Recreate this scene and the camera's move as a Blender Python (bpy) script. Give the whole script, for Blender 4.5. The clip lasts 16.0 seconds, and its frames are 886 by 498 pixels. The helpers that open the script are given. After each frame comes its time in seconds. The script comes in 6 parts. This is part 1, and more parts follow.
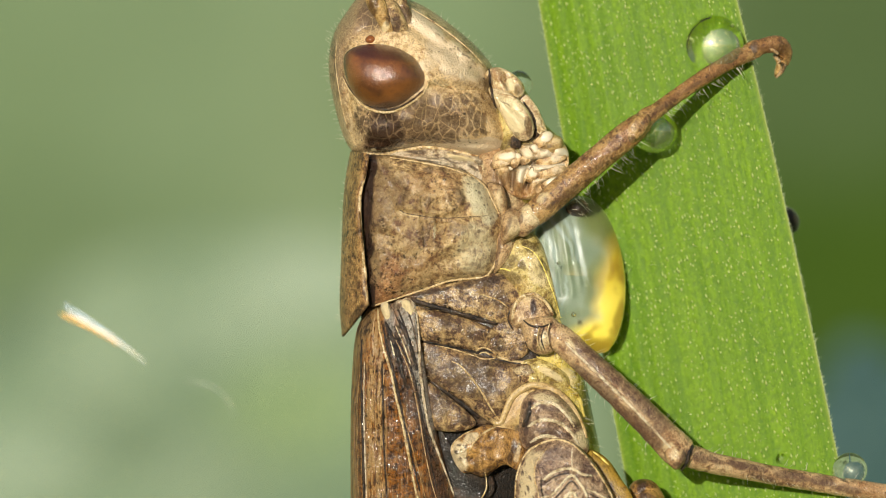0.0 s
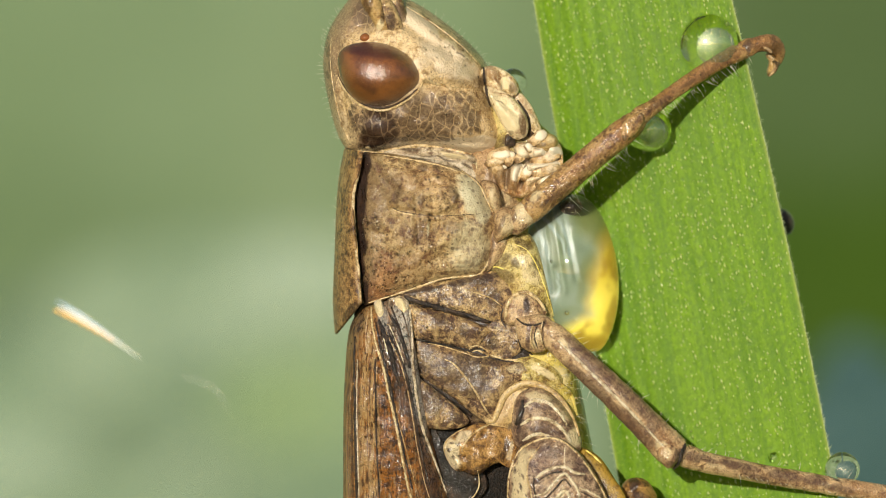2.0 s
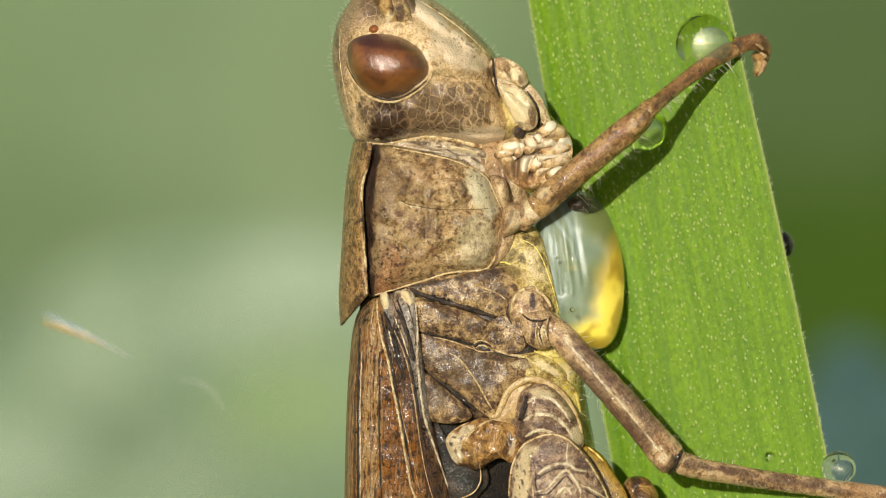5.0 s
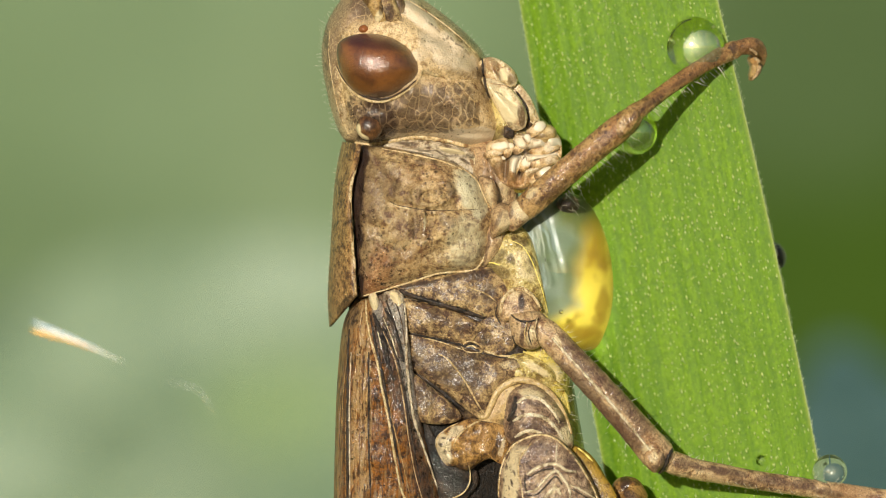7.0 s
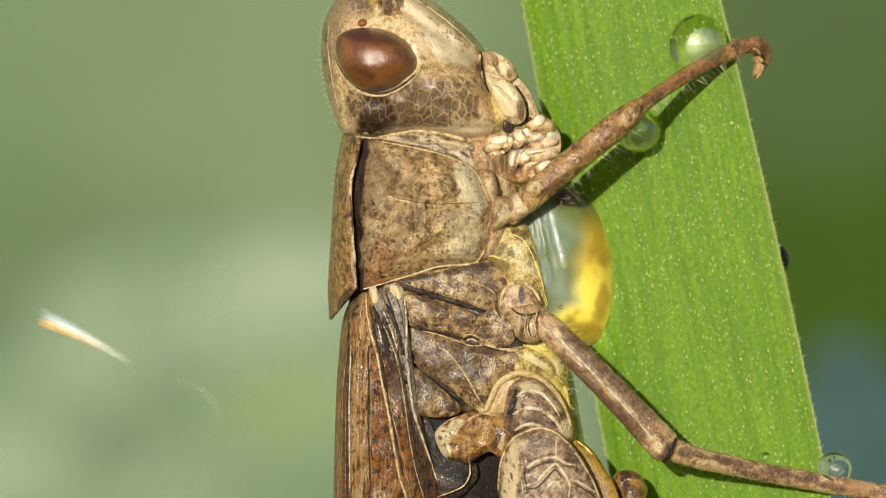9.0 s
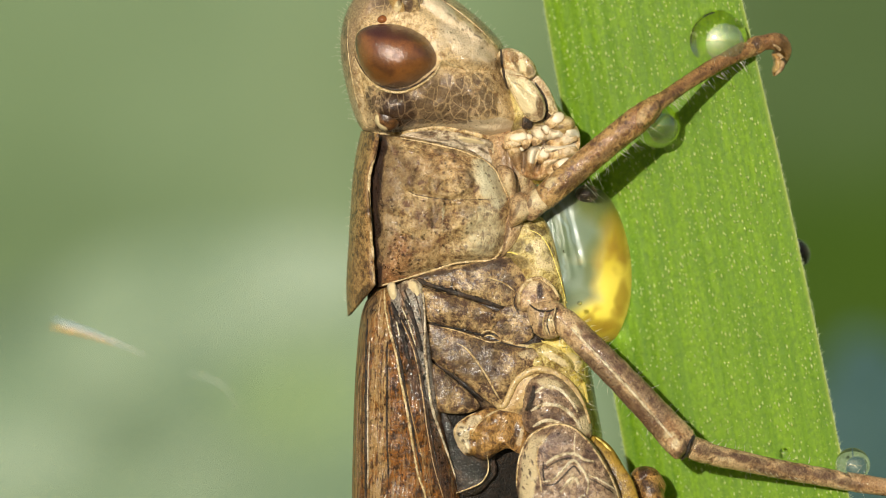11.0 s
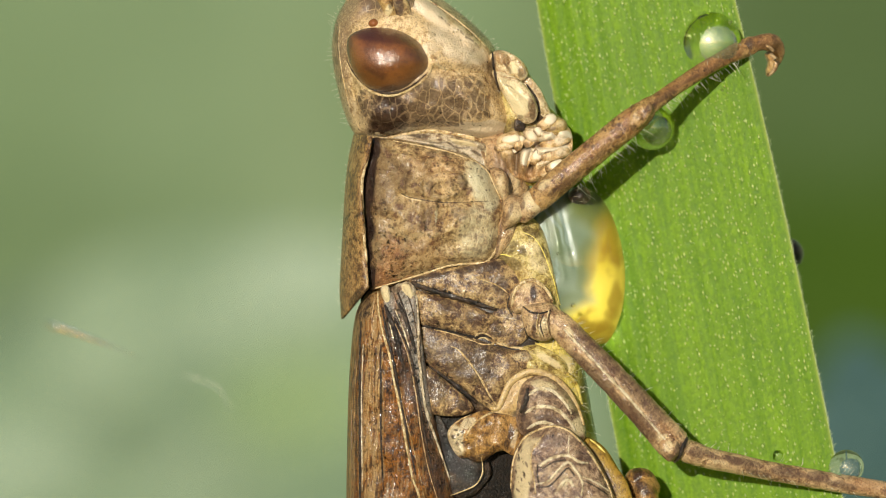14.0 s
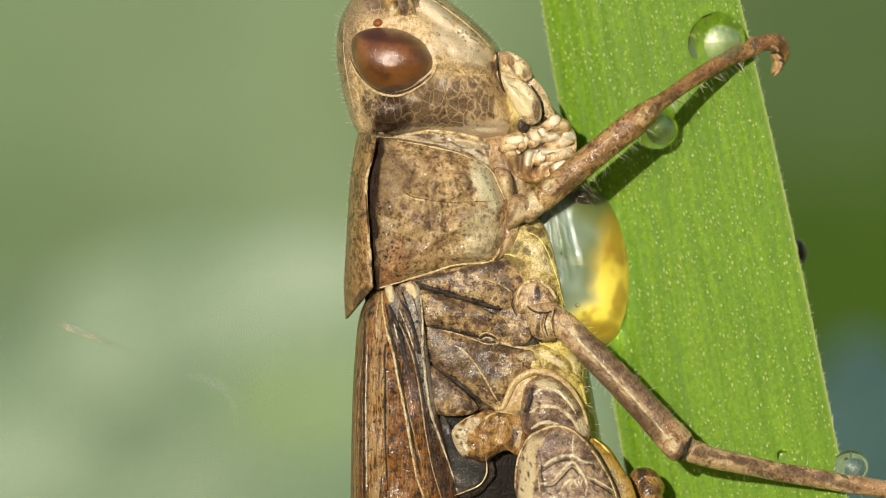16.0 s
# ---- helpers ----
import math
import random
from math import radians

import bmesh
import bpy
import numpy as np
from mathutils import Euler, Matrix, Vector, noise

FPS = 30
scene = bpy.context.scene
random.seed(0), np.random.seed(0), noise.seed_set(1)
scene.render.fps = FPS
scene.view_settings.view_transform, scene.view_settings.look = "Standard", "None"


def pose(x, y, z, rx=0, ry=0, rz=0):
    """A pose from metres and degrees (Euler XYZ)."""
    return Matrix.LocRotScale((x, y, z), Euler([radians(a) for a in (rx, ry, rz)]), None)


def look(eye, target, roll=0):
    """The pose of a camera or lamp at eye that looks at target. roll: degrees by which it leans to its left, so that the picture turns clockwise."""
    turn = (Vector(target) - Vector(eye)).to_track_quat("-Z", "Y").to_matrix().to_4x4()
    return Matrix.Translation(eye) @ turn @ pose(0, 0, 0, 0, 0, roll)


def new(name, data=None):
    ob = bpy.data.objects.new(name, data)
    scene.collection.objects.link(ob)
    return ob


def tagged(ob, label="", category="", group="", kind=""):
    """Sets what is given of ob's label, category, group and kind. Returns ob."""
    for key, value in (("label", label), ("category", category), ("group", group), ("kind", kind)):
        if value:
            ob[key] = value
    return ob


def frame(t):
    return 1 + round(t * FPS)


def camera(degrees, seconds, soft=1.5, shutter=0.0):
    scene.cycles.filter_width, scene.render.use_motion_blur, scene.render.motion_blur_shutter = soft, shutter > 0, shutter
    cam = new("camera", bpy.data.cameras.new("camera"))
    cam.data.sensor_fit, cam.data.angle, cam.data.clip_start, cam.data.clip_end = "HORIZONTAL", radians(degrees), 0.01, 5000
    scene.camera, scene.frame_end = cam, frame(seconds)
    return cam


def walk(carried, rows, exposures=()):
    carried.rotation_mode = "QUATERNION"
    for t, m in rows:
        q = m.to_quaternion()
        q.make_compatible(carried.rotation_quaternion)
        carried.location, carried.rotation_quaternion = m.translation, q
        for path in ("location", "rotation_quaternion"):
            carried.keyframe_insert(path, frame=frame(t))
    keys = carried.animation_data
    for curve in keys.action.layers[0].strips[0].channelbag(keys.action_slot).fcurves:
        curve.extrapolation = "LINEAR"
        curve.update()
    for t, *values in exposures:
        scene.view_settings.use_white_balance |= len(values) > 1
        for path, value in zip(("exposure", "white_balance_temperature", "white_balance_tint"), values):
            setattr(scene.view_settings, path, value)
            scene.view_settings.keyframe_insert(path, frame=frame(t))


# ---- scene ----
from mathutils.bvhtree import BVHTree

MM = 0.001
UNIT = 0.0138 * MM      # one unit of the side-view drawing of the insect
REACH = 120.0           # mm from the lens to the insect's flank


def P(u, v, d=0.0):
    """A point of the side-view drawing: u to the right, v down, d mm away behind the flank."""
    k = UNIT * (1 + d / REACH)
    return Vector(((u - 784) * k, d * MM, (441 - v) * k))


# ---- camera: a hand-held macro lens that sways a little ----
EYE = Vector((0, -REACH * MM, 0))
cam = camera(10.31, 16.0, soft=1.0)
cam.data.dof.use_dof = True
cam.data.dof.focus_distance = 0.1200
cam.data.dof.aperture_fstop = 54
SWAY = [(0, 0, 0, 0), (0.5, 0, 0.0093, 0.007), (1, 0.0309, -0.0186, 0.054), (1.5, 0.0942, -0.0322, 0.145), (2, 0.158, -0.0624, 0.271), (2.5, 0.1785, -0.0936, 0.341),
        (3, 0.1788, -0.088, 0.235), (3.5, 0.1793, -0.0684, 0.032), (4, 0.1477, -0.0635, 0), (6.5, 0.4745, -0.001, 0.353), (7, 0.4752, 0.0258, 0.108),
        (7.5, 0.4542, 0.0265, -0.107), (8, 0.4442, 0.0496, -0.26), (8.5, 0.4125, 0.0446, -0.295), (9, 0.3908, -0.0104, -0.141), (11.5, -0.0955, -0.1444, 0.116),
        (12, -0.1589, -0.1401, 0.087), (12.5, -0.2749, -0.1439, 0.112), (13, -0.3068, -0.1522, 0.167), (13.5, -0.1272, -0.1234, 0.118), (14, 0.0736, -0.089, 0.096),
        (14.5, 0.0529, -0.0768, 0.088), (15, -0.1063, -0.0687, 0.034), (15.5, -0.1271, -0.0809, 0.042), (16, -0.0327, -0.1015, 0.11)]
walk(cam, [(t, look(EYE, (x * MM, 0, z * MM), r)) for t, x, z, r in SWAY])

# ---- world and sun ----
SUN_TO = Vector((0.25, 0.95, -0.19)).normalized()
world = bpy.data.worlds.new("sky")
scene.world = world
world.use_nodes = True
wn = world.node_tree
sky = wn.nodes.new("ShaderNodeTexSky")
sky.sky_type = "NISHITA"
sky.sun_disc = False
sky.sun_elevation = math.asin(-SUN_TO.z)
sky.sun_rotation = math.atan2(-SUN_TO.x, -SUN_TO.y)
wn.links.new(sky.outputs[0], wn.nodes["Background"].inputs[0])
wn.nodes["Background"].inputs[1].default_value = 0.08
sun = new("sun", bpy.data.lights.new("sun", "SUN"))
sun.data.energy, sun.data.angle, sun.data.color = 3.95, radians(0.6), (1.0, 0.945, 0.82)
sun.matrix_world = Matrix.Translation((-0.3, -0.5, 0.4)) @ SUN_TO.to_track_quat("-Z", "Y").to_matrix().to_4x4()
scene.view_settings.exposure = 0.05


# ---- materials ----
class Nodes:
    """Short hand for a node material."""

    def __init__(self, name):
        self.mat = bpy.data.materials.new(name)
        self.mat.use_nodes = True
        self.tree = self.mat.node_tree
        self.bsdf = self.tree.nodes["Principled BSDF"]
        self.coord = self.tree.nodes.new("ShaderNodeTexCoord").outputs["Object"]

    def add(self, kind, operation="", feature="", interpolation_type="", data_type="", attribute_name="", uv_map=""):
        n = self.tree.nodes.new(kind)
        if operation:
            n.operation = operation
        if feature:
            n.feature = feature
        if interpolation_type:
            n.interpolation_type = interpolation_type
        if data_type:
            n.data_type = data_type
        if attribute_name:
            n.attribute_name = attribute_name
        if uv_map:
            n.uv_map = uv_map
        return n

    def link(self, a, b):
        self.tree.links.new(a, b)

    def put(self, sock, value):
        if hasattr(value, "is_output"):
            self.link(value, sock)
        else:
            sock.default_value = value

    def noise(self, per_mm, detail=3, rough=0.55, vec=None, distort=0.0):
        n = self.add("ShaderNodeTexNoise")
        n.inputs["Scale"].default_value = per_mm * 1000
        n.inputs["Detail"].default_value = detail
        n.inputs["Roughness"].default_value = rough
        n.inputs["Distortion"].default_value = distort
        self.link(vec or self.coord, n.inputs["Vector"])
        return n.outputs["Fac"]

    def cells(self, per_mm, feature="F1", vec=None):
        n = self.add("ShaderNodeTexVoronoi", feature=feature)
        n.inputs["Scale"].default_value = per_mm * 1000
        self.link(vec or self.coord, n.inputs["Vector"])
        return n.outputs["Distance"]

    def stretch(self, x, y, z, turn=0.0):
        m = self.add("ShaderNodeMapping")
        m.inputs["Scale"].default_value = (x, y, z)
        m.inputs["Rotation"].default_value = (0, radians(turn), 0)
        self.link(self.coord, m.inputs["Vector"])
        return m.outputs[0]

    def span(self, value, lo, hi, a=0.0, b=1.0):
        m = self.add("ShaderNodeMapRange", interpolation_type="SMOOTHSTEP")
        for s, x in zip(m.inputs, (value, lo, hi, a, b)):
            self.put(s, x)
        return m.outputs[0]

    def math(self, op, a, b=0.0):
        m = self.add("ShaderNodeMath", operation=op)
        self.put(m.inputs[0], a)
        self.put(m.inputs[1], b)
        return m.outputs[0]

    def mix(self, fac, a, b):
        m = self.add("ShaderNodeMix", data_type="RGBA")
        for s, x in zip((m.inputs[0], m.inputs[6], m.inputs[7]), (fac, a, b)):
            self.put(s, (*x, 1) if isinstance(x, tuple) and len(x) == 3 else x)
        return m.outputs[2]

    def pigment(self):
        a = self.add("ShaderNodeAttribute", attribute_name="pigment")
        s = self.add("ShaderNodeSeparateColor")
        self.link(a.outputs["Color"], s.inputs[0])
        return s.outputs

    def bump(self, height, mm, strength=1.0):
        b = self.add("ShaderNodeBump")
        b.inputs["Strength"].default_value = strength
        b.inputs["Distance"].default_value = mm * MM
        self.link(height, b.inputs["Height"])
        self.link(b.outputs[0], self.bsdf.inputs["Normal"])
        return b

    def film(self, height, mm):
        """A wet film whose own, softer waves catch the sun."""
        b = self.add("ShaderNodeBump")
        b.inputs["Distance"].default_value = mm * MM
        self.link(height, b.inputs["Height"])
        self.link(b.outputs[0], self.bsdf.inputs["Coat Normal"])

    def done(self, color=None, rough=0.5, **more):
        if color is not None:
            self.put(self.bsdf.inputs["Base Color"], (*color, 1) if isinstance(color, tuple) else color)
        self.put(self.bsdf.inputs["Roughness"], rough)
        for k, v in more.items():
            self.bsdf.inputs[k.replace("_", " ")].default_value = v
        return self.mat


def chitin(name, light, mid, dark, patch=1.6, bias=0.5, spots=0.0, crisp=0.35, rough=0.30, relief=0.05, pale=(0.74, 0.60, 0.34), rufous=(0.30, 0.13, 0.04), wet=0.42, sparkle=0.35, gleam=0.27, net=0.0, cell=None):
    """Mottled insect cuticle. Painted pigment, shade and highlights: red channel dark, green pale, blue rufous.
    net: cells per mm of a pale mesh that parts the dark blotches."""
    n = Nodes(name)
    light, mid, dark = (tuple(x * k for x, k in zip(col, tint)) for col, tint in ((light, (1.06, 1.00, 0.86)), (mid, (0.94, 0.86, 0.66)), (dark, (0.80, 0.63, 0.46))))
    big = n.noise(patch, 3, 0.6, distort=0.5)
    fine = n.noise(6.5, 4, 0.65, distort=0.4)
    grit = n.noise(20, 2, 0.65)
    tone = n.math("ADD", n.math("MULTIPLY", big, 0.40), n.math("MULTIPLY", fine, 0.60))
    col = n.mix(n.span(tone, bias - 0.08, bias), dark, mid)
    col = n.mix(n.span(tone, bias, bias + 0.07), col, light)
    r, g, b = n.pigment()[:3]
    col = n.mix(n.math("MULTIPLY", b, n.span(fine, 0.3, 0.62, 0.55, 1.0)), col, rufous)
    brown = cell or tuple(x * 0.46 for x in dark)
    deep = (dark[0] * 0.20, dark[1] * 0.17, dark[2] * 0.17)
    # grit and pale pigment first, then brown blotches, then the near-black seams, pits and painted shade
    col = n.mix(n.span(grit, 0.33, 0.47, 0.42, 0.0), col, deep)
    col = n.mix(n.span(grit, 0.55, 0.68, 0.0, 0.40), col, tuple(min(0.9, c * 1.4) for c in light))
    col = n.mix(n.span(n.math("ADD", g, n.math("MULTIPLY", n.math("SUBTRACT", fine, 0.5), 0.6)), 0.2, 0.75), col, pale)
    ragged = n.math("ADD", r, n.math("MULTIPLY", n.math("SUBTRACT", fine, 0.5), 0.75))
    ragged = n.math("ADD", ragged, n.math("MULTIPLY", n.math("SUBTRACT", grit, 0.5), crisp))
    if net:
        warp = n.add("ShaderNodeVectorMath", operation="MULTIPLY_ADD")
        w = n.add("ShaderNodeTexNoise")
        w.inputs["Scale"].default_value = net * 900
        n.link(n.stretch(1, 0.5, 0.62, 8), w.inputs["Vector"])
        n.link(w.outputs["Color"], warp.inputs[0])
        warp.inputs[1].default_value = (0.35 / net * MM,) * 3
        n.link(n.stretch(1, 0.5, 0.62, 8), warp.inputs[2])
        mesh = n.cells(net, "DISTANCE_TO_EDGE", warp.outputs[0])
        width = n.span(n.noise(1.6, 2), 0.35, 0.65, 0.07, 0.22)
        ragged = n.math("SUBTRACT", ragged, n.span(mesh, 0.01, width, 0.46, 0.0))
    col = n.mix(n.math("MULTIPLY", n.span(ragged, 0.16, 0.46), n.math("MULTIPLY", n.span(grit, 0.35, 0.65, 1.0, 0.72), n.span(fine, 0.40, 0.60, 1.0, 0.72))), col, brown)
    col = n.mix(n.span(ragged, 0.62, 1.02), col, deep)
    if spots:
        d = n.cells(spots)
        keep = n.span(n.noise(patch * 1.7, 2), 0.36, 0.56, 0.25, 1.0)
        col = n.mix(n.math("MULTIPLY", n.span(d, 0.14, 0.34, 0.62, 0.0), keep), col, brown)
        d = n.cells(spots * 1.35)
        col = n.mix(n.math("MULTIPLY", n.span(d, 0.10, 0.27, 0.85, 0.0), n.span(n.noise(patch * 2.1, 2), 0.42, 0.55, 0.15, 1.0)), col, brown)
    h = n.math("ADD", n.math("MULTIPLY", fine, 0.38), n.math("MULTIPLY", grit, 0.42))
    n.bump(h, relief * 3.2)
    n.film(n.math("ADD", n.math("MULTIPLY", n.noise(4.5, 2, 0.5), 0.45), n.math("MULTIPLY", n.noise(23, 2, 0.5), 0.10 + sparkle * 0.55)), 0.060)
    return n.done(col, n.span(fine, 0.3, 0.7, rough + 0.18, rough + 0.36), Specular_IOR_Level=0.36, Coat_Weight=min(1.0, wet * 1.8), Coat_Roughness=gleam * 0.72)


TAN = chitin("tan cuticle", (0.66, 0.50, 0.305), (0.51, 0.365, 0.20), (0.27, 0.165, 0.085), patch=1.3, bias=0.46, relief=0.030, wet=0.55, gleam=0.20, sparkle=0.65, crisp=0.5, pale=(0.68, 0.54, 0.355), rufous=(0.30, 0.195, 0.105), net=4.9, cell=(0.108, 0.062, 0.032))
OCHRE = chitin("ochre cuticle", (0.50, 0.34, 0.145), (0.38, 0.235, 0.085), (0.19, 0.105, 0.035), patch=2.2, bias=0.46, rufous=(0.42, 0.20, 0.05), pale=(0.80, 0.66, 0.38))
BROWN = chitin("brown cuticle", (0.55, 0.41, 0.225), (0.375, 0.26, 0.135), (0.18, 0.108, 0.064), patch=2.4, spots=4.6, bias=0.485, relief=0.038, wet=0.40, gleam=0.21, sparkle=0.7, pale=(0.58, 0.52, 0.33), rufous=(0.34, 0.135, 0.042))
DISC = chitin("dorsal cuticle", (0.48, 0.30, 0.125), (0.34, 0.195, 0.075), (0.13, 0.065, 0.026), patch=3.0, bias=0.49, spots=5.0, relief=0.08)
PLATE = chitin("thorax cuticle", (0.47, 0.34, 0.175), (0.31, 0.208, 0.115), (0.11, 0.066, 0.045), patch=3.0, spots=12.0, bias=0.515)
AMBER = chitin("amber-brown cuticle", (0.43, 0.25, 0.082), (0.31, 0.17, 0.050), (0.12, 0.060, 0.022), patch=2.6, bias=0.50, rough=0.2, wet=0.5, pale=(0.70, 0.56, 0.34))
LEG = chitin("leg cuticle", (0.52, 0.37, 0.215), (0.37, 0.24, 0.14), (0.20, 0.115, 0.075), patch=2.4, bias=0.46, crisp=0.35, wet=0.5, sparkle=0.5, gleam=0.2, cell=(0.098, 0.048, 0.026))
FORELEG = chitin("foreleg cuticle", (0.43, 0.275, 0.115), (0.30, 0.175, 0.066), (0.14, 0.07, 0.030), patch=3.0, bias=0.48, spots=4.5, wet=0.55, gleam=0.18, sparkle=0.6, relief=0.045)
BANDED = chitin("femur cuticle", (0.40, 0.29, 0.20), (0.25, 0.165, 0.12), (0.10, 0.058, 0.045), patch=2.0, bias=0.49, crisp=0.35, wet=0.5, sparkle=0.5, gleam=0.2, pale=(0.62, 0.49, 0.28), cell=(0.085, 0.046, 0.032))
PALP = chitin("palp cuticle", (0.62, 0.47, 0.29), (0.46, 0.32, 0.17), (0.30, 0.19, 0.09), patch=3.0, bias=0.47, rough=0.2, relief=0.014, wet=0.9, gleam=0.11, pale=(0.78, 0.68, 0.50))
CREAM = chitin("pale cuticle", (0.74, 0.62, 0.43), (0.58, 0.45, 0.27), (0.36, 0.24, 0.12), patch=2.5, bias=0.45, rough=0.26, relief=0.03, wet=0.6)
RIDGE = chitin("ridge cuticle", (0.68, 0.54, 0.33), (0.52, 0.38, 0.20), (0.27, 0.165, 0.075), patch=4, bias=0.46, rough=0.26)
GREY = chitin("neck membrane", (0.64, 0.56, 0.46), (0.46, 0.39, 0.31), (0.22, 0.165, 0.125), patch=3, bias=0.47, rough=0.22, wet=0.6, sparkle=0.7, gleam=0.12)
DARK = chitin("dark cuticle", (0.05, 0.030, 0.020), (0.022, 0.014, 0.010), (0.010, 0.007, 0.006), patch=3, rough=0.25, wet=0.45, sparkle=0.6, gleam=0.12)
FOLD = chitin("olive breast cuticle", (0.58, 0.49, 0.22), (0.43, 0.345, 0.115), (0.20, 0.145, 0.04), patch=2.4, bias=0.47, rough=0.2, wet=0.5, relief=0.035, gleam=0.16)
INNER = chitin("near-black inner shade", (0.020, 0.013, 0.009), (0.010, 0.007, 0.005), (0.005, 0.004, 0.003), patch=3, rough=0.4, wet=0.05)
BELLY = chitin("yellow belly cuticle", (0.62, 0.52, 0.15), (0.47, 0.375, 0.065), (0.26, 0.185, 0.03), patch=1.6, bias=0.43, rough=0.2, wet=0.6, relief=0.03, gleam=0.1)
BAND = chitin("pale grey band cuticle", (0.72, 0.64, 0.50), (0.58, 0.49, 0.36), (0.30, 0.22, 0.14), patch=4, bias=0.45, rough=0.26, wet=0.4)
SKIRT = chitin("olive tan cuticle", (0.45, 0.33, 0.155), (0.36, 0.25, 0.11), (0.20, 0.13, 0.055), patch=2, bias=0.42, rough=0.26, relief=0.02, wet=0.35)
GOLD = chitin("amber cuticle", (0.30, 0.19, 0.024), (0.21, 0.125, 0.015), (0.11, 0.06, 0.009), patch=1.4, bias=0.46, rough=0.3, wet=0.25, relief=0.015)
YELLOW = chitin("wet yellow edge", (0.78, 0.68, 0.20), (0.66, 0.55, 0.12), (0.42, 0.32, 0.05), patch=3, bias=0.42, rough=0.2, wet=0.6, relief=0.015)


def wing_skin():
    n = Nodes("wing membrane")
    long = n.stretch(1, 1, 0.10, 9)
    streak = n.noise(15, 4, 0.6, vec=long)
    cross = n.noise(5, 3, 0.6)
    fine = n.noise(20, 3, 0.65)
    col = n.mix(n.span(n.math("ADD", n.math("MULTIPLY", cross, 0.75), n.math("MULTIPLY", fine, 0.25)), 0.36, 0.60), (0.040, 0.015, 0.005), (0.31, 0.112, 0.013))
    col = n.mix(n.span(streak, 0.50, 0.64, 0.0, 0.8), col, (0.28, 0.165, 0.068))
    col = n.mix(n.span(streak, 0.34, 0.46, 0.85, 0.0), col, (0.035, 0.014, 0.006))
    r, g, b = n.pigment()[:3]
    col = n.mix(r, col, (0.035, 0.02, 0.014))
    col = n.mix(n.math("MULTIPLY", g, n.span(streak, 0.42, 0.53, 0.08, 1.0)), col, (0.40, 0.25, 0.098))
    col = n.mix(n.math("MULTIPLY", b, n.span(fine, 0.34, 0.56, 0.45, 1.0)), col, (0.40, 0.36, 0.30))
    n.bump(n.math("ADD", n.math("MULTIPLY", streak, 0.6), n.math("MULTIPLY", fine, 0.7)), 0.12)
    n.film(n.math("ADD", n.noise(14, 2, 0.5, vec=n.stretch(1, 1, 0.18, 9)), n.math("MULTIPLY", n.noise(19, 2, 0.5), 0.40)), 0.040)
    return n.done(col, n.span(fine, 0.35, 0.7, 0.4, 0.6), Specular_IOR_Level=0.3, Coat_Weight=0.55, Coat_Roughness=0.12)


def breast_skin():
    """Smooth wet membrane, painted with what the drop bends and reflects: grey-green, dark olive (red), pale highlights
    (green), yellow (blue).
    """
    n = Nodes("wet breast membrane")
    soft = n.noise(0.9, 2, 0.5)
    col = n.mix(n.span(soft, 0.3, 0.7), (0.105, 0.145, 0.085), (0.175, 0.215, 0.160))
    r, g, b = n.pigment()[:3]
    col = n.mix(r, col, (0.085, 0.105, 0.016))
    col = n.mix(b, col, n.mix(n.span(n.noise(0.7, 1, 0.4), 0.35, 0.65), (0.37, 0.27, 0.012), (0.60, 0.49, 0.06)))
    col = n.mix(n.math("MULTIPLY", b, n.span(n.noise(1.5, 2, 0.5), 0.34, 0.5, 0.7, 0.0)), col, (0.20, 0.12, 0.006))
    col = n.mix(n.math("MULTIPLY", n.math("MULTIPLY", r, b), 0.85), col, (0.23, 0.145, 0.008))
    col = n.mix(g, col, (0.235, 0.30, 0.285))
    n.bump(soft, 0.03)
    return n.done(col, 0.35, Specular_IOR_Level=0.4)


def eye_skin():
    n = Nodes("compound eye")
    big = n.noise(0.9, 4, 0.6)
    fine = n.noise(9, 3, 0.6)
    col = n.mix(n.span(big, 0.36, 0.66), (0.10, 0.031, 0.009), (0.24, 0.082, 0.017))
    r, g, b = n.pigment()[:3]
    col = n.mix(n.math("MULTIPLY", g, n.span(fine, 0.36, 0.6, 0.4, 1.0)), col, (0.33, 0.120, 0.022))
    col = n.mix(r, col, (0.062, 0.016, 0.010))
    col = n.mix(n.span(fine, 0.42, 0.68, 0.0, 0.40), col, (0.060, 0.016, 0.008))
    facet = n.cells(26)
    n.bump(n.math("ADD", facet, n.math("MULTIPLY", fine, 0.3)), 0.010, 0.7)
    n.film(n.math("ADD", facet, n.math("MULTIPLY", n.noise(24, 2, 0.7), 1.0)), 0.0095)
    return n.done(col, 0.40, Specular_IOR_Level=0.4, Coat_Weight=1.0, Coat_Roughness=0.15, Coat_IOR=1.9)


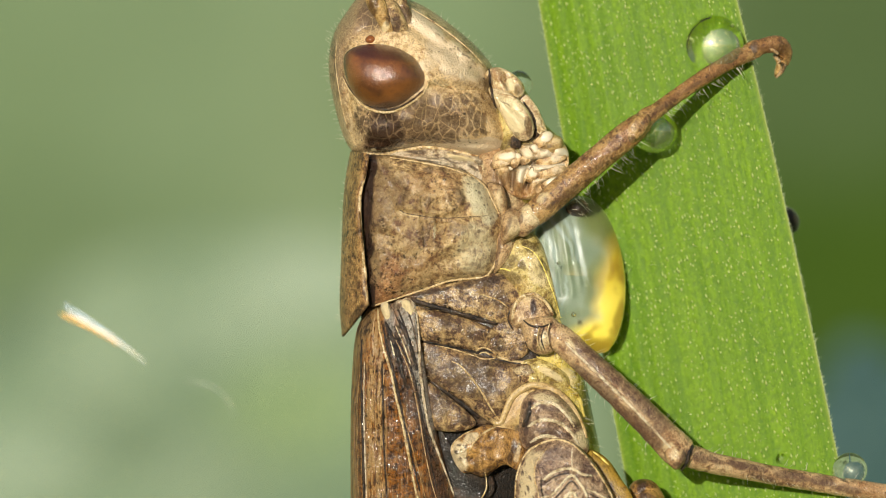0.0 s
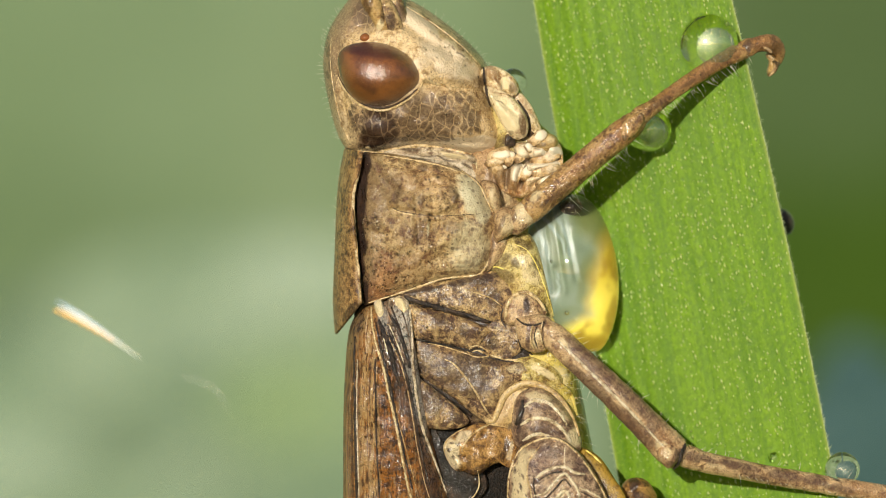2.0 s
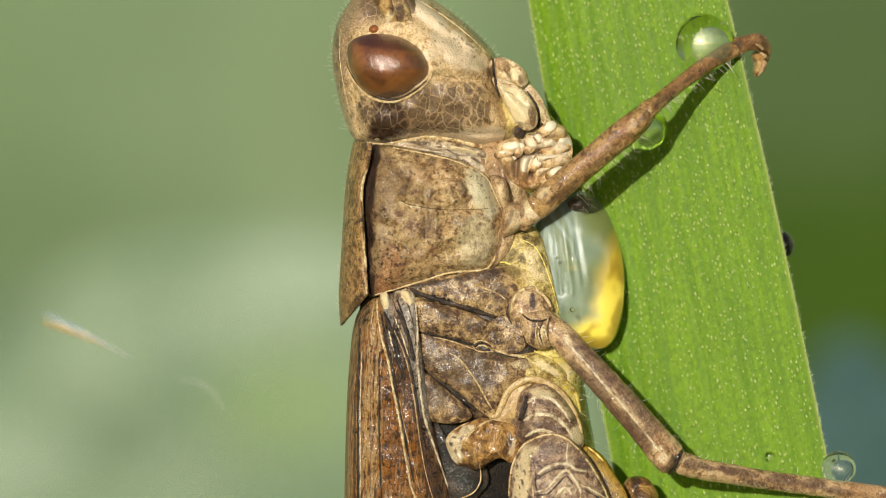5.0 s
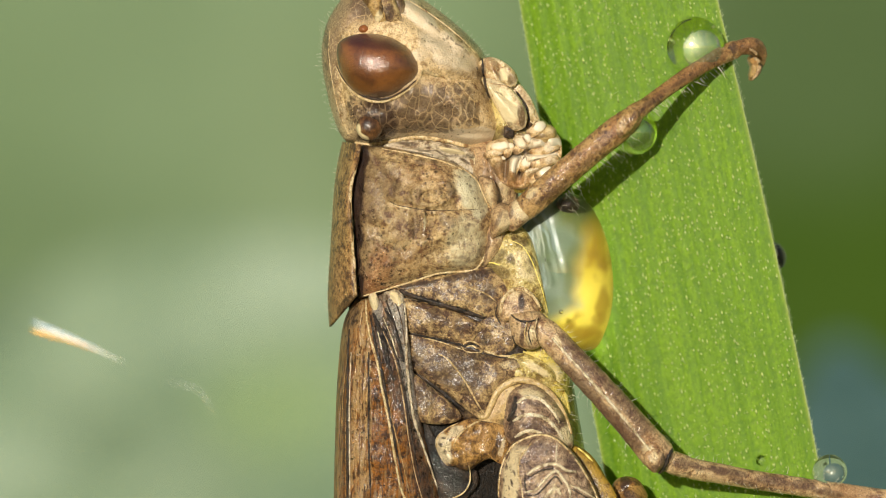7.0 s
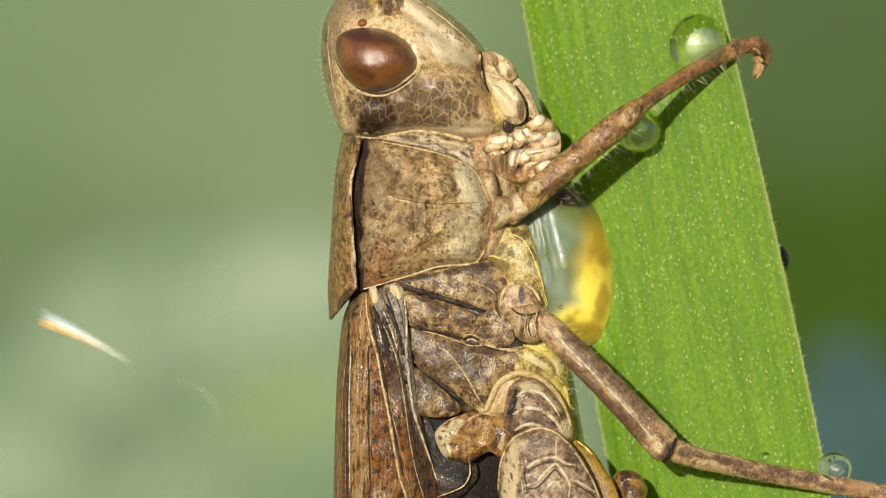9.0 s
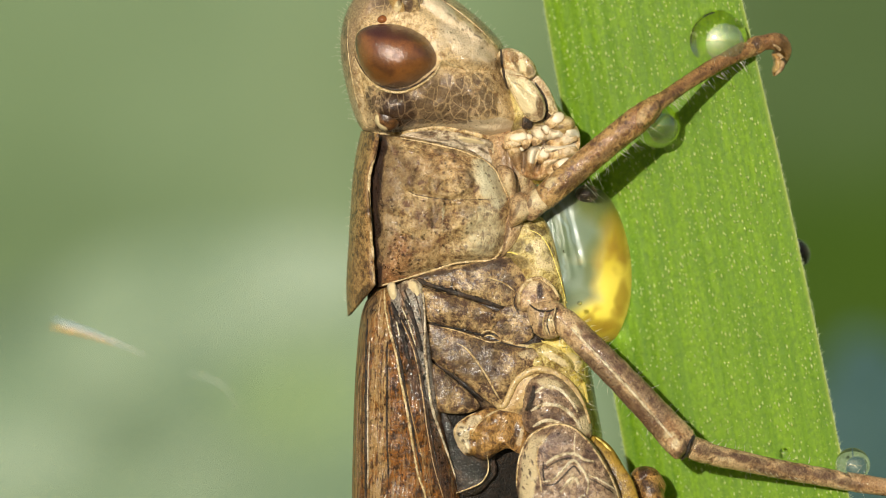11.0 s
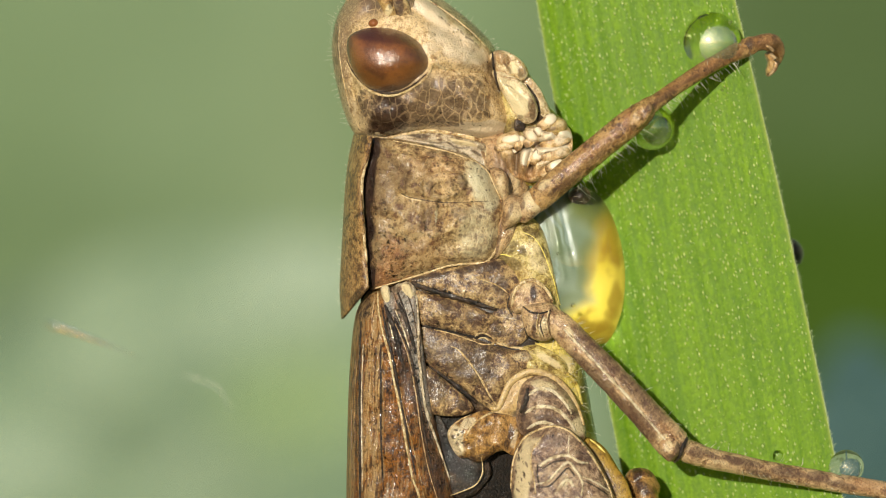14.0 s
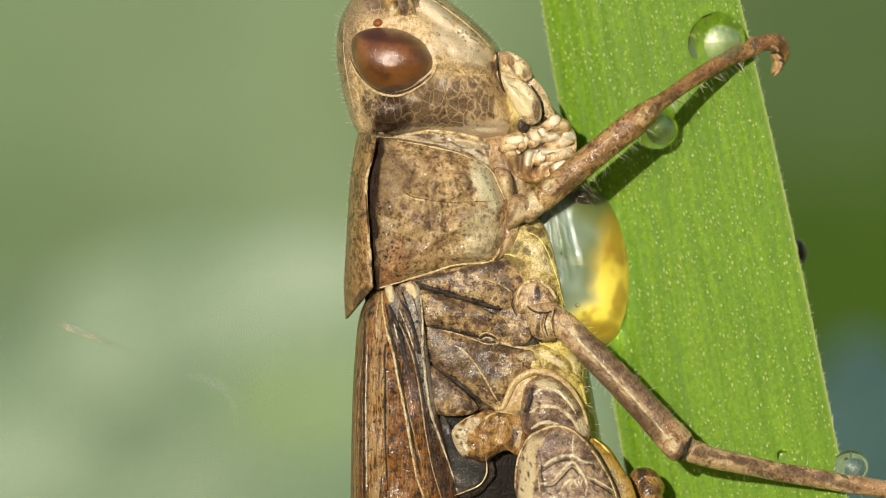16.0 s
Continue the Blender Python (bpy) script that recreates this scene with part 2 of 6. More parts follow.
def blade_skin():
    n = Nodes("grass blade")
    uv = n.add("ShaderNodeUVMap", uv_map="lie").outputs[0]
    m = n.add("ShaderNodeMapping")
    m.inputs["Scale"].default_value = (1, 0.03, 1)
    n.link(uv, m.inputs["Vector"])
    lie = m.outputs[0]
    vein = n.noise(0.022, 3, 0.55, vec=lie)
    line = n.noise(0.05, 2, 0.5, vec=lie)
    patch = n.noise(0.5, 4, 0.6)
    grain = n.noise(16, 3, 0.7)
    long = n.stretch(1, 1, 0.62, -12)
    grain2 = n.noise(11, 3, 0.7, vec=long)
    tone = n.math("ADD", n.math("MULTIPLY", vein, 0.55), n.math("MULTIPLY", line, 0.45))
    col = n.mix(n.span(tone, 0.40, 0.60), (0.122, 0.255, 0.001), (0.190, 0.345, 0.003))
    col = n.mix(n.span(patch, 0.35, 0.7, 0.0, 0.35), col, (0.105, 0.22, 0.004))
    col = n.mix(n.span(grain2, 0.34, 0.60, 0.62, 0.0), col, (0.072, 0.168, 0.003))
    col = n.mix(n.span(grain, 0.52, 0.72, 0.0, 0.45), col, (0.36, 0.49, 0.06))
    r = n.pigment()[0]
    col = n.mix(r, col, (0.36, 0.42, 0.08))
    n.bump(n.math("ADD", n.math("MULTIPLY", tone, 0.5), n.math("MULTIPLY", grain2, 0.5)), 0.034, 0.7)
    t = n.add("ShaderNodeBsdfTranslucent")
    n.link(col, t.inputs["Color"])
    n.done(col, n.span(grain, 0.35, 0.7, 0.38, 0.6), Specular_IOR_Level=0.2)
    mixer = n.add("ShaderNodeMixShader")
    mixer.inputs[0].default_value = 0.22
    n.link(n.bsdf.outputs[0], mixer.inputs[1])
    n.link(t.outputs[0], mixer.inputs[2])
    n.link(mixer.outputs[0], n.tree.nodes["Material Output"].inputs["Surface"])
    return n.mat


def water():
    n = Nodes("water")
    g = n.add("ShaderNodeBsdfGlass")
    g.inputs["IOR"].default_value, g.inputs["Roughness"].default_value = 1.333, 0.03
    n.link(g.outputs[0], n.tree.nodes["Material Output"].inputs["Surface"])
    return n.mat


def dew(name, focus_share):
    """A small drop: a strongly bending rim, and a clear heart whose place and haze imitate focused sunlight."""
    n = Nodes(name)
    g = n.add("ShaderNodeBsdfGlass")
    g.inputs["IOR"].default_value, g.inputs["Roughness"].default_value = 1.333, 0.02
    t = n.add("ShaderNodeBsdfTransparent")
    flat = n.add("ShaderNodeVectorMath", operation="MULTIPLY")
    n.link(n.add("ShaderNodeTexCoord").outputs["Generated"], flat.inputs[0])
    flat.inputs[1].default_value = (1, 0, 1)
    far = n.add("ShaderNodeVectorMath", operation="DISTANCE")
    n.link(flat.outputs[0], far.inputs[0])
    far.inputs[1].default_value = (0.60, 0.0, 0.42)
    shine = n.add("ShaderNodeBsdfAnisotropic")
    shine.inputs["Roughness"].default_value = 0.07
    # rough tinted sheen brightens the heart in place of focused sunlight
    focus_haze = n.add("ShaderNodeBsdfAnisotropic")
    focus_haze.inputs["Roughness"].default_value = 0.6
    focus_haze.inputs["Color"].default_value = (0.95, 1.0, 0.72, 1)
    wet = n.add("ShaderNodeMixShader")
    n.link(focus_haze.outputs[0], wet.inputs[1])
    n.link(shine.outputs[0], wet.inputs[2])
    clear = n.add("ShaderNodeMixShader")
    clear.inputs[0].default_value = focus_share
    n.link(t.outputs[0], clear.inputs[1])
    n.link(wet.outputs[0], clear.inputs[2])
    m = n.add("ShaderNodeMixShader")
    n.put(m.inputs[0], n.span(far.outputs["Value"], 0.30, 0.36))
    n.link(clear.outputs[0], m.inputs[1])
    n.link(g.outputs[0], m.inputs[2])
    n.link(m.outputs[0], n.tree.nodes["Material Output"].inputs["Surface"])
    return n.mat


def grain_skin():
    n = Nodes("dew grain")
    return n.done(n.mix(n.noise(2), (0.9, 0.9, 0.88), (0.75, 0.75, 0.72)), 0.06, IOR=1.5, Transmission_Weight=1.0)


def air_skin():
    """Air inside the water, for bubbles added as glints: light passes from water to air."""
    n = Nodes("air bubble")
    g = n.add("ShaderNodeBsdfGlass")
    g.inputs["IOR"].default_value, g.inputs["Roughness"].default_value = 0.75, 0.03
    n.link(g.outputs[0], n.tree.nodes["Material Output"].inputs["Surface"])
    return n.mat


def silk_skin(name, tint):
    n = Nodes(name)
    g = n.add("ShaderNodeBsdfAnisotropic")
    g.inputs["Roughness"].default_value = 0.24
    g.inputs["Color"].default_value = (*tint, 1)
    t = n.add("ShaderNodeBsdfTransparent")
    m = n.add("ShaderNodeMixShader")
    n.put(m.inputs[0], n.span(n.noise(0.6), 0.3, 0.7, 0.35, 0.55))
    w = n.add("ShaderNodeBsdfDiffuse")
    w.inputs["Color"].default_value = (*tint, 1)
    mixed = n.add("ShaderNodeMixShader")
    mixed.inputs[0].default_value = 0.2
    n.link(g.outputs[0], mixed.inputs[1])
    n.link(w.outputs[0], mixed.inputs[2])
    n.link(t.outputs[0], m.inputs[1])
    n.link(mixed.outputs[0], m.inputs[2])
    n.link(m.outputs[0], n.tree.nodes["Material Output"].inputs["Surface"])
    return n.mat


def hair_skin(name, c):
    n = Nodes(name)
    return n.done(n.mix(n.noise(6), c, tuple(x * 0.7 for x in c)), 0.25, Specular_IOR_Level=0.6)


def leaf_skin(name, a, b, per_mm, rough=0.5):
    n = Nodes(name)
    f = n.noise(per_mm, 3, 0.5)
    g = n.noise(per_mm * 7, 4, 0.6)
    col = n.mix(n.span(f, 0.35, 0.65), a, b)
    col = n.mix(n.span(g, 0.4, 0.7, 0.0, 0.35), col, tuple(x * 0.6 for x in a))
    n.bump(g, 0.6 / per_mm * 0.02)
    return n.done(col, rough)


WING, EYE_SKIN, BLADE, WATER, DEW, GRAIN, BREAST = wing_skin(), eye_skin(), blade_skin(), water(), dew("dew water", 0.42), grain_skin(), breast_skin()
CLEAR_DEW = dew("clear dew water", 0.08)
SILK, AMBER_FRINGE, BLUE_FRINGE = silk_skin("glint silk", (1, 1, 1)), silk_skin("amber glint fringe", (1.0, 0.5, 0.1)), silk_skin("blue glint fringe", (0.42, 0.62, 0.95))
BUBBLE_AIR = air_skin()
HAIR = hair_skin("pale hair", (0.80, 0.74, 0.58))
DOWN = hair_skin("plant down", (0.70, 0.80, 0.45))
PAPILLA = hair_skin("leaf papilla", (0.56, 0.68, 0.22))
BUBBLE = chitin("wet brown membrane", (0.16, 0.075, 0.03), (0.11, 0.05, 0.02), (0.06, 0.028, 0.012), patch=2.0, rough=0.2, wet=1.0, relief=0.005)
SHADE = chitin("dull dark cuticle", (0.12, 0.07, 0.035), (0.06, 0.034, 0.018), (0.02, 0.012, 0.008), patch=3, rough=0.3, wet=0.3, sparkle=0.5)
OCELLUS = hair_skin("ocellus", (0.30, 0.10, 0.03))


# ---- geometry helpers ----
def smooth_path(pts, steps=8, closed=False):
    """Catmull-Rom through points of any dimension."""
    pts = [np.array(p, float) for p in pts]
    n, out = len(pts), []
    for i in range(n if closed else n - 1):
        if closed:
            a, b, c, d = (pts[(i + k) % n] for k in (-1, 0, 1, 2))
        else:
            a, b, c, d = pts[max(i - 1, 0)], pts[i], pts[i + 1], pts[min(i + 2, n - 1)]
        for s in range(steps):
            t = s / steps
            out.append(0.5 * (2 * b + (c - a) * t + (2 * a - 5 * b + 4 * c - d) * t * t + (3 * b - a - 3 * c + d) * t ** 3))
    if not closed:
        out.append(pts[-1])
    return out


def link_mesh(name, verts, faces, material, parent=None, origin=None, label="", kind=""):
    """One mesh object, its points given in the place's space, under a thing or part."""
    o = Vector(origin) if origin is not None else (Vector(parent["rest"]) if parent is not None else Vector())
    me = bpy.data.meshes.new(name)
    me.from_pydata([Vector(p) - o for p in verts], [], faces)
    me.polygons.foreach_set("use_smooth", [True] * len(me.polygons))
    me.materials.append(material)
    me.update()
    ob = new(name, me)
    ob["rest"] = tuple(o)
    if parent is not None:
        ob.parent = parent
        ob.location = o - Vector(parent["rest"])
    else:
        ob.location = o
    return tagged(ob, label, kind=kind)


def pillow_mesh(outline, d0, front, back, steps=8, rings=18, bumpy=0.0, centre=None, lean=(0, 0), round_in=1.0, ball=False, lines=()):
    """A closed cushion over a smooth outline of the drawing. front, back: (edge roundness, dome) in mm;
    lines: ridges (or, below 0, grooves) from one point to another with width and rise;
    lean: how the middle plane tips, mm of depth per 100 units to the right and down."""
    loop = smooth_path(outline, steps, True)
    if sum(a[0] * b[1] - b[0] * a[1] for a, b in zip(loop, loop[1:] + loop[:1])) < 0:
        loop.reverse()
    c = np.array(centre, float) if centre else np.mean(loop, axis=0)
    n = len(loop)
    verts, faces = [], []
    spread = np.std(loop, axis=0) * 1.41
    rim = [(p - c) / max(1e-6, np.hypot(*((p - c) / spread))) for p in loop]

    def ring(r, side):
        edge, dome = front if side < 0 else back
        h = edge * math.sqrt(max(0.0, 1 - r ** 6)) + dome * (1 - r * r)
        if ball:
            h = (edge + dome) * math.sqrt(max(0.0, 1 - r * r))
        for p, e in zip(loop, rim):
            u, v = c + ((p - c) * r ** round_in + e * (1 - r ** round_in)) * r
            w = bumpy * noise.noise(Vector((u, v, side * 40.0)) * 0.035) * (1 - r ** 8)
            for u1, v1, u2, v2, wide, rise in lines:
                s = max(0.0, min(1.0, ((u - u1) * (u2 - u1) + (v - v1) * (v2 - v1)) / max(1e-6, (u2 - u1) ** 2 + (v2 - v1) ** 2)))
                far2 = (u - u1 - s * (u2 - u1)) ** 2 + (v - v1 - s * (v2 - v1)) ** 2
                if side < 0 and far2 < 6 * wide * wide:
                    w -= rise * math.exp(-far2 / (wide * wide)) * (1 - r ** 12)
            d = d0 + lean[0] * (u - c[0]) / 100 + lean[1] * (v - c[1]) / 100 + side * h + w
            verts.append(P(u, v, d))

    radii = [math.sin(0.5 * math.pi * (1 - k / rings)) for k in range(rings)]
    for side in (-1, 1):
        start = len(verts)
        for k, r in enumerate(radii):
            if side > 0 and k == 0:
                continue
            ring(r, side)
        rows = rings - (1 if side > 0 else 0)
        first = [0] if side > 0 else []
        starts = first + [start + k * n for k in range(rows)]
        for a, b in zip(starts, starts[1:]):
            for i in range(n):
                j = (i + 1) % n
                faces.append((a + j, a + i, b + i, b + j) if side < 0 else (a + i, a + j, b + j, b + i))
        edge, dome = front if side < 0 else back
        verts.append(P(c[0], c[1], d0 + side * (edge + dome)))
        tip, last = len(verts) - 1, starts[-1]
        for i in range(n):
            j = (i + 1) % n
            faces.append((last + j, last + i, tip) if side < 0 else (last + i, last + j, tip))
    return verts, faces


def drawn(p):
    """The drawing's u, v of a point of the place."""
    k = UNIT * (1 + p[1] / MM / REACH)
    return p[0] / k + 784, 441 - p[2] / k


def paint(ob, blobs, wobble=6.0):
    """Pigment, and some painted shade and highlights: rows of channel, u, v, half width, half height, turn, amount."""
    me, o = ob.data, Vector(ob["rest"])
    at = me.color_attributes.new("pigment", "FLOAT_COLOR", "POINT")
    vals = np.zeros((len(me.vertices), 4), "f")
    vals[:, 3] = 1
    uv = np.array([drawn(v.co + o) for v in me.vertices])
    jit = np.array([(noise.noise(Vector((a * 0.04, b * 0.04, 3))), noise.noise(Vector((a * 0.04, b * 0.04, 9)))) for a, b in uv]) * wobble
    uv = uv + jit
    for ch, u, v, w, h, turn, amount in blobs:
        a = radians(turn)
        x, y = uv[:, 0] - u, uv[:, 1] - v
        p, q = (x * math.cos(a) + y * math.sin(a)) / w, (-x * math.sin(a) + y * math.cos(a)) / h
        m = np.clip(1.35 - np.sqrt(p * p + q * q), 0, 0.7) / 0.7
        vals[:, "rgb".index(ch)] = np.maximum(vals[:, "rgb".index(ch)], m * m * (3 - 2 * m) * amount)
    at.data.foreach_set("color", vals.ravel())


def pillow(name, outline, d0, front, back, material, parent, label="", blobs=(), origin=None, **more):
    ob = link_mesh(name, *pillow_mesh(outline, d0, front, back, **more), material, parent, origin, label)
    paint(ob, blobs)
    return ob


def surface(*obs):
    """Something to drop lines and hairs on: the skin of some parts at rest."""
    verts, faces = [], []
    for ob in obs:
        k, o = len(verts), Vector(ob["rest"])
        verts += [v.co + o for v in ob.data.vertices]
        faces += [tuple(i + k for i in p.vertices) for p in ob.data.polygons]
    return BVHTree.FromPolygons(verts, faces)


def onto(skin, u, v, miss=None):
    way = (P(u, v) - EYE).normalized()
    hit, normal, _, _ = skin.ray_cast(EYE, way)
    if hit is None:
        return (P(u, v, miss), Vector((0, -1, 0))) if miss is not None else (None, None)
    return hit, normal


def tube_mesh(path, radii, sides=10, flat=1.0, verts=None, faces=None):
    """A closed tube along 3D points; flat squeezes it along y."""
    verts = [] if verts is None else verts
    faces = [] if faces is None else faces
    base, n = len(verts), len(path)
    for i, p in enumerate(path):
        t = (Vector(path[min(i + 1, n - 1)]) - Vector(path[max(i - 1, 0)])).normalized()
        a = t.cross(Vector((0, 1, 0)))
        a = a.normalized() if a.length > 1e-4 else Vector((1, 0, 0))
        b = t.cross(a).normalized()
        for k in range(sides):
            w = 2 * math.pi * k / sides
            verts.append(Vector(p) + a * math.cos(w) * radii[i] + b * math.sin(w) * radii[i] * flat)
    for i in range(n - 1):
        for k in range(sides):
            j = (k + 1) % sides
            faces.append((base + i * sides + k, base + i * sides + j, base + (i + 1) * sides + j, base + (i + 1) * sides + k))
    faces.append(tuple(base + k for k in reversed(range(sides))))
    faces.append(tuple(base + (n - 1) * sides + k for k in range(sides)))
    return verts, faces


def limb(name, rows, material, parent, label="", flat=0.8, sides=20, steps=10, blobs=(), origin=None, bumpy=0.05):
    """A leg segment: rows of u, v, d, half width in units."""
    path = smooth_path(rows, steps)
    pts = [P(*r[:3]) for r in path]
    rad = [r[3] * UNIT * (1 + bumpy * noise.noise(Vector((i * 0.35, r[0] * 0.02, 5)))) for i, r in enumerate(path)]
    rad[0] *= 0.55
    rad[-1] *= 0.5
    ob = link_mesh(name, *tube_mesh(pts, rad, sides, flat), material, parent, origin, label)
    paint(ob, [(*b[:6], b[6] * (0.95 if b[0] == "r" else 1)) for b in blobs], 4.0)
    return ob


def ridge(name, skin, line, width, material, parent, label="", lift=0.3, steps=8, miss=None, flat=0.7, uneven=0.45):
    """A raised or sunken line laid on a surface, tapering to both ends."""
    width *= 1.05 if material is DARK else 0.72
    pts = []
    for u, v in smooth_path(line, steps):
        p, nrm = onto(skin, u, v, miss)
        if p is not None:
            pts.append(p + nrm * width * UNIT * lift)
    n = len(pts)
    rad = [width * UNIT * (0.35 + 0.65 * math.sin(math.pi * min(1, max(0, (i + 0.5) / n))) ** 0.5) * (1 + uneven * noise.noise(Vector((i * 0.7, width, 2)))) for i in range(n)]
    ob = link_mesh(name, *tube_mesh(pts, rad, 8, flat), material, parent, None, label)
    paint(ob, ())
    return ob


def hair_mesh(roots, verts, faces):
    """Thin bent hairs: rows of root, direction, length in mm, thickness in mm."""
    for p, way, length, thick in roots:
        side = Vector((noise.noise(p * 9000), noise.noise(p * 7000 + Vector((5, 5, 5))), noise.noise(p * 8000 + Vector((9, 1, 4))))) * 0.55
        way = (way.normalized() + side * 0.9).normalized()
        path = [p + way * length * MM * s + side * length * MM * s * s for s in (-0.05, 0.3, 0.65, 1.0)]
        tube_mesh(path, [thick * MM * k for k in (1, 0.8, 0.55, 0.12)], 4, 1.0, verts, faces)


def hairs(name, roots, material, parent, label=""):
    verts, faces = [], []
    hair_mesh(roots, verts, faces)
    return link_mesh(name, verts, faces, material, parent, None, label, "stuff")


def empty(name, origin, label, category, group=""):
    ob = new(name)
    ob.empty_display_size = 0.001
    ob["rest"] = tuple(origin)
    ob.location = origin
    return tagged(ob, label, category, group)


# ---- the place: ground, far meadow, blurred leaves ----
GROUND_Z = -0.20


def ground():
    n = 48
    xs = [math.sinh(k / n * 6) * 0.3 for k in range(-n, n + 1)]
    verts = [Vector((x, y + 0.3, GROUND_Z + 0.01 * noise.noise(Vector((x * 9, y * 9, 0))) * (abs(x) + abs(y) < 4))) for y in xs for x in xs]
    w = 2 * n + 1
    faces = [(j * w + i, j * w + i + 1, (j + 1) * w + i + 1, (j + 1) * w + i) for j in range(2 * n) for i in range(2 * n)]
    ob = link_mesh("ground", verts, faces, leaf_skin("meadow turf", (0.10, 0.15, 0.04), (0.16, 0.20, 0.07), 0.02, 0.9))
    tagged(ob, "rough green meadow turf under the plants", "ground", kind="structure")


def backdrop():
    rows = 40
    xs = [math.sinh(k / 40 * 4.2) * 0.045 for k in range(-40, 41)]
    zs = [GROUND_Z - 0.02 + 0.8 * (k / rows) ** 1.5 for k in range(rows + 1)]
    zs = sorted(zs + [-0.06 + 0.004 * k for k in range(31)])
    verts = [Vector((x, 0.62 - 0.12 * x * x + 0.03 * noise.noise(Vector((x * 8, 0, z * 8))), z)) for z in zs for x in xs]
    w = len(xs)
    faces = [(j * w + i, j * w + i + 1, (j + 1) * w + i + 1, (j + 1) * w + i) for j in range(len(zs) - 1) for i in range(w - 1)]
    m = Nodes("far meadow")
    f, g = m.noise(0.035, 3, 0.5), m.noise(0.12, 2, 0.5)
    col = m.mix(m.span(f, 0.35, 0.65), (0.135, 0.195, 0.098), (0.18, 0.25, 0.140))
    r, gg, b = m.pigment()[:3]
    col = m.mix(r, col, m.mix(m.span(g, 0.3, 0.7), (0.033, 0.070, 0.006), (0.044, 0.082, 0.012)))
    col = m.mix(gg, col, (0.40, 0.46, 0.28))
    col = m.mix(b, col, (0.072, 0.114, 0.046))
    ob = link_mesh("backdrop", verts, faces, m.done(col, 0.95, Specular_IOR_Level=0.1))
    tagged(ob, "far bank of soft green meadow plants", "backdrop", kind="structure")
    paint(ob, [("r", 1560, 560, 420, 620, 0, 1.0), ("b", 1480, 60, 300, 260, 0, 0.9), ("b", 60, 40, 380, 260, -20, 0.25), ("b", 30, 420, 260, 160, -10, 0.55), ("g", 300, 620, 300, 120, -15, 0.1),
               ("g", 560, 250, 120, 260, 0, 0.12)], 40)


def broad_leaf(label, outline, d0, material, blobs, bulge=1.5):
    c = np.mean(outline, axis=0)
    root = P(c[0], c[1], d0)
    foot = Vector((root.x + 0.01, root.y + 0.015, GROUND_Z))
    leaf = empty("broad_leaf", foot, label, "leaf", "blurred leaves behind the insect")
    pillow("leaf_blade", outline, d0, (0.35, bulge), (0.1, -bulge * 0.8), material, leaf, blobs=blobs, bumpy=1.2, steps=10)
    low = max(outline, key=lambda p: p[1])
    top = P(low[0], low[1] - 40, d0)
    path = [top.lerp(foot, k / 8) + Vector((0, 0.004 * math.sin(math.pi * k / 8), 0)) for k in range(9)]
    link_mesh("stalk", *tube_mesh(path, [0.0012 + 0.0001 * k for k in range(9)], 8), material, leaf)
    return leaf


def tinted_leaf(name, a, b, c, per_mm):
    n = Nodes(name)
    f, g = n.noise(per_mm, 3, 0.5), n.noise(per_mm * 5, 3, 0.6)
    r, gg, bb = n.pigment()[:3]
    col = n.mix(n.span(f, 0.35, 0.65), a, b)
    col = n.mix(gg, col, c)
    col = n.mix(r, col, tuple(x * 0.5 for x in a))
    n.bump(f, 0.15)
    col = n.mix(n.span(g, 0.35, 0.7, 0.0, 0.18), col, tuple(x * 0.7 for x in a))
    return n.done(n.mix(bb, col, tuple(x * k for x, k in zip(b, (1.05, 1.12, 0.62)))), 0.6, Specular_IOR_Level=0.2)


# ---- the grass blade ----
def blade_edges(v):
    vs = np.array([-900, -400, 0, 200, 450, 700, 882, 1300, 2000])
    lo = np.polyfit(vs, [800, 880, 955, 992, 1035, 1075, 1110, 1200, 1340], 3)
    hi = np.polyfit(vs, [1050, 1195, 1305, 1357, 1410, 1461, 1494, 1575, 1690], 3)
    w = min(v, 2000)
    a, b = np.polyval(lo, w), np.polyval(hi, w)
    if v > 2000:
        k = min(1, (v - 2000) / 12000)
        mid, half = (a + b) / 2 + (v - 2000) * 0.06, (b - a) / 2 * (1 - 0.6 * k)
        a, b = mid - half, mid + half
    if v < -900:
        mid, half = (a + b) / 2, (b - a) / 2 * max(0.02, 1 - (-900 - v) / 3000)
        a, b = mid - half, mid + half
    return a, b


def blade_depth(s, v):
    """Depth of the face that carries the drops; s from -1 to 1 across."""
    return 1.55 - 0.45 * s + 0.006 * math.sin(s * 40) + 0.3 * max(0, -s - 0.3) ** 2 + max(0, -v - 600) * 0.0012


